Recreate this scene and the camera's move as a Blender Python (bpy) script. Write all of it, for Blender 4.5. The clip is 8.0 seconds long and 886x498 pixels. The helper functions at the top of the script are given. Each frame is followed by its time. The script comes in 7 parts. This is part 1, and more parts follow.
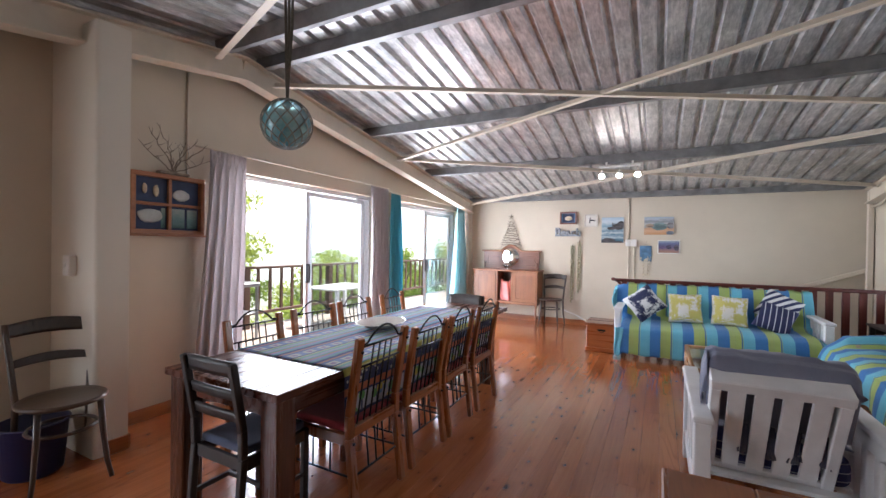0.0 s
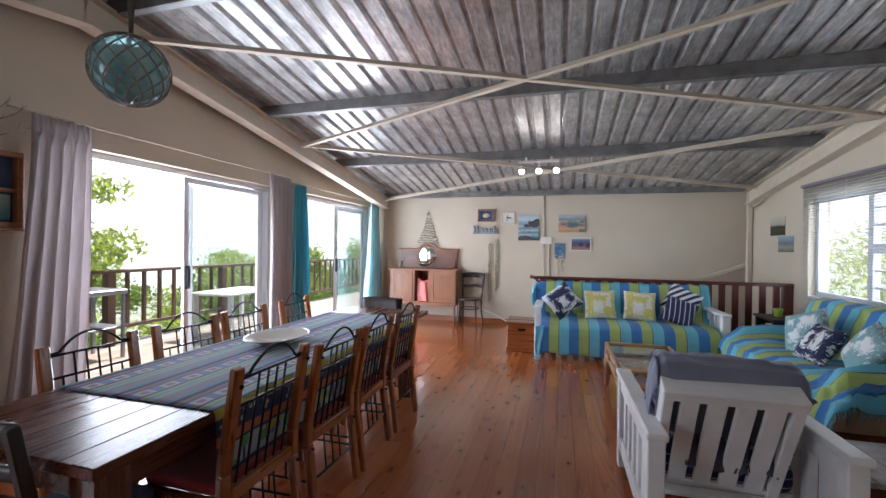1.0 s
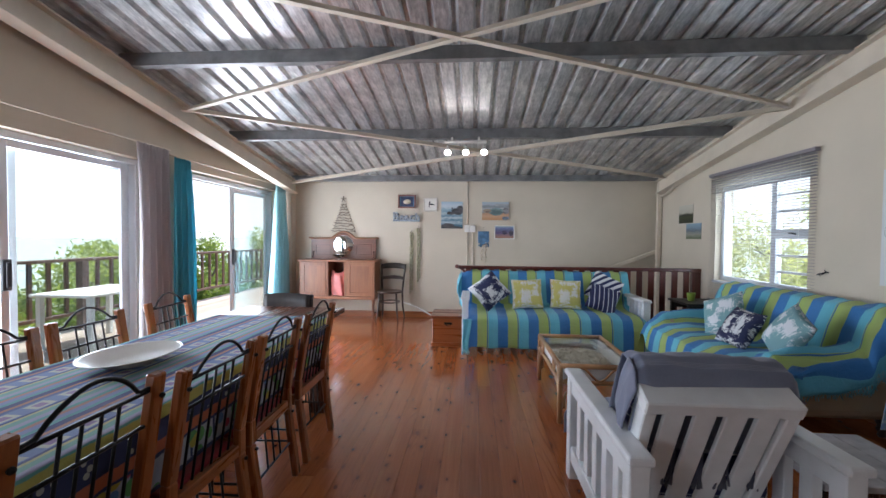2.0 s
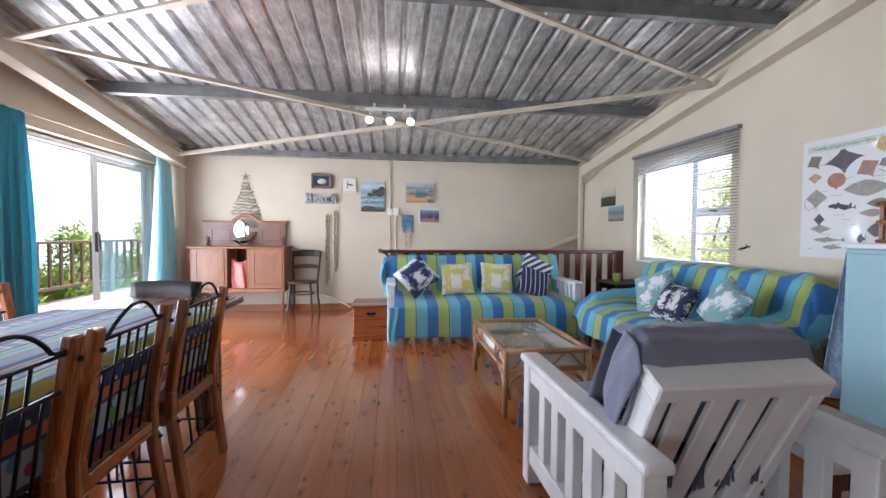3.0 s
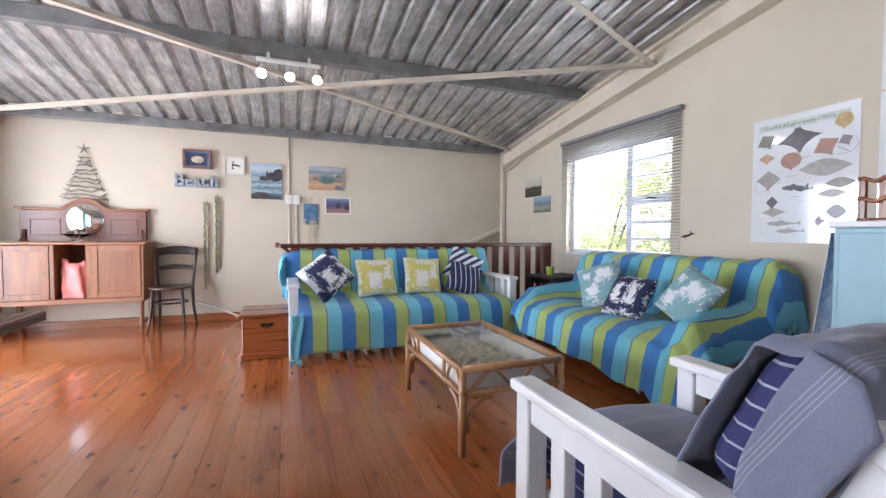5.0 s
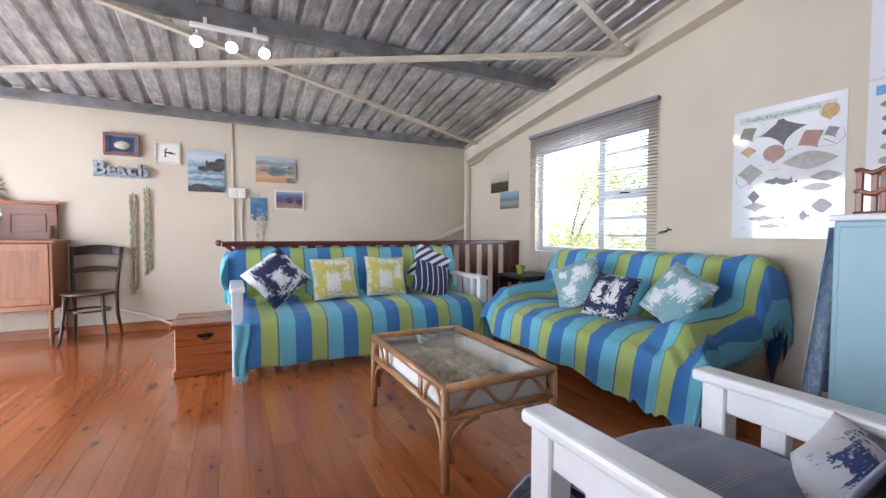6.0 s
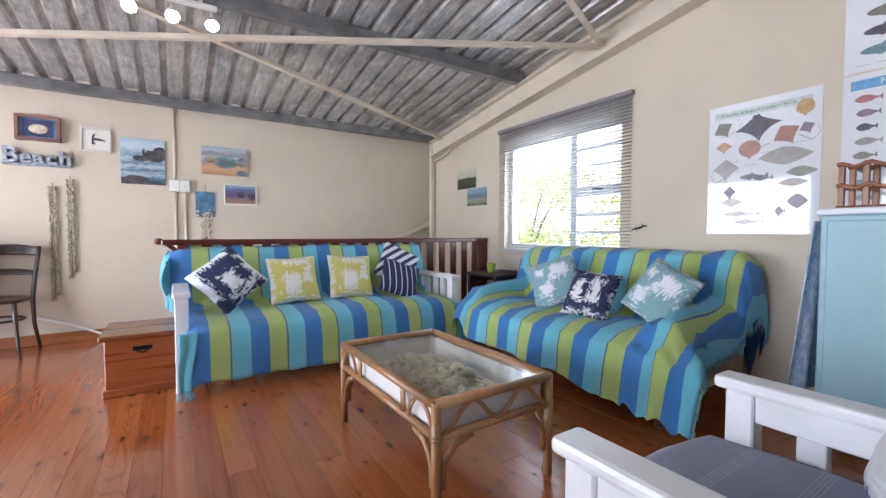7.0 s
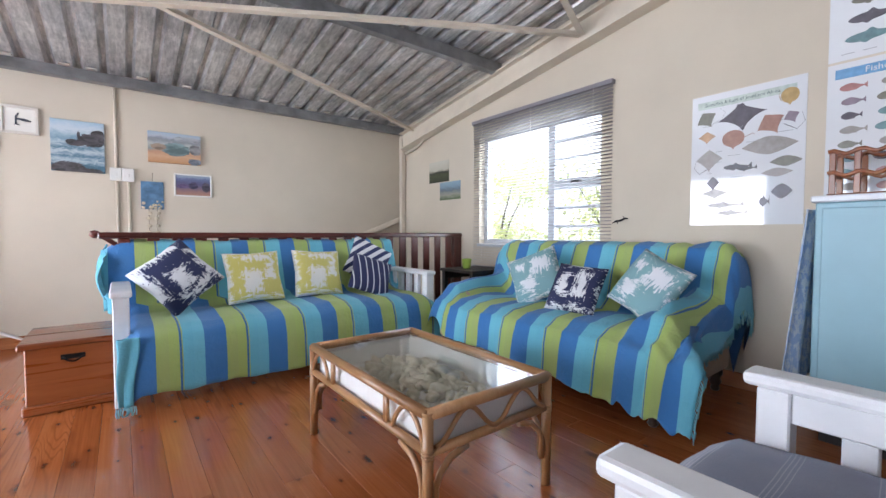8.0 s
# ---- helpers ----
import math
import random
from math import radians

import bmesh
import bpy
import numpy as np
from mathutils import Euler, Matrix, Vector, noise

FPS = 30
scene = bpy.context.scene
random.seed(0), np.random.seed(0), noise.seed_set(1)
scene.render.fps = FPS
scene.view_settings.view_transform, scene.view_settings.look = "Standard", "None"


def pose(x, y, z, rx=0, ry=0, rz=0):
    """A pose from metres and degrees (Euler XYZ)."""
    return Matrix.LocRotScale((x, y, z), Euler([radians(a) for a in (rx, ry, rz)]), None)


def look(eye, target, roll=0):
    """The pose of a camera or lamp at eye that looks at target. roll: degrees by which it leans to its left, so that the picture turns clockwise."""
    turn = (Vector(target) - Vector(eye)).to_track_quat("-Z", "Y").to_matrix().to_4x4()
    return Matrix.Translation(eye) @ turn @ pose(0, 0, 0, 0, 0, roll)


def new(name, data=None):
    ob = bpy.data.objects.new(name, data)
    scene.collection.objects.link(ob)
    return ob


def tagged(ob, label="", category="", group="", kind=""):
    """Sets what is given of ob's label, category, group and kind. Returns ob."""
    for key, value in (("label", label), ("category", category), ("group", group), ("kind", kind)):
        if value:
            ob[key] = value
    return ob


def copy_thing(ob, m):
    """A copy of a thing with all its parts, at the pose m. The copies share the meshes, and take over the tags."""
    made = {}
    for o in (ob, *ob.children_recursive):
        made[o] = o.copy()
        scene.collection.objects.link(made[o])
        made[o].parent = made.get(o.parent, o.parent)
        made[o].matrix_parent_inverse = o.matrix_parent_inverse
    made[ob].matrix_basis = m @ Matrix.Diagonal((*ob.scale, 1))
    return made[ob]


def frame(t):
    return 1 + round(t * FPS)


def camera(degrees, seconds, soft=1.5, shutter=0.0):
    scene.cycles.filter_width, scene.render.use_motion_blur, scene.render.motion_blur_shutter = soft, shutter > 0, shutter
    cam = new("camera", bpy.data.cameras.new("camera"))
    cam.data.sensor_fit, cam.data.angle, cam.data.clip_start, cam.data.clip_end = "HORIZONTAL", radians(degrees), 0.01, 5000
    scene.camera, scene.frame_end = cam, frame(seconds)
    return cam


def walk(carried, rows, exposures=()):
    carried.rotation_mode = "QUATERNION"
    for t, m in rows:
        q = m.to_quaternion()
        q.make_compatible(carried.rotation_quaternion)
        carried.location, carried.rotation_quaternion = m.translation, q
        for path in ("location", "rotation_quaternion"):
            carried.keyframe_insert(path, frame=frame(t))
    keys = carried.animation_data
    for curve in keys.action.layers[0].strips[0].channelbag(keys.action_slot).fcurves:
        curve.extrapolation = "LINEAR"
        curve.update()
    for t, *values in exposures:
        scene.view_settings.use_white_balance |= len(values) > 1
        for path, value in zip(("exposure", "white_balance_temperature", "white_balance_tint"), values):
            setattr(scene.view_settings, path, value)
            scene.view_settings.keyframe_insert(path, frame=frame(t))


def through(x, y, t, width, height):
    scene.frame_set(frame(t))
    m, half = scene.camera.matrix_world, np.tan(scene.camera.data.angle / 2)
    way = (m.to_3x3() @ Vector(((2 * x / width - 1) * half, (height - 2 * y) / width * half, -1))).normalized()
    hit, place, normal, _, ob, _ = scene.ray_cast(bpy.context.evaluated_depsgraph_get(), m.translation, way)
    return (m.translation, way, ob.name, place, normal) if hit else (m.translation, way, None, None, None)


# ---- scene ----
cam = camera(93.6, 8.0)
PATH = [
    (0, (0.208, 0.796, 1.372), (-0.715, 2.57, 1.357), 0.9),
    (0.5, (0.087, 0.964, 1.376), (-0.663, 2.818, 1.364), 0.8),
    (1, (0.006, 1.201, 1.351), (-0.535, 3.126, 1.338), 0.7),
    (1.5, (-0.079, 1.43, 1.354), (-0.438, 3.397, 1.32), 0.6),
    (3, (-0.256, 2.161, 1.151), (-0.004, 4.144, 1.076), 0.4),
    (3.5, (-0.25, 2.34, 1.118), (0.107, 4.307, 1.046), 0.4),
    (4, (-0.293, 2.545, 1.087), (0.197, 4.482, 1.015), 0.4),
    (4.5, (-0.315, 2.726, 1.062), (0.29, 4.631, 0.992), 0.3),
    (6, (-0.274, 3.24, 1.02), (0.629, 5.022, 0.947), 0.2),
    (6.5, (-0.282, 3.358, 1.018), (0.716, 5.09, 0.941), 0.1),
    (7, (-0.278, 3.481, 1.0), (0.807, 5.159, 0.924), 0.1),
    (7.5, (-0.255, 3.578, 0.972), (0.902, 5.207, 0.898), 0.1),
    (8, (-0.238, 3.691, 0.946), (0.985, 5.272, 0.87), 0.1),
]
EXPOSURES = [(0, 1.47, 6400, 20), (1.0, 1.06, 6250, 18), (1.7, 0.95, 6130, 16), (3.0, 1.47, 6260, 18), (4.5, 1.61, 6340, 20), (8, 1.61, 6270, 20)]
walk(cam, [(t, look(eye, target, roll)) for t, eye, target, roll in PATH], EXPOSURES)
SKY, SUN, DOOR_W, DOOR3_W, WINDOW_W = 0.15, 5.0, 57.0, 26.0, 17.0

# ---------- light ----------
SUN_EL, SUN_AZ = radians(60), radians(8)
world = bpy.data.worlds.new("world")
scene.world = world
world.use_nodes = True
wn = world.node_tree
sky = wn.nodes.new("ShaderNodeTexSky")
sky.sky_type = "NISHITA"
sky.sun_disc = False
sky.sun_elevation, sky.sun_rotation = SUN_EL, SUN_AZ
sky.dust_density, sky.air_density = 1.5, 1.0
wn.nodes["Background"].inputs["Strength"].default_value = SKY
wn.links.new(sky.outputs["Color"], wn.nodes["Background"].inputs["Color"])
sun_data = bpy.data.lights.new("sun", "SUN")
sun_data.energy, sun_data.angle, sun_data.color = SUN, radians(0.5), (1.0, 0.95, 0.87)
sun = new("sun", sun_data)
toward = Vector((math.sin(SUN_AZ) * math.cos(SUN_EL), math.cos(SUN_AZ) * math.cos(SUN_EL), math.sin(SUN_EL)))
sun.matrix_world = look(toward * 40, (0, 0, 0))


def opening_light(name, eye, target, w, h, watts, color=(0.855, 0.935, 1.0)):
    """An area lamp in an opening that stands in for the sky's light."""
    d = bpy.data.lights.new(name, "AREA")
    d.shape, d.size, d.size_y, d.energy, d.color = "RECTANGLE", w, h, watts, color
    ob = new(name, d)
    ob.matrix_world = look(eye, target)
    return ob


opening_light("door_skylight", (-3.42, 4.25, 1.05), (0, 4.25, 1.05), 1.95, 1.9, DOOR_W)
opening_light("door_skylight", (-3.42, 6.95, 1.05), (0, 6.95, 1.05), 1.7, 1.9, DOOR_W * 0.85)
# This one shines through the added door opening that stays out of view.
opening_light("door_skylight", (-3.70, -0.35, 1.05), (0, -0.35, 1.05), 1.95, 1.9, DOOR3_W)
opening_light("window_skylight", (2.98, 6.2, 1.4), (0, 6.2, 1.2), 1.35, 1.05, WINDOW_W)


# ---------- materials ----------
class Nodes:
    """Short hands for building a node material."""

    def __init__(self, name, rough=0.5, metal=0.0):
        self.m = bpy.data.materials.new(name)
        self.m.use_nodes = True
        self.t = self.m.node_tree
        self.b = self.t.nodes["Principled BSDF"]
        self.b.inputs["Roughness"].default_value = rough
        self.b.inputs["Metallic"].default_value = metal

    def n(self, kind, **sockets):
        node = self.t.nodes.new(kind)
        for k, v in sockets.items():
            self.put(node, k.replace("_", " "), v)
        return node

    def put(self, node, key, v):
        s = node.inputs[int(key[1:])] if key[0] == "i" and key[1:].isdigit() else node.inputs[key]
        if isinstance(v, bpy.types.NodeSocket):
            self.t.links.new(v, s)
        else:
            s.default_value = v

    def math(self, op, a, b=0.0):
        node = self.t.nodes.new("ShaderNodeMath")
        node.operation = op
        self.put(node, "i0", a)
        self.put(node, "i1", b)
        return node.outputs[0]

    def coords(self, space="Object", scale=(1, 1, 1), shuffle=False):
        tc = self.t.nodes.new("ShaderNodeTexCoord")
        out = tc.outputs[space]
        if shuffle:
            info = self.t.nodes.new("ShaderNodeObjectInfo")
            off = self.math("MULTIPLY", info.outputs["Random"], 91.7)
            comb = self.n("ShaderNodeCombineXYZ", X=off, Y=off, Z=off)
            add = self.t.nodes.new("ShaderNodeVectorMath")
            self.put(add, "i0", out)
            self.put(add, "i1", comb.outputs[0])
            out = add.outputs[0]
        mp = self.t.nodes.new("ShaderNodeMapping")
        self.put(mp, "Vector", out)
        mp.inputs["Scale"].default_value = scale
        return mp.outputs[0]

    def noise(self, vec, scale, detail=4.0, rough=0.55, distort=0.0):
        node = self.n("ShaderNodeTexNoise", Vector=vec, Scale=scale, Detail=detail, Roughness=rough, Distortion=distort)
        return node.outputs["Fac"]

    def ramp(self, fac, stops, mode="LINEAR"):
        node = self.t.nodes.new("ShaderNodeValToRGB")
        node.color_ramp.interpolation = mode
        el = node.color_ramp.elements
        while len(el) < len(stops):
            el.new(1.0)
        for e, (p, c) in zip(el, stops):
            e.position = p
            e.color = (*c, 1.0) if len(c) == 3 else c
        self.put(node, "Fac", fac)
        return node.outputs["Color"]

    def mix(self, fac, a, b, mode="MIX"):
        node = self.t.nodes.new("ShaderNodeMix")
        node.data_type, node.blend_type = "RGBA", mode
        for key, v in (("i0", fac), ("i6", a), ("i7", b)):
            if isinstance(v, tuple) and len(v) == 3:
                v = (*v, 1.0)
            self.put(node, key, v)
        return node.outputs[2]

    def bump(self, height, strength=0.3, dist=0.01):
        node = self.n("ShaderNodeBump", Height=height, Strength=strength, Distance=dist)
        self.put(self.b, "Normal", node.outputs["Normal"])

    def base(self, col):
        self.put(self.b, "Base Color", (*col, 1.0) if isinstance(col, tuple) and len(col) == 3 else col)


def paint(name, col, rough=0.5, var=0.06, scale=3.0, bump=0.08, fine=60.0, metal=0.0, space="Object"):
    """Plain painted or moulded surface with faint blotches and a fine relief."""
    k = Nodes(name, rough, metal)
    v = k.coords(space)
    a = k.noise(v, scale, 5)
    f = k.noise(v, fine, 3)
    lo = tuple(c * (1 - 2 * var) for c in col)
    hi = tuple(min(1.0, c * (1 + var)) for c in col)
    k.base(k.ramp(a, [(0.3, lo), (0.7, hi)]))
    k.put(k.b, "Roughness", k.math("ADD", k.math("MULTIPLY", a, 0.25), rough - 0.12))
    k.bump(f, bump, 0.004)
    return k.m


def wood(name, dark, mid, light, axis="y", rough=0.3, knots=0.0, scale=1.0, coat=0.0, bump=0.12):
    """Grained timber, with the grain along one axis of the object."""
    k = Nodes(name, rough)
    stretch = {"x": (0.7, 11, 11), "y": (11, 0.7, 11), "z": (11, 11, 0.7)}[axis]
    v = k.coords("Object", tuple(s * scale for s in stretch), True)
    g = k.noise(v, 1.6, 6, 0.6, 1.3)
    fine = k.noise(v, 9.0, 3, 0.6)
    big = k.noise(k.coords("Object", (1.2, 1.2, 1.2), True), 1.0, 2)
    info = k.t.nodes.new("ShaderNodeObjectInfo")
    f = k.math("ADD", k.math("MULTIPLY", g, 0.62), k.math("MULTIPLY", fine, 0.22))
    f = k.math("ADD", f, k.math("MULTIPLY", k.math("SUBTRACT", big, 0.5), 0.35))
    f = k.math("ADD", f, k.math("MULTIPLY", k.math("SUBTRACT", info.outputs["Random"], 0.5), 0.22))
    col = k.ramp(f, [(0.20, dark), (0.44, mid), (0.74, light)])
    if knots:
        ks = {"x": (2.2, 7, 7), "y": (7, 2.2, 0), "z": (7, 7, 2.2)}[axis]
        vor = k.n("ShaderNodeTexVoronoi", Vector=k.coords("Object", ks, True), Scale=knots)
        vor.voronoi_dimensions = "3D" if axis == "x" else "2D"
        spot = k.ramp(vor.outputs["Distance"], [(0.075, (1, 1, 1)), (0.13, (0.45, 0.45, 0.45)), (0.24, (0, 0, 0))])
        col = k.mix(spot, col, tuple(c * 0.28 for c in dark))
    k.base(col)
    k.put(k.b, "Roughness", k.math("ADD", k.math("MULTIPLY", g, 0.22), rough - 0.1))
    if coat:
        k.b.inputs["Coat Weight"].default_value = coat
        k.b.inputs["Coat Roughness"].default_value = 0.16
    k.bump(f, bump, 0.003)
    return k.m


def cloth(name, lo, hi, weave=260.0, rough=0.9, bump=0.25, blot=4.0):
    k = Nodes(name, rough)
    v = k.coords("Object")
    a = k.noise(v, blot, 4)
    f = k.noise(v, weave, 2)
    k.base(k.ramp(k.math("ADD", k.math("MULTIPLY", a, 0.7), k.math("MULTIPLY", f, 0.3)), [(0.3, lo), (0.7, hi)]))
    k.b.inputs["Sheen Weight"].default_value = 0.15
    k.bump(f, bump, 0.002)
    return k.m


def pine_floor():
    """Varnished pine boards: dark growth lines along the board, a slight tone of its own to each, knots of uneven size."""
    k = Nodes("pine_floor", 0.22)
    v = k.coords("Object", (7, 0.35, 7), True)
    g = k.noise(v, 1.5, 4, 0.5, 1.6)
    fine = k.noise(k.coords("Object", (60, 1.2, 60), True), 2.0, 3, 0.6)
    info = k.t.nodes.new("ShaderNodeObjectInfo")
    f = k.math("ADD", k.math("MULTIPLY", g, 0.55), k.math("MULTIPLY", fine, 0.52))
    f = k.math("SUBTRACT", f, 0.15)
    f = k.math("ADD", f, k.math("MULTIPLY", k.math("SUBTRACT", info.outputs["Random"], 0.5), 0.26))
    col = k.ramp(f, [(0.12, (0.27, 0.068, 0.016)), (0.40, (0.395, 0.114, 0.032)), (0.72, (0.49, 0.168, 0.050))])
    # growth lines that bend round in places
    ring = k.noise(k.coords("Object", (5.5, 0.45, 5.5), True), 1.0, 2, 0.4, 0.5)
    lines = k.math("ABSOLUTE", k.math("SUBTRACT", k.math("FRACT", k.math("MULTIPLY", ring, 22.0)), 0.5))
    lines = k.ramp(lines, [(0.02, (1, 1, 1)), (0.20, (0, 0, 0))])
    some = k.ramp(k.noise(k.coords("Object", (6, 0.7, 6), True), 1.0, 2), [(0.48, (0, 0, 0)), (0.62, (1, 1, 1))])
    col = k.mix(k.math("MULTIPLY", k.math("MULTIPLY", lines, some), 0.50), col, (0.19, 0.042, 0.012))
    # knots, some large, many small
    wobble = k.math("MULTIPLY", k.math("SUBTRACT", k.noise(k.coords("Object"), 48.0, 4), 0.5), 0.15)
    for scale, keep, size in (((4.4, 2.1, 0), 0.52, 0.085), ((10.0, 5.0, 0), 0.70, 0.10)):
        vor = k.n("ShaderNodeTexVoronoi", Vector=k.coords("Object", scale, True), Scale=1.0)
        vor.voronoi_dimensions = "2D"
        cell = k.n("ShaderNodeSeparateColor", Color=vor.outputs["Color"])
        gate = k.math("GREATER_THAN", cell.outputs[0], keep)
        big = k.math("ADD", k.math("MULTIPLY", cell.outputs[1], 1.1), 0.35)
        d = k.math("DIVIDE", k.math("ADD", vor.outputs["Distance"], wobble), big)
        core = k.math("MULTIPLY", gate, k.ramp(d, [(size * 0.35, (1, 1, 1)), (size, (0, 0, 0))]))
        halo = k.math("MULTIPLY", gate, k.ramp(d, [(size * 0.6, (1, 1, 1)), (size * 2.6, (0, 0, 0))]))
        col = k.mix(k.math("MULTIPLY", halo, 0.42), col, (0.21, 0.046, 0.012))
        col = k.mix(k.math("MULTIPLY", core, k.math("ADD", k.math("MULTIPLY", cell.outputs[2], 0.5), 0.4)), col, (0.070, 0.017, 0.007))
    k.base(col)
    k.put(k.b, "Roughness", k.math("ADD", k.math("MULTIPLY", k.noise(k.coords("Object", (1, 1, 1), True), 5.0, 4), 0.12), 0.17))
    k.b.inputs["Coat Weight"].default_value = 0.55
    k.b.inputs["Coat Roughness"].default_value = 0.11
    k.bump(g, 0.05, 0.003)
    return k.m


WALL = paint("wall_paint", (0.60, 0.532, 0.425), 0.75, 0.04, 1.3, 0.16, 90)
WALL_PALE = paint("pillar_paint", (0.70, 0.66, 0.57), 0.6, 0.03, 1.6, 0.12, 70)
BEAM = paint("beam_enamel", (0.66, 0.585, 0.475), 0.42, 0.05, 5, 0.06, 40)
WHITE_ALU = paint("white_aluminium", (0.72, 0.75, 0.78), 0.35, 0.03, 4, 0.03, 50)
BLACK_PL = paint("black_plastic", (0.02, 0.02, 0.022), 0.4, 0.1, 8, 0.05)
IRON = paint("black_iron", (0.018, 0.018, 0.02), 0.45, 0.2, 30, 0.15, 90, 0.7)
WHITE_PL = paint("white_plastic", (0.75, 0.74, 0.7), 0.4, 0.02, 8, 0.02)
WINDOW_ALU = paint("grey_white_aluminium", (0.50, 0.53, 0.57), 0.4, 0.03, 4, 0.03, 50)
SLAT = paint("blind_slat", (0.33, 0.32, 0.32), 0.4, 0.04, 5, 0.03)
WHITE_WOOD = paint("white_gloss_wood", (0.77, 0.78, 0.79), 0.34, 0.05, 7, 0.14, 35)
PLASTER = paint("rough_mortar", (0.52, 0.48, 0.42), 0.85, 0.12, 20, 0.5, 70)
CONCRETE = paint("lower_plaster", (0.55, 0.5, 0.43), 0.8, 0.06, 2, 0.15)

FLOOR = pine_floor()
SKIRT_Y = wood("pine_skirting", (0.19, 0.055, 0.018), (0.34, 0.115, 0.036), (0.44, 0.17, 0.06), "y", 0.3, 0, 1, 0.2)
SKIRT_X = wood("pine_skirting_across", (0.19, 0.055, 0.018), (0.34, 0.115, 0.036), (0.44, 0.17, 0.06), "x", 0.3, 0, 1, 0.2)
RAIL_WOOD = wood("red_brown_rail", (0.050, 0.010, 0.007), (0.105, 0.020, 0.014), (0.16, 0.035, 0.022), "x", 0.3, 0, 1, 0.3)
RAIL_POST = wood("red_brown_slat", (0.050, 0.010, 0.007), (0.105, 0.020, 0.014), (0.16, 0.035, 0.022), "z", 0.3, 0, 1, 0.3)


def roof_metal():
    """Weathered galvanised sheet: fine streaks along the ribs, spangle, pale oxide and a little rust."""
    k = Nodes("galvanised_sheet", 0.36, 0.62)
    v = k.coords("Object")
    a = k.noise(v, 3.2, 6, 0.65)
    st = k.noise(k.coords("Object", (26, 0.7, 26)), 1.4, 6, 0.7, 0.4)
    fleck = k.noise(k.coords("Object", (1, 0.35, 1)), 34.0, 4, 0.75)
    sp = k.n("ShaderNodeTexVoronoi", Vector=v, Scale=60.0)
    f = k.math("ADD", k.math("MULTIPLY", a, 0.36), k.math("MULTIPLY", st, 0.40))
    f = k.math("ADD", f, k.math("MULTIPLY", fleck, 0.24))
    col = k.ramp(f, [(0.36, (0.21, 0.215, 0.22)), (0.49, (0.46, 0.46, 0.46)), (0.62, (0.78, 0.77, 0.75))])
    pale = k.ramp(k.noise(k.coords("Object", (9, 1.1, 9)), 2.2, 7, 0.75), [(0.60, (0, 0, 0)), (0.68, (0.7, 0.7, 0.7))])
    col = k.mix(pale, col, (0.72, 0.71, 0.68))
    rust = k.ramp(k.noise(v, 1.1, 7, 0.7), [(0.64, (0, 0, 0)), (0.74, (0.6, 0.6, 0.6))])
    col = k.mix(rust, col, (0.33, 0.24, 0.12))
    k.base(col)
    k.put(k.b, "Roughness", k.math("ADD", k.math("MULTIPLY", fleck, 0.35), 0.18))
    k.bump(k.math("ADD", sp.outputs["Distance"], k.math("MULTIPLY", fleck, 1.5)), 0.14, 0.004)
    return k.m


ROOF = roof_metal()
GALV = paint("galvanised_purlin", (0.30, 0.305, 0.31), 0.42, 0.18, 6, 0.15, 30, 0.65)


def glass(name, tint=(0.93, 0.97, 0.96), rough=0.0):
    k = Nodes(name, rough)
    k.base(tint)
    k.b.inputs["Transmission Weight"].default_value = 1.0
    k.b.inputs["IOR"].default_value = 1.45
    return k.m


def pane_glass():
    """Thin window glass: clear, with a gloss that grows at a glance."""
    k = Nodes("pane_glass")
    t = k.t
    tr = t.nodes.new("ShaderNodeBsdfTransparent")
    tr.inputs["Color"].default_value = (0.93, 0.955, 0.95, 1)
    gl = t.nodes.new("ShaderNodeBsdfGlossy")
    gl.inputs["Roughness"].default_value = 0.01
    lw = t.nodes.new("ShaderNodeLayerWeight")
    fr = k.math("ADD", k.math("MULTIPLY", k.math("POWER", lw.outputs["Facing"], 4.0), 0.7), 0.02)
    ms = t.nodes.new("ShaderNodeMixShader")
    t.links.new(fr, ms.inputs[0])
    t.links.new(tr.outputs[0], ms.inputs[1])
    t.links.new(gl.outputs[0], ms.inputs[2])
    t.links.new(ms.outputs[0], t.nodes["Material Output"].inputs["Surface"])
    return k.m


PANE = pane_glass()


# ---------- mesh helpers ----------
def part(name, bm, material, parent=None, label="", smooth=False):
    me = bpy.data.meshes.new(name)
    bm.to_mesh(me)
    bm.free()
    for m in (material if isinstance(material, (list, tuple)) else [material]):
        me.materials.append(m)
    if smooth:
        for p in me.polygons:
            p.use_smooth = True
    ob = new(name, me)
    if parent:
        ob.parent = parent
    if label:
        ob["label"] = label
    return ob


def thing(name, label, category, group="", m=None, kind=""):
    ob = new(name)
    ob.empty_display_size = 0.1
    if m is not None:
        ob.matrix_basis = m
    return tagged(ob, label, category, group, kind)


def box(bm, x0, x1, y0, y1, z0, z1, bev=0.003, m=None, seg=1):
    """A box between two corners with softened edges, added to bm."""
    t = bmesh.new()
    bmesh.ops.create_cube(t, size=1.0)
    bmesh.ops.scale(t, vec=(abs(x1 - x0), abs(y1 - y0), abs(z1 - z0)), verts=t.verts)
    bmesh.ops.translate(t, vec=((x0 + x1) / 2, (y0 + y1) / 2, (z0 + z1) / 2), verts=t.verts)
    if bev:
        bev = min(bev, 0.45 * min(abs(x1 - x0), abs(y1 - y0), abs(z1 - z0)))
        bmesh.ops.bevel(t, geom=t.edges[:], offset=bev, segments=seg, affect="EDGES", profile=0.5)
    if m is not None:
        bmesh.ops.transform(t, matrix=m, verts=t.verts)
    join(bm, t)
    return bm


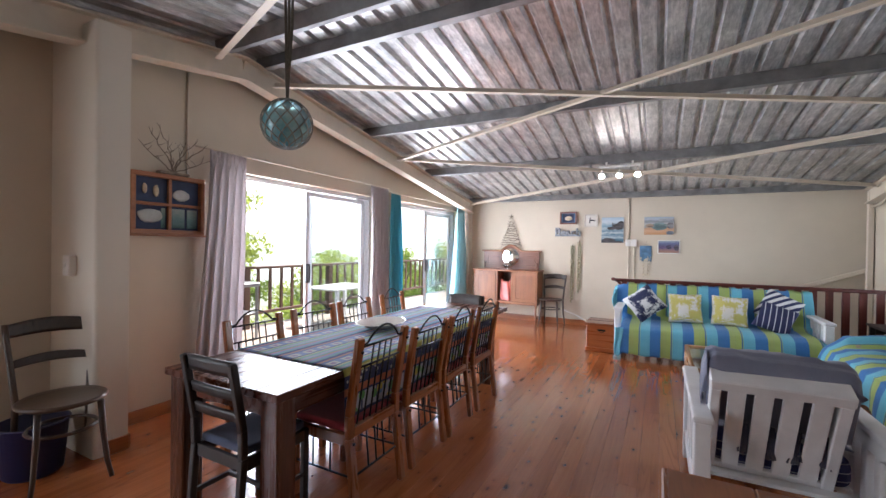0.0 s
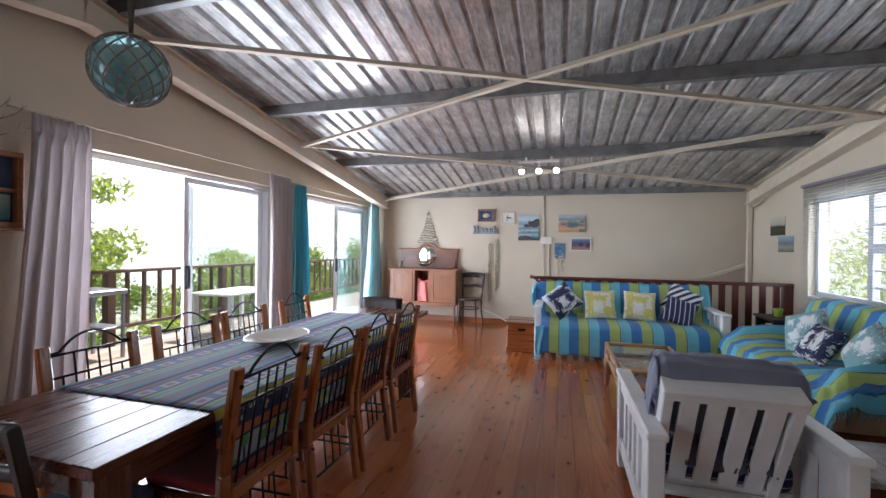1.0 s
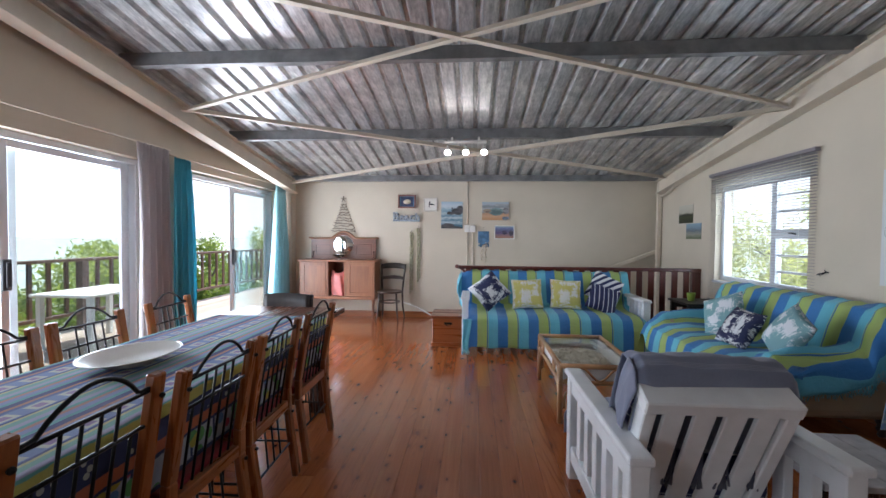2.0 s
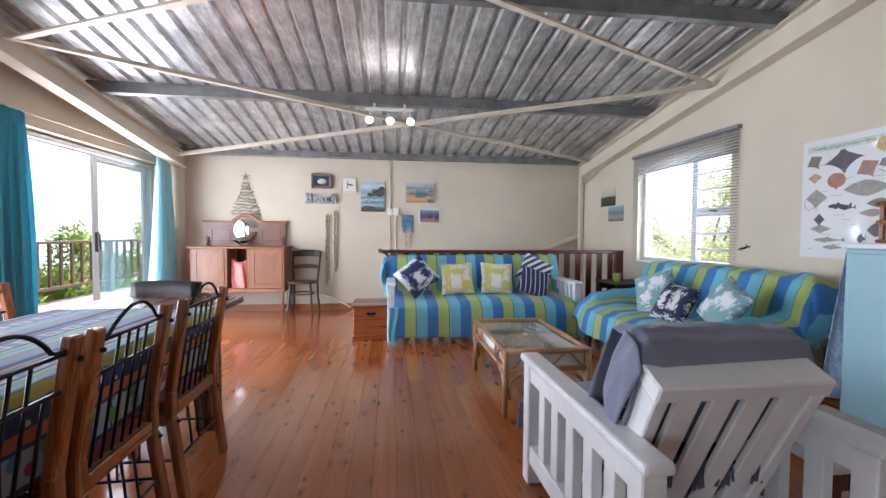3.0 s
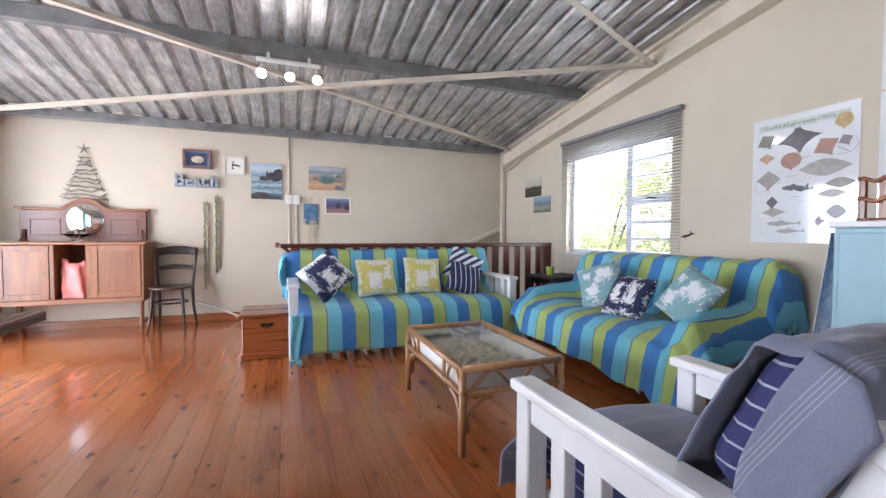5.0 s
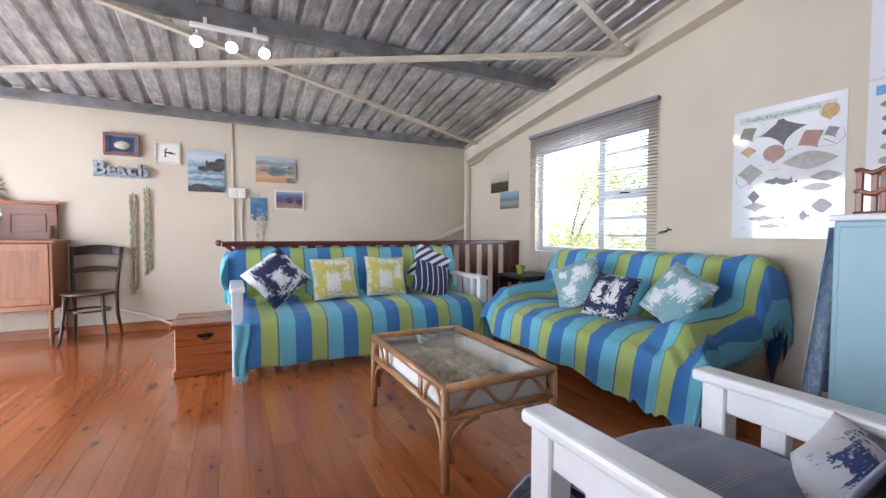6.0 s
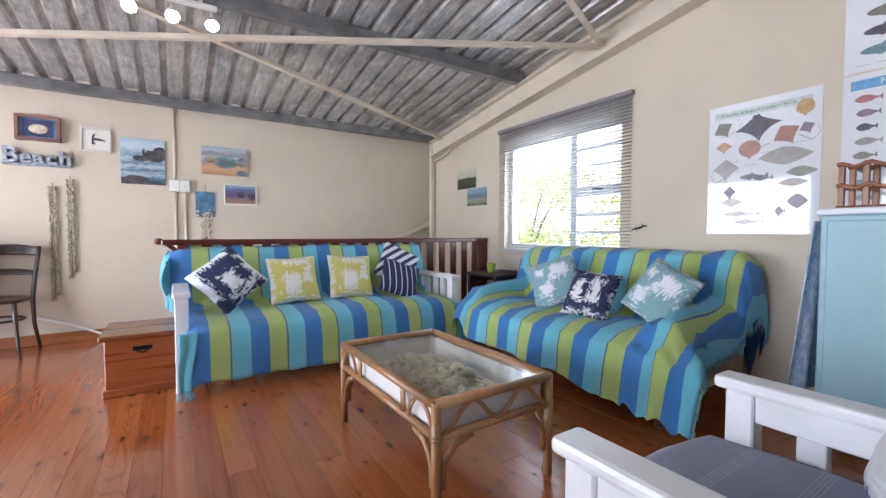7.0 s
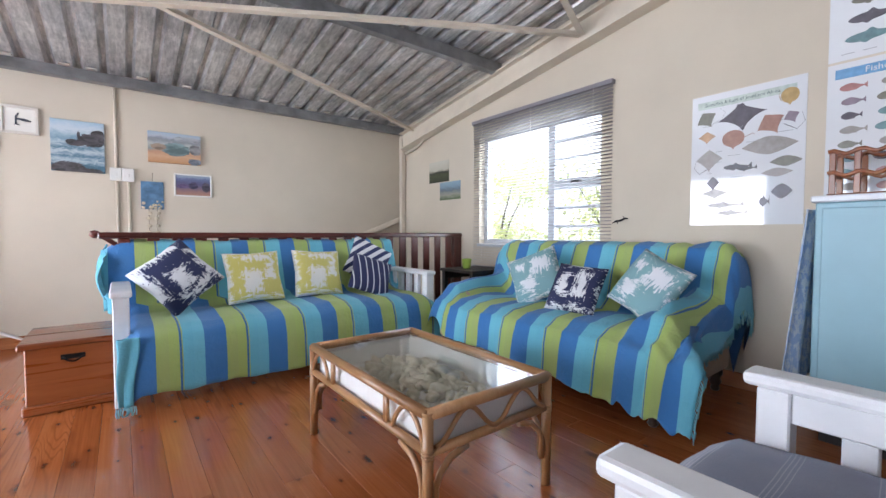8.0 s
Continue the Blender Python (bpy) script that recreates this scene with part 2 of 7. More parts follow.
def join(bm, t):
    me = bpy.data.meshes.new("tmp")
    t.to_mesh(me)
    t.free()
    bm.from_mesh(me)
    bpy.data.meshes.remove(me)


def one_box(*a, **k):
    return box(bmesh.new(), *a, **k)


def beam(bm, p, q, w, h, bev=0.003, up=(0, 0, 1)):
    """A squared bar from p to q, w wide and h deep."""
    p, q = Vector(p), Vector(q)
    d = (q - p)
    z = d.normalized()
    x = Vector(up).cross(z)
    if x.length < 1e-4:
        x = Vector((1, 0, 0))
    x.normalize()
    y = z.cross(x)
    m = Matrix((x, y, z)).transposed().to_4x4()
    m.translation = (p + q) / 2
    return box(bm, -w / 2, w / 2, -h / 2, h / 2, -d.length / 2, d.length / 2, bev, m)


def tube(bm, pts, r, n=8, closed=False):
    """A round bar along a line of points; r is one radius or one for each point."""
    pts = [Vector(p) for p in pts]
    rs = r if isinstance(r, (list, tuple)) else [r] * len(pts)
    rings, last = [], None
    for i, p in enumerate(pts):
        a = pts[i - 1] if i else (pts[-1] if closed else p)
        b = pts[(i + 1) % len(pts)] if (i < len(pts) - 1 or closed) else p
        d = (b - a).normalized()
        if last is None:
            s = d.cross(Vector((0, 0, 1)))
            if s.length < 1e-3:
                s = d.cross(Vector((1, 0, 0)))
        else:
            s = last - d * last.dot(d)
        s.normalize()
        last = s
        u = d.cross(s)
        rings.append([bm.verts.new(p + (s * math.cos(2 * math.pi * k / n) + u * math.sin(2 * math.pi * k / n)) * rs[i]) for k in range(n)])
    m = len(rings)
    for i in range(m if closed else m - 1):
        a, b = rings[i], rings[(i + 1) % m]
        for k in range(n):
            f = bm.faces.new((a[k], a[(k + 1) % n], b[(k + 1) % n], b[k]))
            f.smooth = True
    if not closed:
        bm.faces.new(rings[0][::-1])
        bm.faces.new(rings[-1])
    return bm


def lathe(bm, prof, n=24, at=(0, 0, 0)):
    """A turned shape from (radius, height) pairs."""
    rings = []
    for r, z in prof:
        rings.append([bm.verts.new((at[0] + max(r, 1e-4) * math.cos(2 * math.pi * k / n), at[1] + max(r, 1e-4) * math.sin(2 * math.pi * k / n), at[2] + z)) for k in range(n)])
    for a, b in zip(rings, rings[1:]):
        for k in range(n):
            f = bm.faces.new((a[k], a[(k + 1) % n], b[(k + 1) % n], b[k]))
            f.smooth = True
    bm.faces.new(rings[0][::-1])
    bm.faces.new(rings[-1])
    return bm


def sheet(fn, nu, nv, uv=None, thick=0.0):
    """A grid surface fn(i/nu, j/nv) -> point, with a UV map when uv is given."""
    bm = bmesh.new()
    vs = [[bm.verts.new(fn(i / nu, j / nv)) for j in range(nv + 1)] for i in range(nu + 1)]
    lay = bm.loops.layers.uv.new("UVMap") if uv else None
    for i in range(nu):
        for j in range(nv):
            f = bm.faces.new((vs[i][j], vs[i + 1][j], vs[i + 1][j + 1], vs[i][j + 1]))
            f.smooth = True
            if lay:
                for loop, (a, b) in zip(f.loops, ((i, j), (i + 1, j), (i + 1, j + 1), (i, j + 1))):
                    loop[lay].uv = uv(a / nu, b / nv)
    if thick:
        bm.normal_update()
        bmesh.ops.solidify(bm, geom=bm.faces[:], thickness=thick)
    return bm


def arc(p, q, rise, n=10, axis=(0, 0, 1)):
    """Points of a bow from p to q that rises along axis."""
    p, q, a = Vector(p), Vector(q), Vector(axis)
    return [p.lerp(q, i / n) + a * rise * math.sin(math.pi * i / n) for i in range(n + 1)]


def smoothstep(a, b, x):
    t = min(1.0, max(0.0, (x - a) / (b - a)))
    return t * t * (3 - 2 * t)


# ---------- the room ----------
XR, YF, YN = 2.75, 8.5, -1.85
XL, XL2, XL3 = -3.28, -3.33, -3.50
RIDGE, SLOPE = 3.25, 0.155


def roof_z(y):
    """Underside of the purlins at y."""
    return 2.22 + SLOPE * (8.35 - (RIDGE + abs(y - RIDGE)))


def wall_with_holes(name, plane, at, thick, a0, a1, top, holes, material, label, low=0.0):
    """An upright wall along an axis, built of blocks round its openings. top(a) gives its height."""
    bm = bmesh.new()
    cuts = sorted({a0, a1, *[h[0] for h in holes], *[h[1] for h in holes], *([RIDGE] if plane == "x" and a0 < RIDGE < a1 else [])})

    def prism(b0, b1, z0, z1l, z1r):
        vs = []
        for b, z1 in ((b0, z1l), (b1, z1r)):
            for d in (at, at + thick):
                for z in (z0, z1):
                    vs.append(bm.verts.new((d, b, z) if plane == "x" else (b, d, z)))
        a = vs
        for f in ((0, 1, 3, 2), (4, 6, 7, 5), (0, 4, 5, 1), (2, 3, 7, 6), (0, 2, 6, 4), (1, 5, 7, 3)):
            bm.faces.new([a[i] for i in f])

    for b0, b1 in zip(cuts, cuts[1:]):
        mid = (b0 + b1) / 2
        h = [h for h in holes if h[0] < mid < h[1]]
        if h:
            if h[0][2] > low + 0.01:
                prism(b0, b1, low, h[0][2], h[0][2])
            prism(b0, b1, h[0][3], top(b0), top(b1))
        else:
            prism(b0, b1, low, top(b0), top(b1))
    bmesh.ops.recalc_face_normals(bm, faces=bm.faces[:])
    return tagged(part(name, bm, material), label, "wall", kind="structure")


def top_y(y):
    return roof_z(y) + 0.115


D1, D2 = (3.10, 5.46, 0.0, 2.03), (5.98, 8.20, 0.0, 2.05)
WIN = (5.53, 6.93, 0.84, 1.945)
wall_with_holes("wall_west", "x", XL, -0.2, 2.2, 5.70, top_y, [D1], WALL, "cream painted plaster wall with a wide sliding door", -0.05)
wall_with_holes("wall_west_far", "x", XL2, -0.2, 5.70, 8.7, top_y, [D2], WALL, "cream painted plaster wall with a second sliding door", -0.05)
# Assumed opening, never in view, added to light the pillar and armchair.
D3 = (-1.45, 0.75, 0.0, 2.06)
wall_with_holes("wall_west_near", "x", XL3, -0.2, YN, 2.2, top_y, [D3], WALL, "cream painted plaster wall with an added unseen sliding door", -0.05)
wall_with_holes("wall_east", "x", XR, 0.2, YN, 8.7, top_y, [WIN], WALL, "cream painted plaster wall with a window", -2.7)
wall_with_holes("wall_north", "y", YF, 0.2, XL2 - 0.2, XR + 0.2, lambda a: 2.325, [], WALL, "cream painted plaster wall hung with pictures", -2.7)
wall_with_holes("wall_south", "y", YN, -0.2, XL3 - 0.2, XR + 0.2, lambda a: 2.325, [], WALL, "plain cream painted plaster wall", -0.05)

# pillar with a rounded edge
def pillar():
    bm = bmesh.new()
    prof = [(XL3 - 0.05, 2.09), (-2.925, 2.09)]
    prof += [(-2.925 + 0.025 * math.sin(a), 2.115 - 0.025 * math.cos(a)) for a in np.linspace(0.15, math.pi / 2, 8)]
    prof += [(-2.90, 2.28), (XL3 - 0.05, 2.28)]
    lo = [bm.verts.new((x, y, 0)) for x, y in prof]
    hi = [bm.verts.new((x, y, 2.75)) for x, y in prof]
    n = len(prof)
    for i in range(n):
        bm.faces.new((lo[i], lo[(i + 1) % n], hi[(i + 1) % n], hi[i]))
    bm.faces.new(hi)
    bm.faces.new(lo[::-1])
    bmesh.ops.recalc_face_normals(bm, faces=bm.faces[:])
    return tagged(part("pillar", bm, WALL_PALE), "pale cream plastered pillar with a rounded edge", "pillar", kind="structure")


pillar()

# steel frame: rafters along both side walls, purlins, cross braces
def rafter(x0, x1):
    fr = thing("rafter", "cream painted steel roof beam along the wall", "beam", "roof beams", kind="structure")
    web = (x0 + x1) / 2
    for ya, yb in ((RIDGE, 8.32), (RIDGE, YN + 0.05)):
        pa, pb = roof_z(ya), roof_z(yb)
        bm = bmesh.new()
        for dz, w, h in ((-0.2, x1 - x0, 0.014), (-0.008, x1 - x0, 0.014), (-0.104, 0.012, 0.18)):
            beam(bm, (web, ya, pa + dz), (web, yb, pb + dz), w, h, 0.002)
        part("girder", bm, BEAM, fr)
    return fr


rafter(-3.16, -3.03)
rafter(2.62, 2.745)

PURLINS = (8.37, 6.60, 5.02, 3.44, 3.06, 1.55, 0.05, -1.55)
for y in PURLINS:
    z = roof_z(y)
    bm = bmesh.new()
    t = 0.006
    x0, x1 = -3.15, XR - 0.03
    s = 1 if y > RIDGE else -1
    tilt = Matrix.Translation((0, y, z)) @ Matrix.Rotation(-s * math.atan(SLOPE), 4, "X")
    lo = 0.012 if y > 8 else -0.014
    box(bm, x0, x1, -0.026, -0.026 + t, lo, 0.1, 0.001, tilt)
    box(bm, x0, x1, -0.026 + t, 0.03, lo, lo + t, 0.001, tilt)
    box(bm, x0, x1, -0.026 + t, 0.03, 0.1 - t, 0.1, 0.001, tilt)
    box(bm, x0, x1, 0.03 - t, 0.03, lo + t, lo + 0.018, 0.001, tilt)
    tagged(part("purlin", bm, GALV), "grey galvanised steel roof purlin", "beam", "roof purlins", "structure")


def brace(p, q):
    bm = bmesh.new()
    d = Vector(q) - Vector(p)
    beam(bm, p, q, 0.05, 0.006, 0.001)
    off = Vector((0, 0, 0.024))
    side = Vector((0, 0, 1)).cross(d.normalized()).normalized() * 0.022
    beam(bm, Vector(p) + off + side, Vector(q) + off + side, 0.006, 0.048, 0.001)
    tagged(part("brace", bm, BEAM), "cream painted steel angle bracing under the roof", "beam", "roof braces", "structure")


def bz(y, d=-0.10):
    return roof_z(y) + d


brace((-3.03, 8.07, bz(8.07, -0.115)), (2.66, 5.67, bz(5.67, -0.135)))
brace((-3.03, 5.60, bz(5.60, -0.105)), (2.66, 8.06, bz(8.06, -0.05)))
brace((-3.03, 5.64, bz(5.64, -0.10)), (2.66, 3.42, bz(3.42, -0.16)))
brace((-3.03, 3.52, bz(3.52, -0.135)), (2.66, 5.66, bz(5.66, -0.13)))
brace((-3.03, 2.97, bz(2.97, -0.09)), (2.66, 0.75, bz(0.75, -0.08)))
brace((-3.03, 0.75, bz(0.75, -0.06)), (2.66, 2.97, bz(2.97, -0.05)))

# corner columns of the steel frame
for x, y in ((2.705, 8.37),):
    bm = bmesh.new()
    box(bm, x - 0.03, x + 0.03, y - 0.03, y + 0.03, -2.6, 2.2, 0.004)
    tagged(part("column", bm, BEAM), "cream painted steel corner column", "column", "corner columns", "structure")
bm = one_box(XL2 + 0.001, -3.14, 8.33, YF - 0.001, 0.0, 2.24, 0.006)
tagged(part("pilaster", bm, WALL), "cream painted plaster pilaster in the corner", "pilaster", kind="structure")
# knee brackets at the far corner
bm = bmesh.new()
tube(bm, [Vector((2.70, 8.30, 1.98)).lerp(Vector((2.70, 7.75, 2.16)), i / 8) + Vector((0, 0, -0.05 * math.sin(math.pi * i / 8))) for i in range(9)], 0.014, 8)
tagged(part("bracket", bm, BEAM), "cream painted curved steel bracket in the corner", "bracket", kind="structure")

# profiled roof sheets, one object for each slope
def roof_slope(name, ya, yb):
    bm = bmesh.new()
    pitch, h = 0.1715, 0.036
    prof = []
    x = -4.4
    while x < 3.6:
        prof += [(x, 0), (x + 0.103, 0), (x + 0.122, h), (x + 0.152, h)]
        x += pitch
    prof.append((x, 0))
    prof2 = []
    for i, (px, pz) in enumerate(prof):
        prof2.append((px, pz + (0.006 if (i // 4) % 4 == 3 and i % 4 in (0, 1) else 0)))
    rows = []
    steps = 10
    for j in range(steps + 1):
        y = ya + (yb - ya) * j / steps
        rows.append([bm.verts.new((px, y, roof_z(y) + 0.103 + pz + 0.003 * noise.noise((px * 2, y * 1.3, 0)))) for px, pz in prof2])
    for a, b in zip(rows, rows[1:]):
        for i in range(len(prof) - 1):
            bm.faces.new((a[i], a[i + 1], b[i + 1], b[i]))
    bmesh.ops.recalc_face_normals(bm, faces=bm.faces[:])
    ob = tagged(part(name, bm, ROOF), "grey galvanised ribbed metal roof sheets seen from below", "ceiling", kind="structure")
    md = ob.modifiers.new("thickness", "SOLIDIFY")
    md.thickness, md.offset = 0.002, 1
    return ob


roof_slope("ceiling", RIDGE - 0.02, 8.95)
roof_slope("ceiling_near", RIDGE + 0.02, -2.3)
filling = thing("wall_filling", "rough white mortar pads under the roof sheets along the wall", "mortar", kind="structure")
rng = random.Random(77)
px = -4.4 + 0.1715 * 8
while px < XR - 0.12:
    zt = roof_z(8.30) + 0.098
    if rng.random() < 0.82:
        part("mortar_pad", one_box(px + 0.008 + rng.uniform(0, 0.01), px + 0.097 - rng.uniform(0, 0.012), 8.285, 8.325, zt - rng.uniform(0.012, 0.022), zt, 0.004), PLASTER, filling)
    px += 0.1715
bm = bmesh.new()
for s in (-1, 1):
    beam(bm, (-4.4, RIDGE + s * 0.14, roof_z(RIDGE + 0.14) + 0.152), (3.6, RIDGE + s * 0.14, roof_z(RIDGE + 0.14) + 0.152), 0.30, 0.004, 0)
tagged(part("ridge_cap", bm, ROOF), "galvanised metal ridge capping", "roof", kind="structure")

# floor boards and the stair opening
HX0, HY0 = -0.33, 7.27
floor_under = bmesh.new()
box(floor_under, XL3 - 0.1, XR, YN, HY0, -0.20, -0.03, 0)
box(floor_under, XL3 - 0.1, HX0, HY0, YF, -0.20, -0.03, 0)
floor = tagged(part("floor", floor_under, CONCRETE), "varnished orange pine plank floor with dark knots", "floor", kind="structure")


def lay_boards():
    rng = random.Random(5)
    w = 0.113
    meshes = {}
    x = XL3
    while x < XR - 0.001:
        x1 = min(x + w, XR)
        y = YN - rng.random() * 2.4
        end = HY0 if x1 > HX0 else YF
        while y < end:
            ln = rng.choice((2.4, 3.0, 3.6))
            a, b = max(y, YN), min(y + ln, end)
            y += ln
            if b - a < 0.05:
                continue
            key = (round(x1 - x, 3), round(b - a, 2))
            if key not in meshes:
                bm = one_box(-(x1 - x) / 2 + 0.0003, (x1 - x) / 2 - 0.0003, -(b - a) / 2 + 0.0008, (b - a) / 2 - 0.0008, -0.028, 0, 0.0008)
                me = bpy.data.meshes.new("plank")
                bm.to_mesh(me)
                bm.free()
                me.materials.append(FLOOR)
                meshes[key] = me
            ob = new("plank", meshes[key])
            ob.parent = floor
            ob.location = ((x + x1) / 2, (a + b) / 2, rng.uniform(-0.0003, 0.0003))
        x = x1


# stairwell below the railing
bm = bmesh.new()
box(bm, HX0 - 0.1, HX0, HY0 - 0.02, YF, -2.7, -0.205, 0)
box(bm, HX0, XR, HY0 - 0.12, HY0 - 0.02, -2.7, -0.205, 0)
box(bm, HX0 - 0.1, XR, HY0 - 0.12, YF, -2.8, -2.7, 0)
tagged(part("stairwell", bm, WALL), "cream plastered sides of the stair opening", "stairwell", kind="structure")
stairs = thing("stairs", "pine staircase going down beside the wall", "stairs", kind="structure")
for i in range(11):
    x1 = XR - 0.02 - i * 0.24
    part("step", one_box(x1 - 0.27, x1, HY0 + 0.05, YF - 0.02, -0.18 * (i + 1) - 0.035, -0.18 * (i + 1), 0.005), SKIRT_X, stairs)
# floor edge trim at the opening
bm = bmesh.new()
box(bm, HX0 - 0.004, XR, HY0 - 0.004, HY0 + 0.022, -0.2, 0.004, 0.003)
tagged(part("trim", bm, SKIRT_X), "pine edging board at the stair opening", "trim", kind="structure")

# skirting boards
def skirt(x0, x1, y0, y1, mat):
    tagged(part("baseboard", one_box(x0, x1, y0, y1, 0.0, 0.095, 0.004), mat), "varnished pine skirting board", "skirting", "skirting boards", "structure")


skirt(XL2, HX0, YF - 0.018, YF, SKIRT_X)
skirt(XL, XL + 0.018, 2.275, D1[0], SKIRT_Y)
skirt(XL, XL + 0.018, D1[1], 5.70, SKIRT_Y)
skirt(XL2, XL2 + 0.018, 5.70, D2[0], SKIRT_Y)
skirt(XL2, XL2 + 0.018, D2[1], YF - 0.02, SKIRT_Y)
skirt(-2.899, -2.881, 2.16, 2.28, SKIRT_Y)
skirt(XL, -2.899, 2.281, 2.297, SKIRT_X)
skirt(XL3, XL3 + 0.018, D3[1], 2.01, SKIRT_Y)
skirt(XR - 0.018, XR, YN, HY0 - 0.03, SKIRT_Y)
skirt(XL3, XR, YN, YN + 0.018, SKIRT_X)


# ---------- doors and window ----------
def sliding_door(name, y0, y1, xw, label, lap=0.0):
    """A white aluminium sliding door, its near leaf slid over the far one."""
    d = thing(name, label, "sliding door", kind="structure")
    x, z1 = xw - 0.13, 2.028
    fr = bmesh.new()
    box(fr, x - 0.06, x + 0.05, y0, y0 + 0.045, 0.0, z1, 0.003)
    box(fr, x - 0.06, x + 0.05, y1 - 0.045, y1, 0.0, z1, 0.003)
    box(fr, x - 0.06, x + 0.05, y0 + 0.045, y1 - 0.045, z1 - 0.05, z1, 0.003)
    box(fr, x - 0.06, x + 0.05, y0 + 0.045, y1 - 0.045, 0.0, 0.03, 0.003)
    part("door_frame", fr, WHITE_ALU, d)
    mid = (y0 + y1) / 2 + lap
    for k, (a, b, dx) in enumerate(((mid - 0.03, y1 - 0.05, -0.03), (mid - 0.12, y1 - 0.13, 0.015))):
        bm = bmesh.new()
        w = 0.055
        box(bm, x + dx - 0.014, x + dx + 0.014, a, a + w, 0.035, z1 - 0.055, 0.003)
        box(bm, x + dx - 0.014, x + dx + 0.014, b - w, b, 0.035, z1 - 0.055, 0.003)
        box(bm, x + dx - 0.014, x + dx + 0.014, a + w, b - w, 0.035, 0.11, 0.003)
        box(bm, x + dx - 0.014, x + dx + 0.014, a + w, b - w, z1 - 0.11, z1 - 0.055, 0.003)
        leaf = part("leaf", bm, WHITE_ALU, d)
        g = part("pane", one_box(x + dx - 0.003, x + dx + 0.003, a + w, b - w, 0.11, z1 - 0.11, 0), PANE, leaf)
        g.visible_shadow = False
        if k == 1:
            h = bmesh.new()
            box(h, x + dx + 0.014, x + dx + 0.032, a + 0.004, a + 0.062, 0.92, 1.14, 0.006)
            box(h, x + dx + 0.032, x + dx + 0.05, a + 0.016, a + 0.05, 0.94, 1.12, 0.006)
            part("door_handle", h, BLACK_PL, leaf, "black plastic pull handle")
    return d


sliding_door("door_1", D1[0], D1[1], XL, "white aluminium glass sliding door standing half open", 0.13)
sliding_door("door_2", D2[0], D2[1], XL2, "white aluminium glass sliding door beside a teal curtain", 0.13)

# Unseen door that fills the opening added for light from the near left.
sliding_door("assumed_door", D3[0], D3[1], XL3, "white aluminium glass sliding door, added out of view to light the room")
win = thing("window_1", "white framed window with a plain pane and small barred lights", "window", kind="structure")
xg = XR + 0.10
bm = bmesh.new()
box(bm, xg - 0.03, xg + 0.03, WIN[0], WIN[0] + 0.05, WIN[2], WIN[3], 0.003)
box(bm, xg - 0.03, xg + 0.03, WIN[1] - 0.05, WIN[1], WIN[2], WIN[3], 0.003)
box(bm, xg - 0.03, xg + 0.03, WIN[0] + 0.05, WIN[1] - 0.05, WIN[2], WIN[2] + 0.05, 0.003)
box(bm, xg - 0.03, xg + 0.03, WIN[0] + 0.05, WIN[1] - 0.05, WIN[3] - 0.05, WIN[3], 0.003)
part("window_frame", bm, WINDOW_ALU, win)
YM = 6.06
part("mullion", one_box(xg - 0.03, xg + 0.03, YM - 0.035, YM + 0.035, WIN[2] + 0.05, WIN[3] - 0.05, 0.003), WINDOW_ALU, win)
part("transom", one_box(xg - 0.028, xg + 0.028, WIN[0] + 0.05, YM - 0.035, 1.33, 1.42, 0.003), WINDOW_ALU, win)
for z in (1.60, 1.76, 1.01, 1.17):
    part("glazing_bar", one_box(xg - 0.012, xg + 0.012, WIN[0] + 0.05, YM - 0.035, z - 0.012, z + 0.012, 0.002), WINDOW_ALU, win)
for a, b, c, d in ((YM + 0.035, WIN[1] - 0.05, WIN[2] + 0.05, WIN[3] - 0.05), (WIN[0] + 0.05, YM - 0.035, 1.42, WIN[3] - 0.05), (WIN[0] + 0.05, YM - 0.035, WIN[2] + 0.05, 1.33)):
    g = part("pane", one_box(xg - 0.003, xg + 0.003, a, b, c, d, 0), PANE, win)
    g.visible_shadow = False
hm = bmesh.new()
tube(hm, [(xg - 0.035, 5.85, 1.385), (xg - 0.06, 5.81, 1.39), (xg - 0.06, 5.73, 1.378)], 0.008, 6)
part("window_latch", hm, BLACK_PL, win, "black window latch")
part("window_sill", one_box(XR - 0.02, XR + 0.07, WIN[0] - 0.02, WIN[1] + 0.02, WIN[2] - 0.03, WIN[2] - 0.001, 0.004), WINDOW_ALU, win)


# ---------- sitting area: materials ----------
def stripes(name):
    """Woven cotton throw in cyan, thin blue line, lime and blue; the repeat runs along U."""
    k = Nodes(name, 0.92)
    tc = k.t.nodes.new("ShaderNodeTexCoord")
    sep = k.n("ShaderNodeSeparateXYZ", Vector=tc.outputs["UV"])
    u = k.math("FRACT", sep.outputs["X"])
    cy, ln, gr, bl = (0.13, 0.49, 0.62), (0.025, 0.14, 0.36), (0.37, 0.49, 0.12), (0.025, 0.175, 0.45)
    col = k.ramp(u, [(0.0, cy), (0.16, (0.12, 0.47, 0.61)), (0.305, gr), (0.322, ln), (0.355, gr), (0.50, (0.36, 0.465, 0.13)), (0.67, bl), (0.985, bl)], "CONSTANT")
    a = k.noise(k.coords("Object"), 5.0, 4)
    f = k.noise(k.coords("Object"), 240.0, 2)
    col = k.mix(k.math("MULTIPLY", a, 0.07), col, (0.55, 0.60, 0.62))
    k.base(k.mix(k.math("MULTIPLY", f, 0.12), col, (0.02, 0.05, 0.08)))
    k.b.inputs["Sheen Weight"].default_value = 0.1
    crease = k.noise(k.coords("Object"), 15.0, 5, 0.6, 1.8)
    k.bump(k.math("ADD", k.math("MULTIPLY", f, 0.12), crease), 0.55, 0.010)
    return k.m


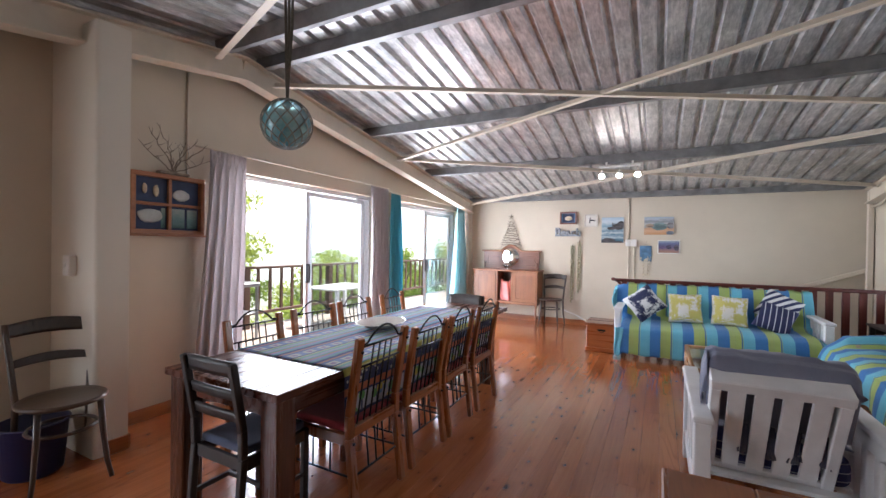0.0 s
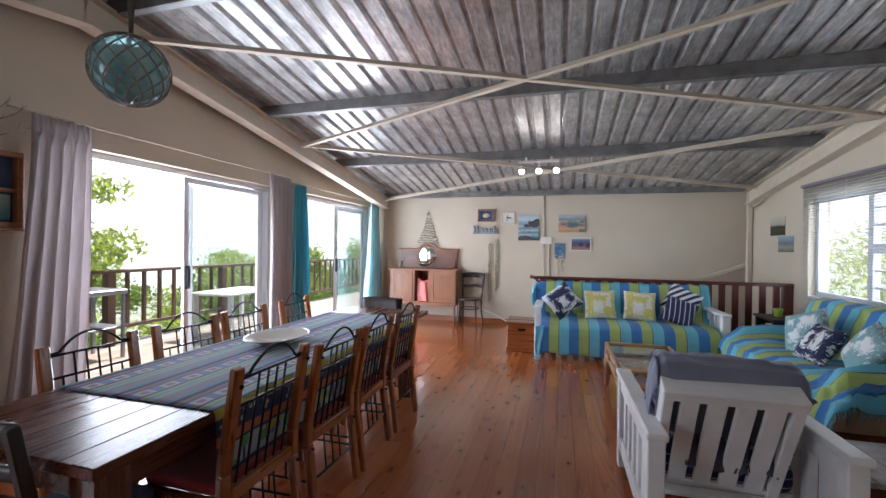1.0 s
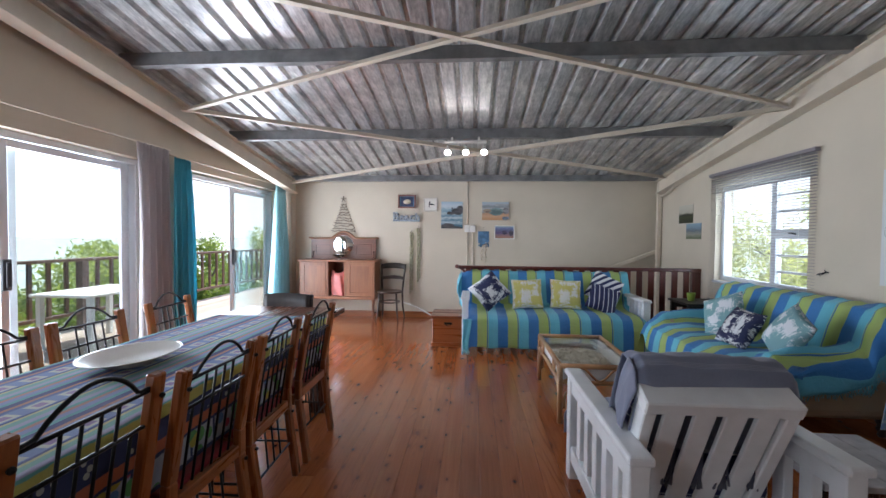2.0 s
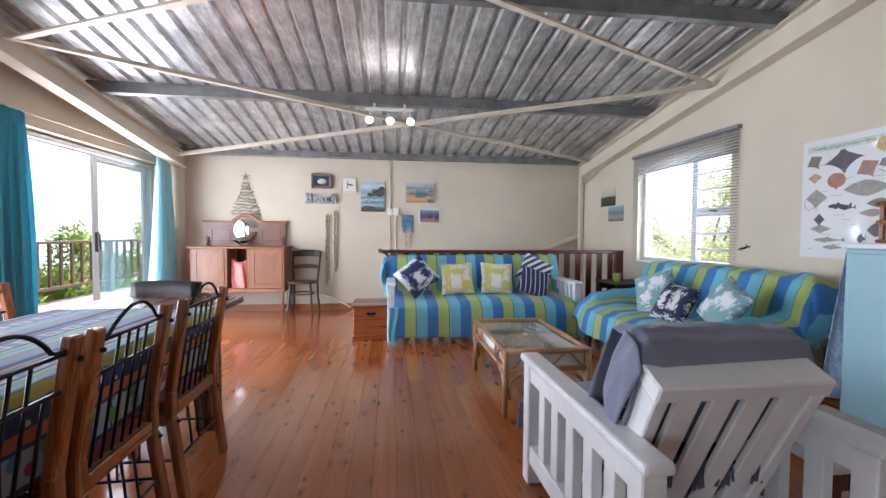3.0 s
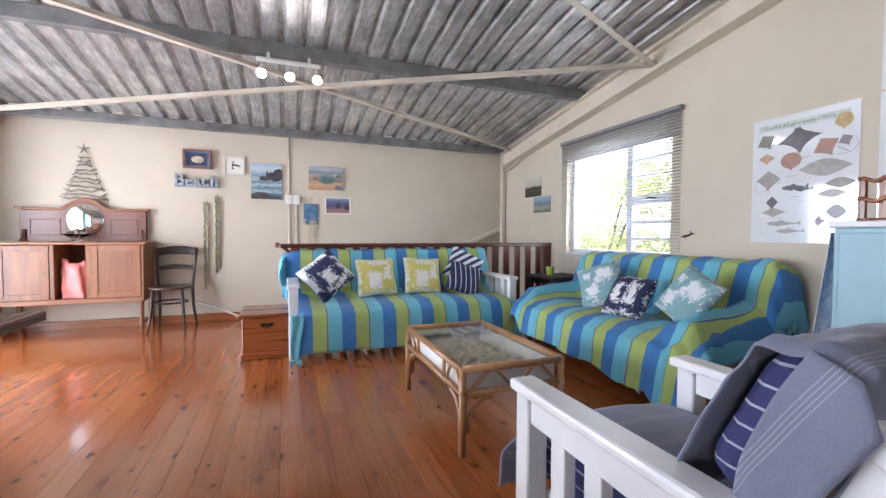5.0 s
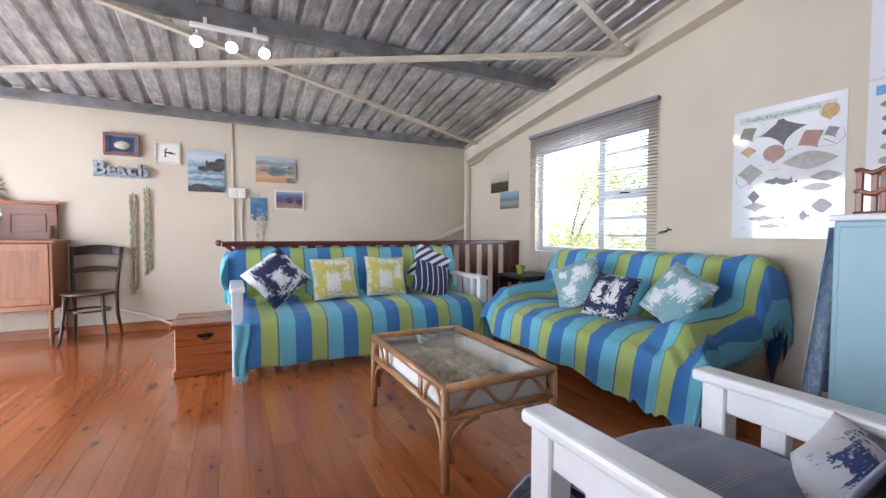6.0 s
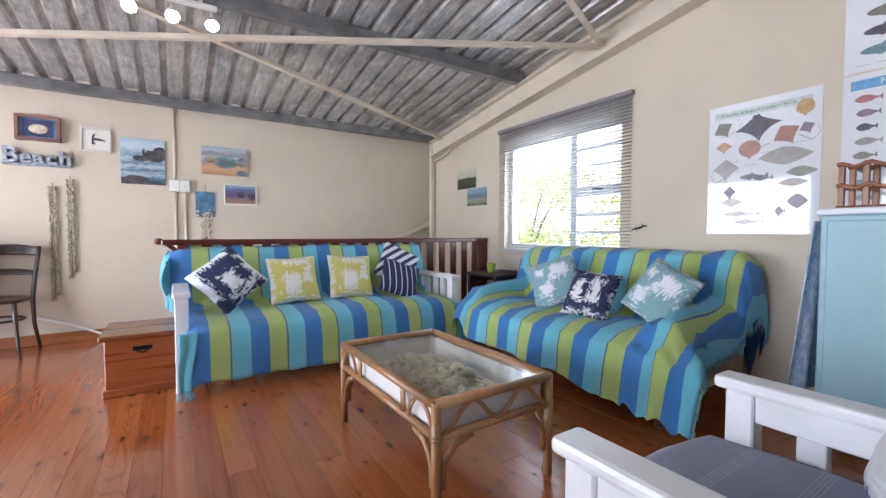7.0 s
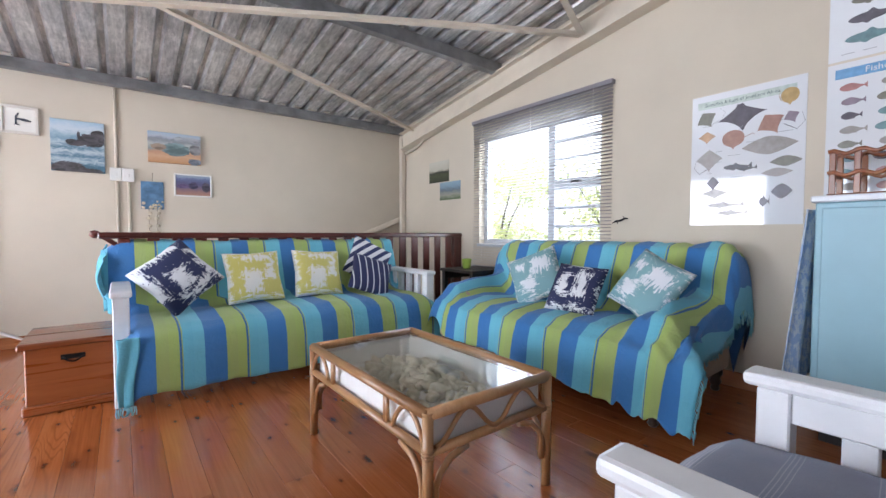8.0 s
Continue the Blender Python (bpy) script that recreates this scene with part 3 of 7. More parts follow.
def brushed(name, ink, ground=(0.66, 0.68, 0.69), seed=0.0, cut=0.5, blocks=()):
    """Cotton print of broad dry brush strokes: blocks are (x, y, half width, half height, inked)."""
    k = Nodes(name, 0.9)
    tc = k.t.nodes.new("ShaderNodeTexCoord")
    mp = k.t.nodes.new("ShaderNodeMapping")
    k.put(mp, "Vector", tc.outputs["Object"])
    mp.inputs["Location"].default_value = (seed, seed * 1.7, 0)
    sep = k.n("ShaderNodeSeparateXYZ", Vector=tc.outputs["Object"])
    x, y = sep.outputs["X"], sep.outputs["Y"]
    dry = k.noise(mp.outputs[0], 16.0, 6, 0.75, 1.0)
    streaks = [k.noise(k.coords("Object", sc), 1.6, 4, 0.7, 0.5) for sc in ((9, 60, 9), (60, 9, 9))]
    f = 0.0
    for i, (bx, by, bw, bh, on) in enumerate(blocks):
        ex = k.math("SUBTRACT", k.math("ABSOLUTE", k.math("SUBTRACT", x, bx)), bw)
        ey = k.math("SUBTRACT", k.math("ABSOLUTE", k.math("SUBTRACT", y, by)), bh)
        rag = k.math("ADD", k.math("MULTIPLY", k.math("SUBTRACT", dry, 0.5), 0.17), k.math("MULTIPLY", k.math("SUBTRACT", streaks[i % 2], 0.5), 0.17))
        inside = k.math("LESS_THAN", k.math("ADD", k.math("MAXIMUM", ex, ey), rag), 0.0)
        f = k.math("MAXIMUM", f, inside) if on else k.math("MULTIPLY", f, k.math("SUBTRACT", 1.0, inside))
    thin = k.math("ADD", k.math("MULTIPLY", dry, 0.5), k.math("MULTIPLY", streaks[0], 0.5))
    if not blocks:
        f = 1.0
    f = k.math("MULTIPLY", f, k.math("GREATER_THAN", thin, cut - 0.12))
    k.base(k.mix(f, ground, ink))
    k.bump(k.noise(k.coords("Object"), 230.0, 2), 0.25, 0.002)
    return k.m


def banded(name, a, b, freq, angle, grain=0.5, axis="X"):
    """Print of straight bands."""
    k = Nodes(name, 0.9)
    tc = k.t.nodes.new("ShaderNodeTexCoord")
    mp = k.t.nodes.new("ShaderNodeMapping")
    k.put(mp, "Vector", tc.outputs["Object"])
    mp.inputs["Rotation"].default_value = (0, 0, radians(angle))
    sep = k.n("ShaderNodeSeparateXYZ", Vector=mp.outputs[0])
    u = k.math("FRACT", k.math("MULTIPLY", sep.outputs[axis], freq))
    k.base(k.ramp(u, [(0.0, a), (grain, b)], "CONSTANT"))
    k.bump(k.noise(k.coords("Object"), 230.0, 2), 0.25, 0.002)
    return k.m


THROW = stripes("striped_throw")
SQUARE = ((0.01, 0.0, 0.172, 0.165, 1), (-0.03, -0.05, 0.055, 0.075, 0), (0.10, 0.03, 0.03, 0.055, 0), (0.02, 0.125, 0.10, 0.022, 0))
NAVY_PRINT = brushed("navy_brush_print", (0.022, 0.030, 0.085), seed=0.3, cut=0.5, blocks=((-0.16, -0.15, 0.065, 0.06, 1), (0.0, 0.015, 0.135, 0.13, 1), (0.0, -0.03, 0.05, 0.06, 0), (0.17, 0.15, 0.05, 0.06, 1), (0.04, -0.165, 0.13, 0.018, 1)))
NAVY_PRINT2 = brushed("navy_brush_print_two", (0.020, 0.026, 0.075), seed=2.6, cut=0.5, blocks=((0.0, 0.02, 0.17, 0.16, 1), (0.05, -0.17, 0.12, 0.025, 1), (-0.06, 0.0, 0.035, 0.075, 0), (0.06, 0.01, 0.03, 0.085, 0), (0.0, 0.15, 0.06, 0.02, 0)))
YELLOW_PRINT = brushed("yellow_brush_print", (0.56, 0.51, 0.15), (0.70, 0.70, 0.66), 1.35, 0.5, SQUARE)
TEAL_PRINT = brushed("teal_brush_print", (0.19, 0.355, 0.38), (0.66, 0.69, 0.71), seed=3.3, cut=0.5, blocks=((0.0, 0.0, 0.175, 0.165, 1), (0.06, 0.06, 0.065, 0.05, 0), (-0.05, -0.07, 0.05, 0.045, 0), (-0.08, 0.08, 0.03, 0.03, 0)))
NAVY_BAND = banded("navy_band_print", (0.025, 0.035, 0.10), (0.68, 0.69, 0.70), 15, 35)
NAVY_LINES = banded("navy_fine_line_print", (0.022, 0.028, 0.085), (0.60, 0.62, 0.66), 19, -12, 0.84)
BEIGE = cloth("beige_upholstery", (0.36, 0.27, 0.17), (0.45, 0.35, 0.23))
def lined_cloth():
    """Grey-blue cotton with groups of pale woven lines across it."""
    k = Nodes("grey_blue_cotton", 0.9)
    v = k.coords("Object")
    sep = k.n("ShaderNodeSeparateXYZ", Vector=v)
    s_ = k.math("ADD", sep.outputs["Y"], k.math("MULTIPLY", sep.outputs["Z"], 0.6))
    u = k.math("FRACT", k.math("MULTIPLY", s_, 7.0))
    fine_l = k.math("LESS_THAN", k.math("FRACT", k.math("MULTIPLY", u, 18.0)), 0.28)
    grp = k.math("MULTIPLY", k.math("LESS_THAN", u, 0.22), fine_l)
    f = k.noise(v, 240.0, 2)
    a = k.noise(v, 4.0, 4)
    col = k.ramp(k.math("ADD", k.math("MULTIPLY", a, 0.7), k.math("MULTIPLY", f, 0.3)), [(0.3, (0.145, 0.16, 0.23)), (0.7, (0.215, 0.235, 0.315))])
    k.base(k.mix(k.math("MULTIPLY", grp, 0.5), col, (0.40, 0.42, 0.48)))
    k.b.inputs["Sheen Weight"].default_value = 0.2
    k.bump(k.math("ADD", f, k.math("MULTIPLY", a, 0.6)), 0.3, 0.003)
    return k.m


GREY_CLOTH = lined_cloth()
NAVY_CLOTH = banded("navy_ticking", (0.035, 0.04, 0.13), (0.40, 0.42, 0.50), 24, 0, 0.88, "Z")
FRINGE = cloth("teal_fringe", (0.14, 0.45, 0.53), (0.26, 0.58, 0.65))
OAK_X = wood("golden_oak", (0.14, 0.052, 0.022), (0.27, 0.110, 0.050), (0.37, 0.17, 0.085), "x", 0.38, 0, 1.0, 0.1)
OAK_Z = wood("golden_oak_upright", (0.14, 0.052, 0.022), (0.27, 0.110, 0.050), (0.37, 0.17, 0.085), "z", 0.38, 0, 1.0, 0.1)
OAK_DARK = wood("old_oak", (0.090, 0.030, 0.016), (0.185, 0.068, 0.036), (0.26, 0.11, 0.06), "x", 0.35, 0, 1.0, 0.2)
PINE_X = wood("red_pine", (0.11, 0.024, 0.007), (0.26, 0.064, 0.017), (0.37, 0.112, 0.033), "x", 0.28, 1.2, 1.0, 0.3)
CANE = wood("golden_cane", (0.20, 0.085, 0.028), (0.40, 0.205, 0.085), (0.53, 0.31, 0.15), "z", 0.32, 0, 1.4, 0.3)
CANE_X = wood("golden_cane_along", (0.20, 0.085, 0.028), (0.40, 0.205, 0.085), (0.53, 0.31, 0.15), "y", 0.32, 0, 1.4, 0.3)
DARK_WOOD = wood("dark_bentwood", (0.016, 0.009, 0.006), (0.042, 0.023, 0.015), (0.085, 0.050, 0.032), "z", 0.3, 0, 1.0, 0.25)
SEAT_WOOD = wood("worn_bentwood_seat", (0.020, 0.012, 0.009), (0.060, 0.034, 0.022), (0.13, 0.085, 0.058), "x", 0.32, 0, 1.0, 0.2)
SHELL = paint("sea_shell", (0.62, 0.54, 0.40), 0.5, 0.22, 25, 0.5, 70)
DRIFT = paint("driftwood", (0.31, 0.255, 0.20), 0.85, 0.25, 20, 0.5, 80)
MIRROR = paint("mirror_silver", (0.9, 0.92, 0.92), 0.02, 0.0, 1, 0.0, 10, 1.0)
MIRROR.node_tree.nodes["Principled BSDF"].inputs["Roughness"].default_value = 0.02
for lk in list(MIRROR.node_tree.nodes["Principled BSDF"].inputs["Roughness"].links):
    MIRROR.node_tree.links.remove(lk)
CLEAR = glass("clear_glass")
PINK = paint("pink_plastic_bag", (0.74, 0.24, 0.22), 0.45, 0.12, 9, 0.5, 14)
WHITE_BOARD = paint("white_board", (0.72, 0.71, 0.68), 0.5, 0.03, 6, 0.05)


# ---------- railing round the stairs ----------
rail = thing("railing", "dark red-brown wooden railing with flat upright slats", "railing", kind="structure")
RY = 7.235
bm = bmesh.new()
box(bm, -0.36, XR - 0.004, RY - 0.035, RY + 0.03, 0.905, 0.948, 0.008)
part("handrail", bm, RAIL_WOOD, rail)
part("bottom_rail", one_box(-0.28, XR - 0.004, RY - 0.012, RY + 0.02, 0.07, 0.115, 0.004), RAIL_WOOD, rail)
bm = bmesh.new()
lathe(bm, [(0.0, -0.028), (0.022, -0.02), (0.03, 0), (0.022, 0.02), (0, 0.028)], 12, (-0.375, RY, 0.935))
part("knob", bm, RAIL_WOOD, rail)
bm = bmesh.new()
beam(bm, (-0.34, RY, 0.925), (-0.20, RY, 0.815), 0.03, 0.045, 0.004, up=(0, 1, 0))
part("strut", bm, RAIL_WOOD, rail)
part("newel", one_box(-0.26, -0.19, RY - 0.03, RY + 0.03, 0.0, 0.905, 0.005), RAIL_POST, rail)
part("newel", one_box(XR - 0.115, XR - 0.006, RY - 0.024, RY + 0.026, 0.0, 0.905, 0.004), RAIL_POST, rail)
slat_me = None
x = -0.06
while x < XR - 0.16:
    if slat_me is None:
        ob = part("slat", one_box(-0.036, 0.036, -0.011, 0.011, 0.115, 0.905, 0.003), RAIL_POST, rail)
        slat_me = ob.data
    else:
        ob = new("slat", slat_me)
        ob.parent = rail
    ob.location = (x, RY + 0.004, 0)
    x += 0.1465

hr = bmesh.new()
beam(hr, (2.71, YF - 0.06, 1.13), (1.55, YF - 0.06, 0.68), 0.04, 0.06, 0.008)
tagged(part("wall_handrail", hr, BEAM), "cream painted handrail sloping down along the stair wall", "handrail", kind="structure")


# ---------- futon sofa with striped throw ----------
def futon_sofa():
    s = thing("futon_sofa", "white slatted wooden futon sofa under a striped throw", "sofa", m=pose(0.775, 6.84, 0))
    hw = 1.06
    for sx in (-1, 1):
        xa, xb = sx * hw, sx * (hw - 0.075)
        a = part("arm", one_box(min(xa, xb) - (0.012), max(xa, xb) + 0.012, -0.36, 0.42, 0.595, 0.63, 0.008), WHITE_WOOD, s)
        part("leg", one_box(min(xa, xb), max(xa, xb), -0.345, -0.275, 0.0, 0.595, 0.005), WHITE_WOOD, s)
        part("leg", one_box(min(xa, xb), max(xa, xb), 0.33, 0.40, 0.0, 0.595, 0.005), WHITE_WOOD, s)
        part("side_rail", one_box(min(xa, xb) + 0.01, max(xa, xb) - 0.01, -0.275, 0.33, 0.17, 0.24, 0.004), WHITE_WOOD, s)
        for i in range(4):
            y = -0.18 + i * 0.13
            part("side_slat", one_box(min(xa, xb) + 0.02, max(xa, xb) - 0.02, y, y + 0.06, 0.24, 0.595, 0.003), WHITE_WOOD, s)
    part("seat_frame", one_box(-hw + 0.08, hw - 0.08, -0.33, 0.34, 0.20, 0.27, 0.006), WHITE_WOOD, s)
    bm = bmesh.new()
    box(bm, -hw + 0.09, hw - 0.09, -0.40, 0.30, 0.275, 0.40, 0.05, seg=3)
    box(bm, -hw + 0.09, hw - 0.09, 0.20, 0.36, 0.42, 0.84, 0.05, pose(0, 0.03, 0, -12, 0, 0), seg=3)
    part("mattress", bm, BEIGE, s, "thick folded futon mattress")

    prof = [(0.56, 0.45), (0.55, 0.70), (0.50, 0.865), (0.43, 0.895), (0.35, 0.87), (0.27, 0.68), (0.20, 0.485), (0.12, 0.445), (-0.1, 0.445), (-0.34, 0.435), (-0.44, 0.40), (-0.475, 0.31), (-0.485, 0.2), (-0.49, 0.085)]
    lens = [0.0]
    for p, q in zip(prof, prof[1:]):
        lens.append(lens[-1] + math.hypot(q[0] - p[0], q[1] - p[1]))

    def at(v):
        d = v * lens[-1]
        for i in range(len(prof) - 1):
            if d <= lens[i + 1] + 1e-6:
                f = (d - lens[i]) / (lens[i + 1] - lens[i])
                f2 = f
                return (prof[i][0] + (prof[i + 1][0] - prof[i][0]) * f2, prof[i][1] + (prof[i + 1][1] - prof[i][1]) * f2)
        return prof[-1]

    def fn(u, v):
        y, z = at(v)
        seat = smoothstep(0.42, 0.5, v)
        x = -1.09 + u * 2.14
        if v > 0.5:
            x = -1.02 + u * 2.06
        hang = smoothstep(0.78, 1.0, v)
        w = 0.014 * noise.noise((x * 3, v * 5, 0)) + 0.009 * noise.noise((x * 9, v * 10, 2))
        fold = 0.007 * hang * math.sin(x * 9 + 1.3 * math.sin(x * 4))
        z += w + 0.014 * math.sin(x * 2.9 + 0.6) * seat * (1 - hang) + 0.02 * hang * noise.noise((x * 1.5, 3, 1))
        y += fold + 0.8 * w
        e = smoothstep(0.04, 0.0, u)
        if v < 0.45:
            z -= e * 0.06
            x -= 0.03 * e
        er = smoothstep(0.95, 1.0, u)
        if v > 0.45:
            z -= er * 0.05 + e * 0.06
        return (x, y, z)

    part("throw", sheet(fn, 110, 70, lambda u, v: ((1 - u) * 6.02 + 0.06, v), 0.006), THROW, s, "cotton throw striped blue, lime and turquoise")
    # a gathered corner of the throw over the left arm
    def side(u, v):
        return (-1.045 + 0.10 * u * (1 - 0.4 * v) + 0.004 * math.sin(v * 7), -0.476 - 0.024 * v - 0.006 * math.sin(u * 7 + v * 2), 0.40 - 0.345 * v)

    part("throw_corner", sheet(side, 12, 24, lambda u, v: (0.02 + 0.1 * u, v), 0.005), THROW, s)
    def back_side(u, v):
        return (-1.10 - 0.035 * math.sin(math.pi * v) - 0.01 * math.sin(u * 12), 0.20 + 0.30 * u - 0.05 * v, 0.87 - 0.10 * (1 - u) - 0.24 * v)

    part("throw_corner", sheet(back_side, 14, 16, lambda u, v: (0.05 + 0.1 * u, v), 0.005), THROW, s)
    bm = bmesh.new()
    rng = random.Random(3)
    for i in range(12):
        x = -1.05 + i * 0.007
        tube(bm, [(x, -0.50, 0.05), (x + rng.uniform(-.008, .008), -0.505, 0.025), (x + rng.uniform(-.012, .012), -0.50, 0.004)], 0.003, 5)
    part("fringe", bm, FRINGE, s)
    return s


futon_sofa()


# ---------- upholstered sofa with striped throw ----------
def covered_sofa():
    s = thing("covered_sofa", "beige two-seat sofa under a striped fringed throw", "sofa", m=pose(2.19, 5.35, 0))
    YA, YB = -0.78, 0.97
    bm = bmesh.new()
    box(bm, -0.46, 0.46, YA + 0.02, YB - 0.02, 0.13, 0.36, 0.04, seg=3)
    box(bm, 0.30, 0.50, YA + 0.02, YB - 0.02, 0.25, 0.80, 0.07, seg=3)
    for y0 in (YA, YB - 0.20):
        box(bm, -0.36, 0.42, y0, y0 + 0.20, 0.13, 0.50, 0.07, seg=3)
    part("body", bm, BEIGE, s)
    for x in (-0.38, 0.40):
        for y in (YA + 0.08, YB - 0.08):
            f = bmesh.new()
            lathe(f, [(0.018, 0), (0.026, 0.015), (0.02, 0.03), (0.034, 0.055), (0.026, 0.08), (0.038, 0.10), (0.038, 0.135)], 14, (x, y, 0))
            part("foot", f, DARK_WOOD, s)
    prof = [(0.53, 0.45), (0.535, 0.70), (0.49, 0.845), (0.40, 0.88), (0.30, 0.855), (0.235, 0.70), (0.18, 0.50), (0.10, 0.44), (-0.15, 0.455), (-0.38, 0.44), (-0.475, 0.39), (-0.50, 0.30), (-0.51, 0.21), (-0.52, 0.11)]
    lens = [0.0]
    for p, q in zip(prof, prof[1:]):
        lens.append(lens[-1] + math.hypot(q[0] - p[0], q[1] - p[1]))

    def at(v):
        d = v * lens[-1]
        for i in range(len(prof) - 1):
            if d <= lens[i + 1] + 1e-6:
                f = (d - lens[i]) / (lens[i + 1] - lens[i])
                return (prof[i][0] + (prof[i + 1][0] - prof[i][0]) * f, prof[i][1] + (prof[i + 1][1] - prof[i][1]) * f)
        return prof[-1]

    def fn(u, v):
        # u runs from the far end (+y) to the near end (-y)
        ys = 1.06 - u * 2.02
        y = ys
        x, z = at(v)
        far = smoothstep(0.76, 0.88, y)
        near = smoothstep(-0.52, -0.66, y)
        onseat = smoothstep(0.40, 0.50, v) * (1 - smoothstep(0.78, 0.86, v))
        if v > 0.36:
            k = smoothstep(0.36, 0.48, v)
            arm = 0.575 + 0.05 * (1 - smoothstep(0.40, 0.62, v)) - 0.035 * smoothstep(0.62, 0.80, v)
            zt = arm if v < 0.78 else arm - ((v - 0.78) / 0.22) ** 0.85 * (0.49 if near > 0 else 0.30)
            z += (max(z, zt) - z) * max(far, near) * k
            # the roll of the arm
            z -= 0.05 * near * k * smoothstep(0.70, 0.82, -ys) * (1 if v < 0.8 else 0.3)
        # over the outer sides
        back = 1 - smoothstep(0.30, 0.44, v)
        dn = smoothstep(-0.76, -0.96, ys)
        df = smoothstep(0.93, 1.06, ys)
        front = smoothstep(0.74, 0.84, v)
        z -= dn * ((0.17 + 0.20 * back) * (1 - front) + 0.02 * front)
        z -= df * (0.16 - 0.06 * back)
        if v < 0.4:
            z = max(z, 0.43 + 0.02 * math.sin(v * 30))
        bulge = 0.02 * math.sin(math.pi * min(1.0, dn)) * (1 - front)
        y = max(-0.80 - 0.035 * dn - bulge - 0.10 * front * dn, min(1.03, y))
        # front hem, lower and fuller towards the near corner
        if v > 0.84:
            k = (v - 0.84) / 0.16
            z += (1 - smoothstep(0.30, 0.85, u)) * 0.06 * k
            x -= 0.04 * k * near
        hang = smoothstep(0.80, 1.0, v)
        w = 0.016 * noise.noise((y * 3, v * 5, 5)) + 0.011 * noise.noise((y * 8, v * 12, 7))
        w += 0.006 * noise.noise((ys * 24, v * 16, 3)) * (1 + near)
        # long gathers along the near arm and down its front
        fold = near * smoothstep(0.42, 0.55, v) * (0.020 * math.sin(ys * 42 + v * 9) + 0.012 * math.sin(ys * 71 - v * 17))
        tug = near * 0.012 * math.sin(v * 60 + ys * 20) * (1 - smoothstep(0.30, 0.55, v)) * smoothstep(0.15, 0.3, v)
        x -= hang * (0.018 * math.sin(ys * 10 + math.sin(ys * 5)) + 0.022 * near * math.sin(ys * 40 + 1.0))
        sag = -0.02 * onseat * math.exp(-((y - 0.12) / 0.07) ** 2)
        return (x + 0.6 * w + fold * 0.6, y + 0.3 * w + 0.4 * fold, z + w + fold + tug + sag)

    def stripe(u, v):
        ys = 1.06 - u * 2.02
        return (u * 5.98 + 0.84 + 0.45 * smoothstep(-0.62, -0.90, ys) - 0.42 * smoothstep(0.74, 0.86, ys) * smoothstep(0.36, 0.46, v), v)

    part("throw", sheet(fn, 150, 96, stripe, 0.006), THROW, s, "cotton throw striped blue, lime and turquoise")
    bm = bmesh.new()
    rng = random.Random(9)
    for i in range(64):
        v = 0.08 + 0.68 * i / 63
        x, y, z = fn(1.0, v)
        for k in range(2):
            a = x + rng.uniform(-.006, .006)
            tube(bm, [(a, y, z + 0.012), (a + rng.uniform(-.01, .01), y - 0.010, z - 0.025), (a + rng.uniform(-.018, .018), y + rng.uniform(-.012, .006), z - rng.uniform(0.05, 0.075))], 0.0028, 4)
    for i in range(26):
        x, y, z = fn(1.0, 0.78 + 0.20 * i / 25)
        tube(bm, [(x, y, z), (x + rng.uniform(-.01, .01), y - 0.012, z - 0.02), (x + rng.uniform(-.012, .012), y - 0.008, max(0.01, z - 0.05))], 0.0028, 4)
    part("fringe", bm, FRINGE, s, "teal knotted fringe")
    return s


covered_sofa()


# ---------- cushions ----------
def cushion(label, m, material, size=0.42, puff=0.075):
    bm = bmesh.new()
    n = 22
    grids = []
    for side in (1, -1):
        g = [[None] * (n + 1) for _ in range(n + 1)]
        for i in range(n + 1):
            for j in range(n + 1):
                u, v = i / n * 2 - 1, j / n * 2 - 1
                h = puff * ((1 - abs(u) ** 2.6) * (1 - abs(v) ** 2.6)) ** 0.55 if max(abs(u), abs(v)) < 1 else 0
                pinch = 1 - 0.07 * (1 - abs(u * v)) * max(abs(u), abs(v)) ** 3
                h *= 1 + 0.10 * noise.noise((u * 2.2, v * 2.2, side * 3 + size * 9))
                if side == -1 and max(abs(u), abs(v)) == 1 and grids:
                    g[i][j] = grids[0][i][j]
                else:
                    g[i][j] = bm.verts.new((u * size / 2 * pinch, v * size / 2 * pinch, side * h))
        grids.append(g)
        for i in range(n):
            for j in range(n):
                q = (g[i][j], g[i + 1][j], g[i + 1][j + 1], g[i][j + 1])
                f = bm.faces.new(q if side == 1 else q[::-1])
                f.smooth = True
    ob = part("cushion", bm, material)
    ob.matrix_basis = m
    return tagged(ob, label, "cushion", "cushions on the sofas")


def lean_y(x, y, z, spin, back=68):
    """A cushion pose that leans back towards +y, turned by spin in its own plane."""
    return pose(x, y, z, back, 0, 0) @ pose(0, 0, 0, 0, 0, spin)


def lean_x(x, y, z, spin, yaw=0, back=66):
    return pose(x, y, z, 0, 0, -90 + yaw) @ pose(0, 0, 0, back, 0, 0) @ pose(0, 0, 0, 0, 0, spin)


cushion("square cushion with navy brush strokes on white", lean_y(0.045, 6.84, 0.665, 40, 64), NAVY_PRINT, 0.385)
cushion("square cushion with mustard brush strokes on white", lean_y(0.505, 6.85, 0.635, 2, 66), YELLOW_PRINT, 0.375)
cushion("square cushion with mustard brush strokes on white", lean_y(0.97, 6.85, 0.635, -3, 66), YELLOW_PRINT, 0.375)
cushion("square cushion with navy and white bands", lean_y(1.46, 6.95, 0.70, -30, 66), NAVY_BAND, 0.37)
cushion("navy cushion with fine white lines", lean_y(1.40, 6.79, 0.595, -24, 56), NAVY_LINES, 0.35, 0.065)
cushion("square cushion with sea-green brush strokes on white", lean_x(2.13, 5.65, 0.635, 24, 20), TEAL_PRINT, 0.375)
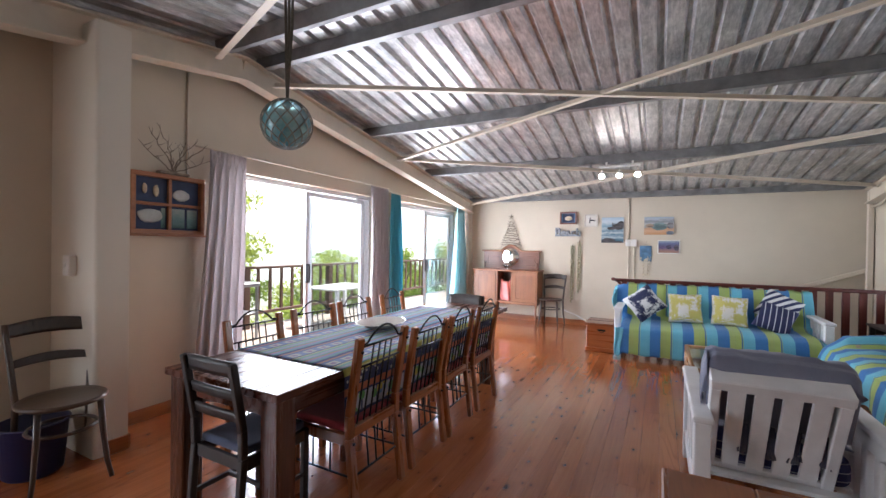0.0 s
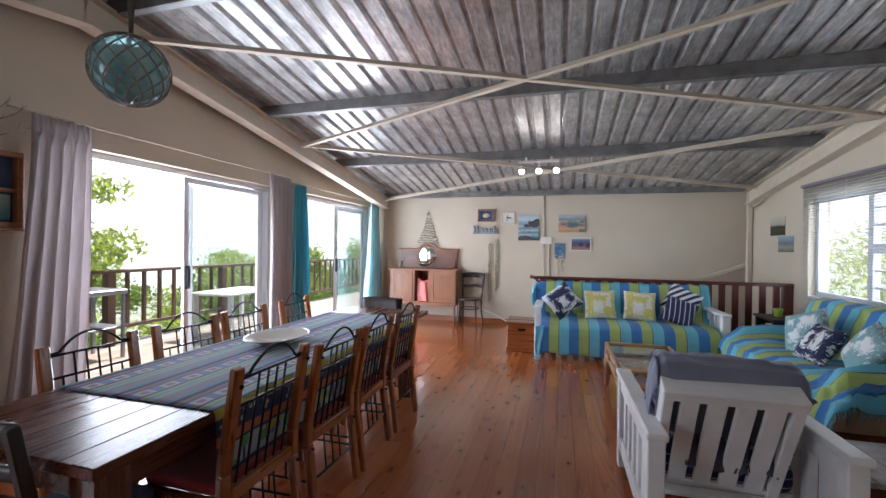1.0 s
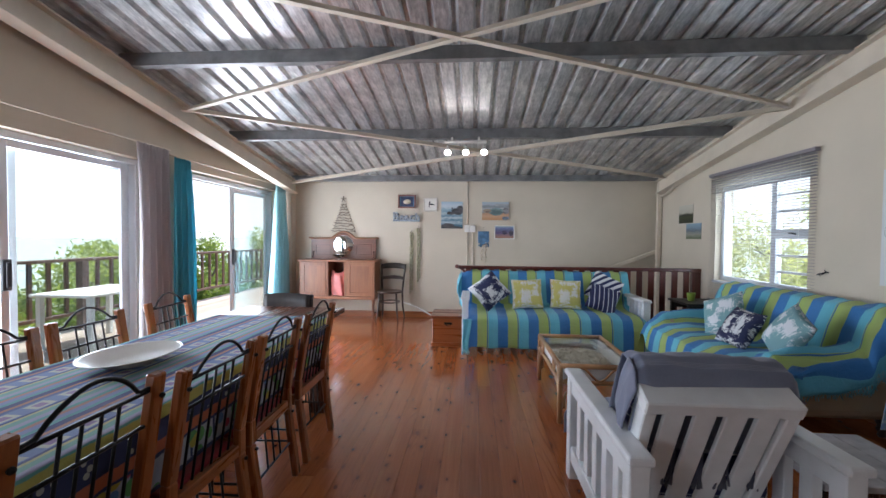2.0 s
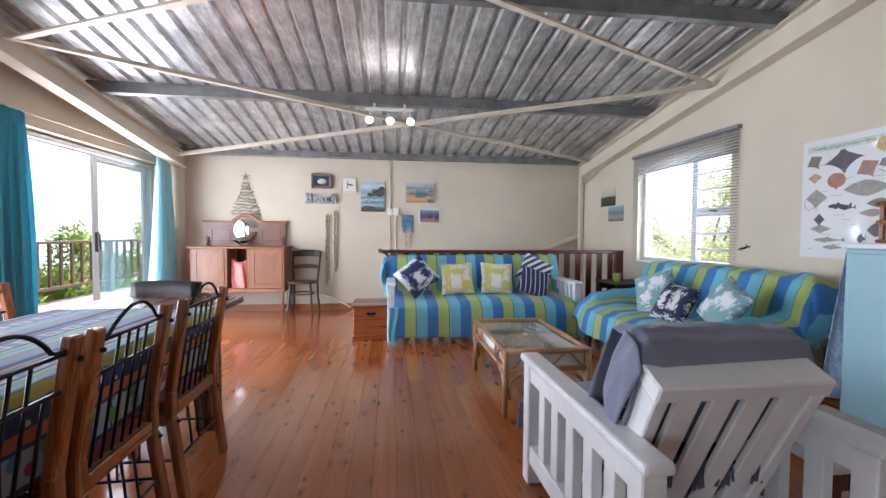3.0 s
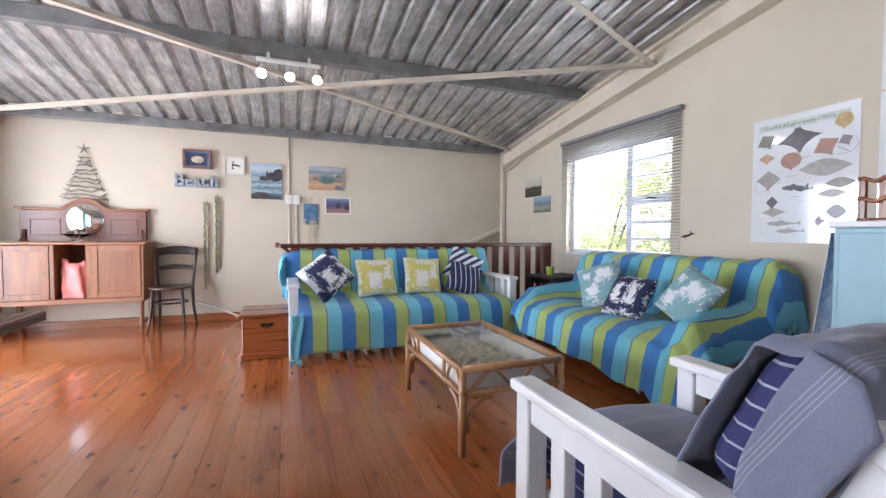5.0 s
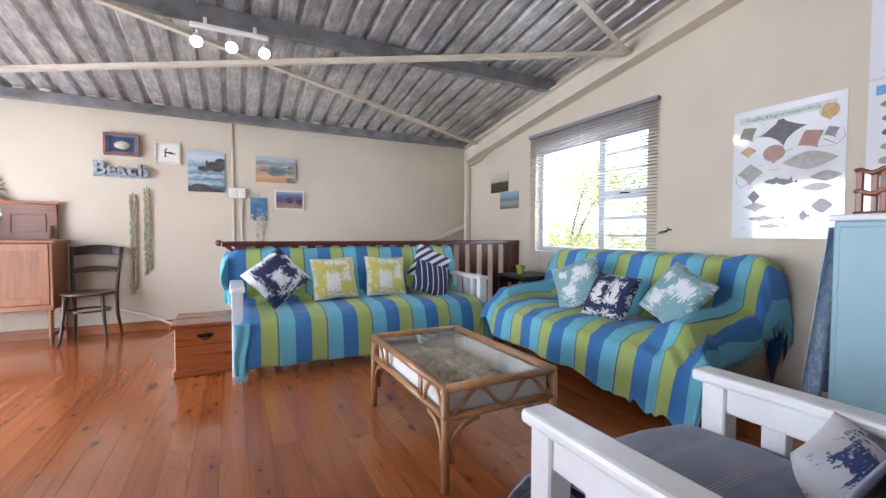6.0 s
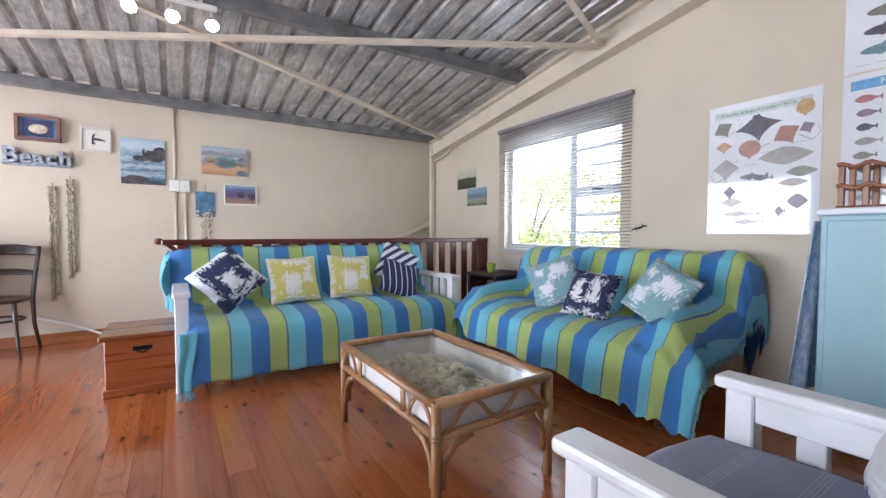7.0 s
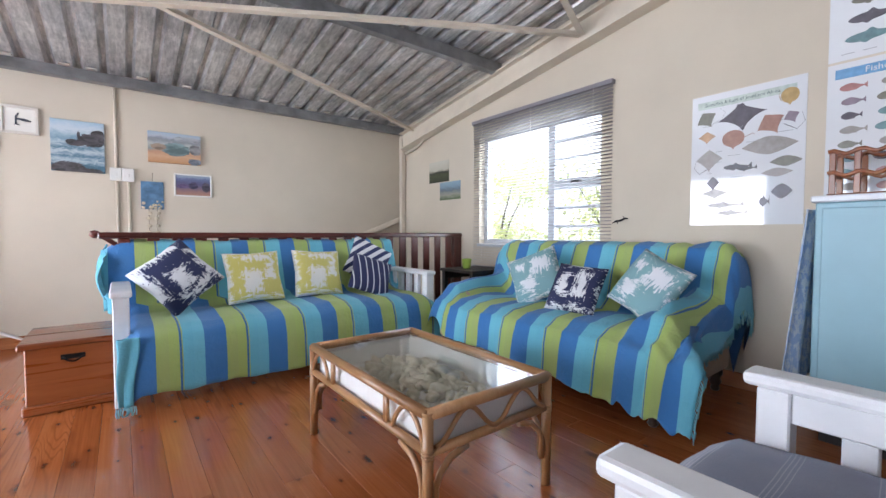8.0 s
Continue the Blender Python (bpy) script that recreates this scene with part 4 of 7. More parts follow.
cushion("square cushion with navy brush strokes on white", lean_x(2.03, 5.25, 0.595, -4, 8, 58), NAVY_PRINT2, 0.335)
cushion("large cushion with sea-green brush strokes on white", lean_x(2.09, 4.82, 0.65, -24, -6, 62), TEAL_PRINT, 0.36)


# ---------- cane coffee table with a shell tray under glass ----------
def coffee_table():
    t = thing("coffee_table", "golden cane coffee table with shells under a glass top", "coffee table", m=pose(0.738, 5.13, 0) @ Matrix.Diagonal((1, 0.98, 1.09, 1)))
    hx, hy, h = 0.29, 0.485, 0.385
    for sx in (-1, 1):
        for sy in (-1, 1):
            bm = bmesh.new()
            tube(bm, [(sx * (hx - 0.016), sy * (hy - 0.016), 0.0), (sx * (hx - 0.016), sy * (hy - 0.016), h)], 0.018, 10)
            leg = part("leg", bm, CANE, t)
            b2 = bmesh.new()
            for dx, dy in ((-sx, 0), (0, -sy)):
                p = Vector((sx * (hx - 0.016), sy * (hy - 0.016), 0))
                o = Vector((dx, dy, 0))
                tube(b2, [p + o * 0.03 + Vector((0, 0, 0.10)), p + o * 0.03 + Vector((0, 0, 0.165)), p + o * 0.045 + Vector((0, 0, 0.20)), p + o * 0.085 + Vector((0, 0, 0.235)), p + o * 0.155 + Vector((0, 0, 0.252))], 0.0105, 8)
            part("curved_brace", b2, CANE, leg)
            b3 = bmesh.new()
            for z in (0.272, 0.262, 0.282):
                lathe(b3, [(0.0195, -0.004), (0.021, 0), (0.0195, 0.004)], 10, (sx * (hx - 0.016), sy * (hy - 0.016), z))
            part("binding", b3, CANE, leg)
    for z, r, nm in ((h - 0.008, 0.0175, "top_pole"), (0.272, 0.0145, "lower_pole")):
        for sx in (-1, 1):
            bm = bmesh.new()
            tube(bm, [(sx * (hx - 0.016), -hy + 0.01, z), (sx * (hx - 0.016), hy - 0.01, z)], r, 10)
            part(nm, bm, CANE_X, t)
        for sy in (-1, 1):
            bm = bmesh.new()
            tube(bm, [(-hx + 0.01, sy * (hy - 0.016), z), (hx - 0.01, sy * (hy - 0.016), z)], r, 10)
            part(nm, bm, CANE, t)
    # bent cane hoops between the poles
    def hoop(p, q):
        bm = bmesh.new()
        p, q = Vector(p), Vector(q)
        tube(bm, [p.lerp(q, i / 14) + Vector((0, 0, 0.085 * math.sin(math.pi * i / 14) ** 0.7)) for i in range(15)], 0.008, 8)
        part("hoop", bm, CANE, t)

    zl = 0.284
    for sx in (-1, 1):
        for sy in (-1, 1):
            hoop((sx * (hx - 0.01), sy * (hy - 0.03), zl), (sx * (hx - 0.01), sy * (hy - 0.21), zl))
        for y in (-0.235, 0.235, -0.22, 0.22):
            bm = bmesh.new()
            tube(bm, [(sx * (hx - 0.012), y, 0.272), (sx * (hx - 0.012), y, h - 0.01)], 0.008, 8)
            part("spindle", bm, CANE, t)
    for sy in (-1, 1):
        bm = bmesh.new()
        pts = [(-hx + 0.04 + (2 * hx - 0.08) * i / 32, sy * (hy - 0.008), zl + 0.042 - 0.042 * math.cos(4 * math.pi * i / 32)) for i in range(33)]
        tube(bm, pts, 0.008, 8)
        part("hoop", bm, CANE, t)
    bm = bmesh.new()
    box(bm, -hx + 0.045, -hx + 0.037, -hy + 0.04, hy - 0.04, 0.272, h - 0.022, 0)
    box(bm, hx - 0.045, hx - 0.037, -hy + 0.04, hy - 0.04, 0.272, h - 0.022, 0)
    box(bm, -hx + 0.045, hx - 0.045, -hy + 0.04, -hy + 0.032, 0.272, h - 0.022, 0)
    box(bm, -hx + 0.045, hx - 0.045, hy - 0.04, hy - 0.032, 0.272, h - 0.022, 0)
    box(bm, -hx + 0.045, hx - 0.045, -hy + 0.04, hy - 0.04, 0.262, 0.271, 0)
    part("tray", bm, WHITE_BOARD, t, "white board display tray")
    g = part("glass_top", one_box(-hx + 0.018, hx - 0.018, -hy + 0.018, hy - 0.018, h - 0.008, h - 0.002, 0.001), PANE, t, "clear glass top")
    g.visible_shadow = False
    return t


coffee_table()


def shells():
    """Shells and coral lying in the tray."""
    bm = bmesh.new()
    rng = random.Random(21)
    for i in range(300):
        u, v = rng.gauss(0, 0.46), rng.gauss(0, 0.50)
        if abs(u) > 0.95 or abs(v) > 0.95:
            continue
        x, y = 0.738 + u * 0.22, 5.13 + v * 0.40
        r = rng.uniform(0.010, 0.030)
        t = bmesh.new()
        if i % 3:
            bmesh.ops.create_icosphere(t, subdivisions=2, radius=r)
            for w in t.verts:
                w.co *= 1 + 0.35 * noise.noise(w.co * 60 + Vector((i, 0, 0)))
            bmesh.ops.scale(t, vec=(rng.uniform(.7, 1.5), rng.uniform(.7, 1.3), rng.uniform(.4, .9)), verts=t.verts)
        else:
            bmesh.ops.create_cone(t, segments=8, radius1=r * 0.7, radius2=0.001, depth=r * 3, cap_ends=True)
            bmesh.ops.rotate(t, matrix=Matrix.Rotation(1.5, 3, "X"), verts=t.verts)
        bmesh.ops.transform(t, matrix=pose(x, y, 0.303 + r * 0.5 + max(0, 0.055 * (1 - u * u - v * v)), rng.uniform(-30, 30), rng.uniform(-30, 30), rng.uniform(0, 360)), verts=t.verts)
        join(bm, t)
    return tagged(part("seashells", bm, SHELL, smooth=True), "pale sea shells and coral heaped in the tray", "shells", kind="stuff")


shells()


# ---------- pine chest ----------
def chest():
    c = thing("pine_chest", "red-brown pine blanket chest with iron handles", "chest", m=pose(-0.455, 6.865, 0))
    part("body", one_box(-0.19, 0.19, -0.21, 0.24, 0.045, 0.345, 0.006), PINE_X, c)
    part("plinth", one_box(-0.205, 0.205, -0.225, 0.25, 0.0, 0.05, 0.008), PINE_X, c)
    bm = bmesh.new()
    box(bm, -0.215, 0.215, -0.24, 0.005, 0.345, 0.378, 0.008)
    box(bm, -0.215, 0.215, 0.008, 0.26, 0.345, 0.378, 0.008)
    part("lid", bm, PINE_X, c)
    bm = bmesh.new()
    box(bm, -0.05, 0.05, -0.214, -0.21, 0.272, 0.298, 0.001)
    tube(bm, arc((-0.042, -0.222, 0.285), (0.042, -0.222, 0.285), -0.026, 10), 0.0045, 6)
    part("handle", bm, IRON, c, "dark iron drop handle")
    return c


chest()


# ---------- sideboard with mirror ----------
def sideboard():
    s = thing("sideboard", "old oak sideboard with an oval mirror and open middle shelf", "sideboard", m=pose(-2.305, 8.09, 0))
    hw, d = 0.605, 0.40
    zb, zt = 0.36, 0.925
    part("top_board", one_box(-hw - 0.025, hw + 0.025, -0.025, d, zt, zt + 0.028, 0.006), OAK_X, s)
    for sx in (-1, 1):
        part("side_panel", one_box(sx * hw - (0.022 if sx > 0 else 0), sx * hw + (0 if sx > 0 else 0.022), 0.002, d - 0.01, zb, zt, 0.003), OAK_Z, s)
    for x in (-0.155, 0.135):
        part("divider", one_box(x - 0.018, x + 0.018, 0.004, d - 0.02, zb + 0.02, zt, 0.003), OAK_Z, s)
    part("bottom_board", one_box(-hw, hw, 0.0, d - 0.01, zb - 0.03, zb + 0.018, 0.004), OAK_X, s)
    part("back_board", one_box(-hw + 0.02, hw - 0.02, d - 0.02, d - 0.008, zb, zt, 0), OAK_DARK, s)
    for a, b, hs in ((-hw + 0.024, -0.175, 1), (0.155, hw - 0.024, -1)):
        dr = bmesh.new()
        w = 0.06
        box(dr, a, a + w, -0.004, 0.016, zb + 0.022, zt - 0.006, 0.002)
        box(dr, b - w, b, -0.004, 0.016, zb + 0.022, zt - 0.006, 0.002)
        box(dr, a + w, b - w, -0.004, 0.016, zb + 0.022, zb + 0.022 + w, 0.002)
        box(dr, a + w, b - w, -0.004, 0.016, zt - 0.006 - w, zt - 0.006, 0.002)
        door = part("door", dr, OAK_Z, s)
        part("panel", one_box(a + w, b - w, 0.004, 0.012, zb + 0.02 + w, zt - 0.006 - w, 0), OAK_Z, door)
        kx = b - 0.025 if hs > 0 else a + 0.025
        kb = bmesh.new()
        lathe(kb, [(0.0, 0), (0.006, 0.002), (0.006, 0.008)], 8)
        bmesh.ops.transform(kb, matrix=pose(kx, -0.012, (zb + zt) / 2, -90, 0, 0), verts=kb.verts)
        part("keyhole", kb, IRON, door)
    for x in (-hw + 0.03, hw - 0.03):
        lg = bmesh.new()
        pr = [(0.016, 0), (0.02, 0.02), (0.016, 0.05), (0.022, 0.07), (0.022, 0.12)]
        for i in range(5):
            pr += [(0.013, 0.135 + i * 0.034), (0.024, 0.152 + i * 0.034)]
        pr += [(0.016, 0.305), (0.026, 0.315), (0.026, 0.335)]
        lathe(lg, pr, 12, (x, 0.035, 0))
        part("turned_leg", lg, OAK_Z, s)
        part("leg", one_box(x - 0.022, x + 0.022, d - 0.06, d - 0.015, 0, zb - 0.03, 0.003), OAK_Z, s)
    for x in (-hw + 0.03, hw - 0.03):
        part("stretcher", one_box(x - 0.012, x + 0.012, 0.04, d - 0.05, 0.085, 0.115, 0.003), OAK_X, s)
    part("stretcher", one_box(-hw + 0.03, hw - 0.03, d - 0.12, d - 0.07, 0.085, 0.11, 0.003), OAK_X, s)
    # upstand with arched crest
    ub = bmesh.new()
    top = []
    for i in range(41):
        x = -0.545 + 1.09 * i / 40
        hgt = 1.29 + (0.11 * math.cos(min(1, abs(x) / 0.20) * math.pi / 2) if abs(x) < 0.20 else 0)
        top.append((x, hgt))
    pts = [(-0.545, zt + 0.028)] + top + [(0.545, zt + 0.028)]
    f0 = [ub.verts.new((x, d - 0.055, z)) for x, z in pts]
    f1 = [ub.verts.new((x, d - 0.02, z)) for x, z in pts]
    ub.faces.new(f0)
    ub.faces.new(f1[::-1])
    for i in range(len(pts)):
        j = (i + 1) % len(pts)
        ub.faces.new((f0[i], f0[j], f1[j], f1[i]))
    bmesh.ops.recalc_face_normals(ub, faces=ub.faces[:])
    up = part("upstand", ub, OAK_DARK, s)
    cr = bmesh.new()
    tube(cr, [(xa, d - 0.05, za + 0.004) for xa, za in top], 0.018, 6)
    for sx in (-1, 1):
        box(cr, sx * 0.545 - 0.035, sx * 0.545 + 0.035, d - 0.08, d - 0.01, 1.285, 1.312, 0.004)
    part("crest", cr, OAK_X, up)
    for a, b in ((-0.47, -0.21), (0.21, 0.47)):
        pn = bmesh.new()
        for q in ((a, b, 1.015, 1.03), (a, b, 1.18, 1.195), (a, a + 0.015, 1.03, 1.18), (b - 0.015, b, 1.03, 1.18)):
            box(pn, q[0], q[1], d - 0.064, d - 0.054, q[2], q[3], 0.002)
        part("moulding", pn, OAK_DARK, up)
    for sx in (-1, 1):
        br = bmesh.new()
        tube(br, [(sx * 0.505, d - 0.062, 1.08), (sx * 0.508, d - 0.075, 1.03), (sx * 0.512, d - 0.095, 0.98), (sx * 0.512, d - 0.12, 0.967)], 0.013, 8)
        part("bracket", br, OAK_DARK, up)
    mz, mr = 1.18, 0.168
    mb = bmesh.new()
    lathe(mb, [(mr, 0), (mr, 0.006), (mr - 0.012, 0.012), (0.0, 0.012)], 40)
    bmesh.ops.transform(mb, matrix=pose(0, d - 0.056, mz, 90, 0, 0), verts=mb.verts)
    part("mirror", mb, MIRROR, up, "round bevelled mirror")
    return s


sideboard()

bm = bmesh.new()
def bag_fn(u, v):
    a = 2 * math.pi * u
    r = (0.105 + 0.012 * math.sin(a * 5 + v * 3)) * (1 - 0.10 * v ** 2) * (1 if v < 0.92 else 0.9)
    cx, cy = math.copysign(abs(math.cos(a)) ** 0.55, math.cos(a)), math.copysign(abs(math.sin(a)) ** 0.55, math.sin(a))
    return (-2.32 + r * cx + 0.012 * noise.noise((u * 8, v * 6, 0)), 8.24 + 0.85 * r * cy, 0.379 + 0.38 * v + 0.03 * v * math.sin(a * 2 + 1) + 0.01 * noise.noise((u * 9, v * 9, 4)))
bm = sheet(bag_fn, 40, 20, None, 0.002)
tagged(part("bag", bm, PINK), "crumpled salmon pink plastic bag in the sideboard", "bag")

bm = bmesh.new()
lathe(bm, [(0.05, 0.0), (0.055, 0.008), (0.02, 0.02), (0.04, 0.035), (0.115, 0.075), (0.12, 0.08), (0.11, 0.078), (0.035, 0.042), (0.0, 0.04)], 28, (-2.32, 8.27, 0.953))
tagged(part("glass_bowl", bm, CLEAR), "clear glass footed bowl on the sideboard", "bowl")
bm = bmesh.new()
rng = random.Random(4)
for i in range(26):
    t = bmesh.new()
    bmesh.ops.create_icosphere(t, subdivisions=1, radius=rng.uniform(0.014, 0.026))
    a, r = rng.uniform(0, 6.28), rng.uniform(0, 0.085)
    bmesh.ops.transform(t, matrix=pose(-2.32 + r * math.cos(a), 8.27 + r * math.sin(a), 1.035 + (0.085 - r) * 0.6, rng.uniform(0, 90), 0, rng.uniform(0, 360)) @ Matrix.Diagonal((1.3, 0.8, 0.6, 1)), verts=t.verts)
    join(bm, t)
tagged(part("pine_cones", bm, DRIFT), "grey shells and cones heaped in the bowl", "shells", kind="stuff")


# ---------- bentwood chair ----------
def bentwood_chair(m, label):
    c = thing("bentwood_chair", label, "chair", "bentwood chairs", m)
    bm = bmesh.new()
    lathe(bm, [(0.0, 0.445), (0.19, 0.445), (0.203, 0.452), (0.205, 0.465), (0.195, 0.472), (0.17, 0.466), (0.0, 0.462)], 32)
    part("seat", bm, SEAT_WOOD, c)
    for sx in (-1, 1):
        bm = bmesh.new()
        tube(bm, [(sx * 0.135, -0.14, 0.445), (sx * 0.142, -0.15, 0.30), (sx * 0.158, -0.17, 0.10), (sx * 0.175, -0.195, 0.0)], [0.017, 0.016, 0.013, 0.012], 8)
        part("leg", bm, DARK_WOOD, c)
        bm = bmesh.new()
        tube(bm, [(sx * 0.185, 0.255, 0.0), (sx * 0.165, 0.20, 0.22), (sx * 0.165, 0.175, 0.44), (sx * 0.178, 0.20, 0.62), (sx * 0.192, 0.245, 0.80), (sx * 0.195, 0.262, 0.88)], [0.013, 0.015, 0.017, 0.016, 0.015, 0.016], 8)
        part("back_leg", bm, DARK_WOOD, c)
    bm = bmesh.new()
    tube(bm, [(0.155 * math.cos(a), 0.155 * math.sin(a) , 0.30) for a in np.linspace(0, 2 * math.pi, 24, endpoint=False)], 0.010, 6, True)
    part("ring_stretcher", bm, DARK_WOOD, c)

    def splat(name, z0, z1, y0, dip, w):
        def fn(u, v):
            x = (u * 2 - 1) * w
            bow = 0.035 * (1 - (2 * u - 1) ** 2)
            crown = dip * math.cos((u * 2 - 1) * math.pi / 2)
            return (x, y0 + bow + 0.02 * v, z0 + (z1 - z0) * v + crown * (0.5 + 0.5 * v))
        part(name, sheet(fn, 16, 4, None, 0.014), DARK_WOOD, c)

    splat("top_splat", 0.80, 0.875, 0.235, 0.025, 0.20)
    splat("back_splat", 0.635, 0.675, 0.19, 0.02, 0.178)
    return c


bentwood_chair(pose(-1.47, 8.17, 0, 0, 0, -2), "dark bentwood chair with a round seat beside the sideboard")
bentwood_chair(pose(-2.82, 1.91, 0, 0, 0, 83), "worn dark bentwood chair with a round seat beside the pillar")


# ---------- dining corner ----------
TABLE_Y = wood("red_hardwood", (0.036, 0.009, 0.004), (0.095, 0.025, 0.010), (0.17, 0.052, 0.021), "y", 0.27, 0, 0.8, 0.0)
TABLE_Z = wood("red_hardwood_leg", (0.032, 0.010, 0.005), (0.075, 0.024, 0.011), (0.13, 0.044, 0.020), "z", 0.26, 0, 1.0, 0.3)
CHAIR_Z = wood("chair_hardwood", (0.10, 0.024, 0.006), (0.27, 0.078, 0.018), (0.41, 0.14, 0.036), "z", 0.28, 0, 1.0, 0.3)
CHAIR_X = wood("chair_hardwood_across", (0.10, 0.024, 0.006), (0.27, 0.078, 0.018), (0.41, 0.14, 0.036), "x", 0.28, 0, 1.0, 0.3)
EBONY = wood("dark_stained_wood", (0.008, 0.006, 0.006), (0.020, 0.014, 0.012), (0.045, 0.032, 0.026), "z", 0.45, 0, 1.0, 0.0)
TABLE_Y.node_tree.nodes["Principled BSDF"].inputs["Specular IOR Level"].default_value = 0.32
RED_CLOTH = cloth("red_seat_cloth", (0.20, 0.008, 0.014), (0.33, 0.018, 0.026))
BLUE_CLOTH = cloth("slate_blue_seat", (0.050, 0.065, 0.115), (0.085, 0.105, 0.17))
CHINA = paint("white_china", (0.66, 0.63, 0.56), 0.2, 0.03, 6, 0.02)


def woven_cloth():
    """Table cover: lengthwise bands with rows of framed squares; bright borders on the hanging sides."""
    k = Nodes("patterned_tablecloth", 0.85)
    tc = k.t.nodes.new("ShaderNodeTexCoord")
    sep = k.n("ShaderNodeSeparateXYZ", Vector=tc.outputs["UV"])
    u, v = sep.outputs["X"], sep.outputs["Y"]
    wob = k.math("MULTIPLY", k.math("SUBTRACT", k.noise(k.coords("Object"), 14.0, 3), 0.5), 0.022)
    over = k.math("ADD", k.math("SUBTRACT", k.math("ABSOLUTE", k.math("SUBTRACT", u, CLOTH_W / 2)), CLOTH_W / 2 - CLOTH_DROP), wob)
    bu = k.math("FRACT", k.math("ADD", k.math("MULTIPLY", u, 3.4), wob))
    band = k.ramp(bu, [(0.0, (0.05, 0.06, 0.17)), (0.10, (0.40, 0.20, 0.16)), (0.16, (0.10, 0.14, 0.30)), (0.22, (0.19, 0.26, 0.45)), (0.46, (0.07, 0.09, 0.21)),
                      (0.50, (0.46, 0.46, 0.26)), (0.54, (0.20, 0.38, 0.34)), (0.63, (0.34, 0.36, 0.50)), (0.72, (0.12, 0.36, 0.32)), (0.78, (0.42, 0.22, 0.20)), (0.84, (0.22, 0.27, 0.46)), (0.93, (0.12, 0.32, 0.33))], "CONSTANT")
    cell = k.math("FRACT", k.math("MULTIPLY", v, 8.5))
    row = k.math("MULTIPLY", k.math("GREATER_THAN", bu, 0.25), k.math("LESS_THAN", bu, 0.44))
    sq = k.math("MULTIPLY", row, k.math("MULTIPLY", k.math("GREATER_THAN", cell, 0.22), k.math("LESS_THAN", cell, 0.82)))
    inner_u = k.math("LESS_THAN", k.math("ABSOLUTE", k.math("SUBTRACT", bu, 0.345)), 0.055)
    inner_v = k.math("LESS_THAN", k.math("ABSOLUTE", k.math("SUBTRACT", cell, 0.52)), 0.15)
    col = k.mix(sq, band, (0.50, 0.52, 0.46))
    col = k.mix(k.math("MULTIPLY", sq, k.math("MULTIPLY", inner_u, inner_v)), col, (0.28, 0.20, 0.36))
    side = k.ramp(k.math("DIVIDE", over, 0.30), [(0.0, (0.42, 0.40, 0.10)), (0.13, (0.025, 0.035, 0.10)), (0.36, (0.46, 0.13, 0.06)), (0.49, (0.025, 0.035, 0.10)), (0.53, (0.36, 0.38, 0.44)), (0.84, (0.03, 0.04, 0.11))], "CONSTANT")
    dots = k.n("ShaderNodeTexVoronoi", Vector=k.coords("Object"), Scale=24.0)
    hem = k.math("MULTIPLY", k.math("GREATER_THAN", over, 0.045), k.math("LESS_THAN", over, 0.10))
    side = k.mix(k.math("MULTIPLY", k.math("LESS_THAN", dots.outputs["Distance"], 0.24), hem), side, (0.42, 0.44, 0.40))
    box_v = k.math("FRACT", k.math("MULTIPLY", v, 7.2))
    lower = k.math("MULTIPLY", k.math("GREATER_THAN", over, 0.158), k.math("LESS_THAN", over, 0.252))
    side = k.mix(k.math("MULTIPLY", lower, k.math("LESS_THAN", box_v, 0.10)), side, (0.025, 0.035, 0.10))
    motif = k.n("ShaderNodeTexVoronoi", Vector=k.coords("Object"), Scale=15.0)
    tintc = k.ramp(k.n("ShaderNodeSeparateColor", Color=motif.outputs["Color"]).outputs[0], [(0.0, (0.42, 0.05, 0.09)), (0.35, (0.10, 0.30, 0.09)), (0.65, (0.45, 0.36, 0.06)), (0.85, (0.10, 0.22, 0.42))], "CONSTANT")
    side = k.mix(k.math("MULTIPLY", lower, k.math("LESS_THAN", motif.outputs["Distance"], 0.42)), side, tintc)
    col = k.mix(k.math("GREATER_THAN", over, 0.0), col, side)
    f = k.noise(k.coords("Object"), 200.0, 2)
    k.base(k.mix(k.math("MULTIPLY", f, 0.2), col, (0.02, 0.02, 0.03)))
    k.bump(f, 0.25, 0.002)
    return k.m


CLOTH_DROP = 0.27
CLOTH_W = 0.835 + 2 * CLOTH_DROP
CLOTH = woven_cloth()


def dining_table():
    t = thing("dining_table", "long red-brown hardwood dining table with square legs", "dining table")
    x0, x1, y0, y1, h = -2.07, -1.235, 2.05, 5.10, 0.718
    n = 6
    w = (x1 - x0) / n
    for i in range(n):
        part("plank", one_box(x0 + i * w + 0.0007, x0 + (i + 1) * w - 0.0007, y0, y1, h - 0.038, h, 0.003), TABLE_Y, t)
    for x in (x0 + 0.07, x1 - 0.07):
        part("apron", one_box(x - 0.014, x + 0.014, y0 + 0.15, y1 - 0.215, h - 0.14, h - 0.038, 0.003), TABLE_Y, t)
    for y in (y0 + 0.07, y1 - 0.20):
        part("apron", one_box(x0 + 0.13, x1 - 0.13, y - 0.014, y + 0.014, h - 0.14, h - 0.038, 0.003), TABLE_Y, t)
    for x in (x0 + 0.075, x1 - 0.075):
        for y in (y0 + 0.075, y1 - 0.38):
            part("leg", one_box(x - 0.055, x + 0.055, y - 0.055, y + 0.055, 0, h - 0.038, 0.006), TABLE_Z, t)
    return t


dining_table()


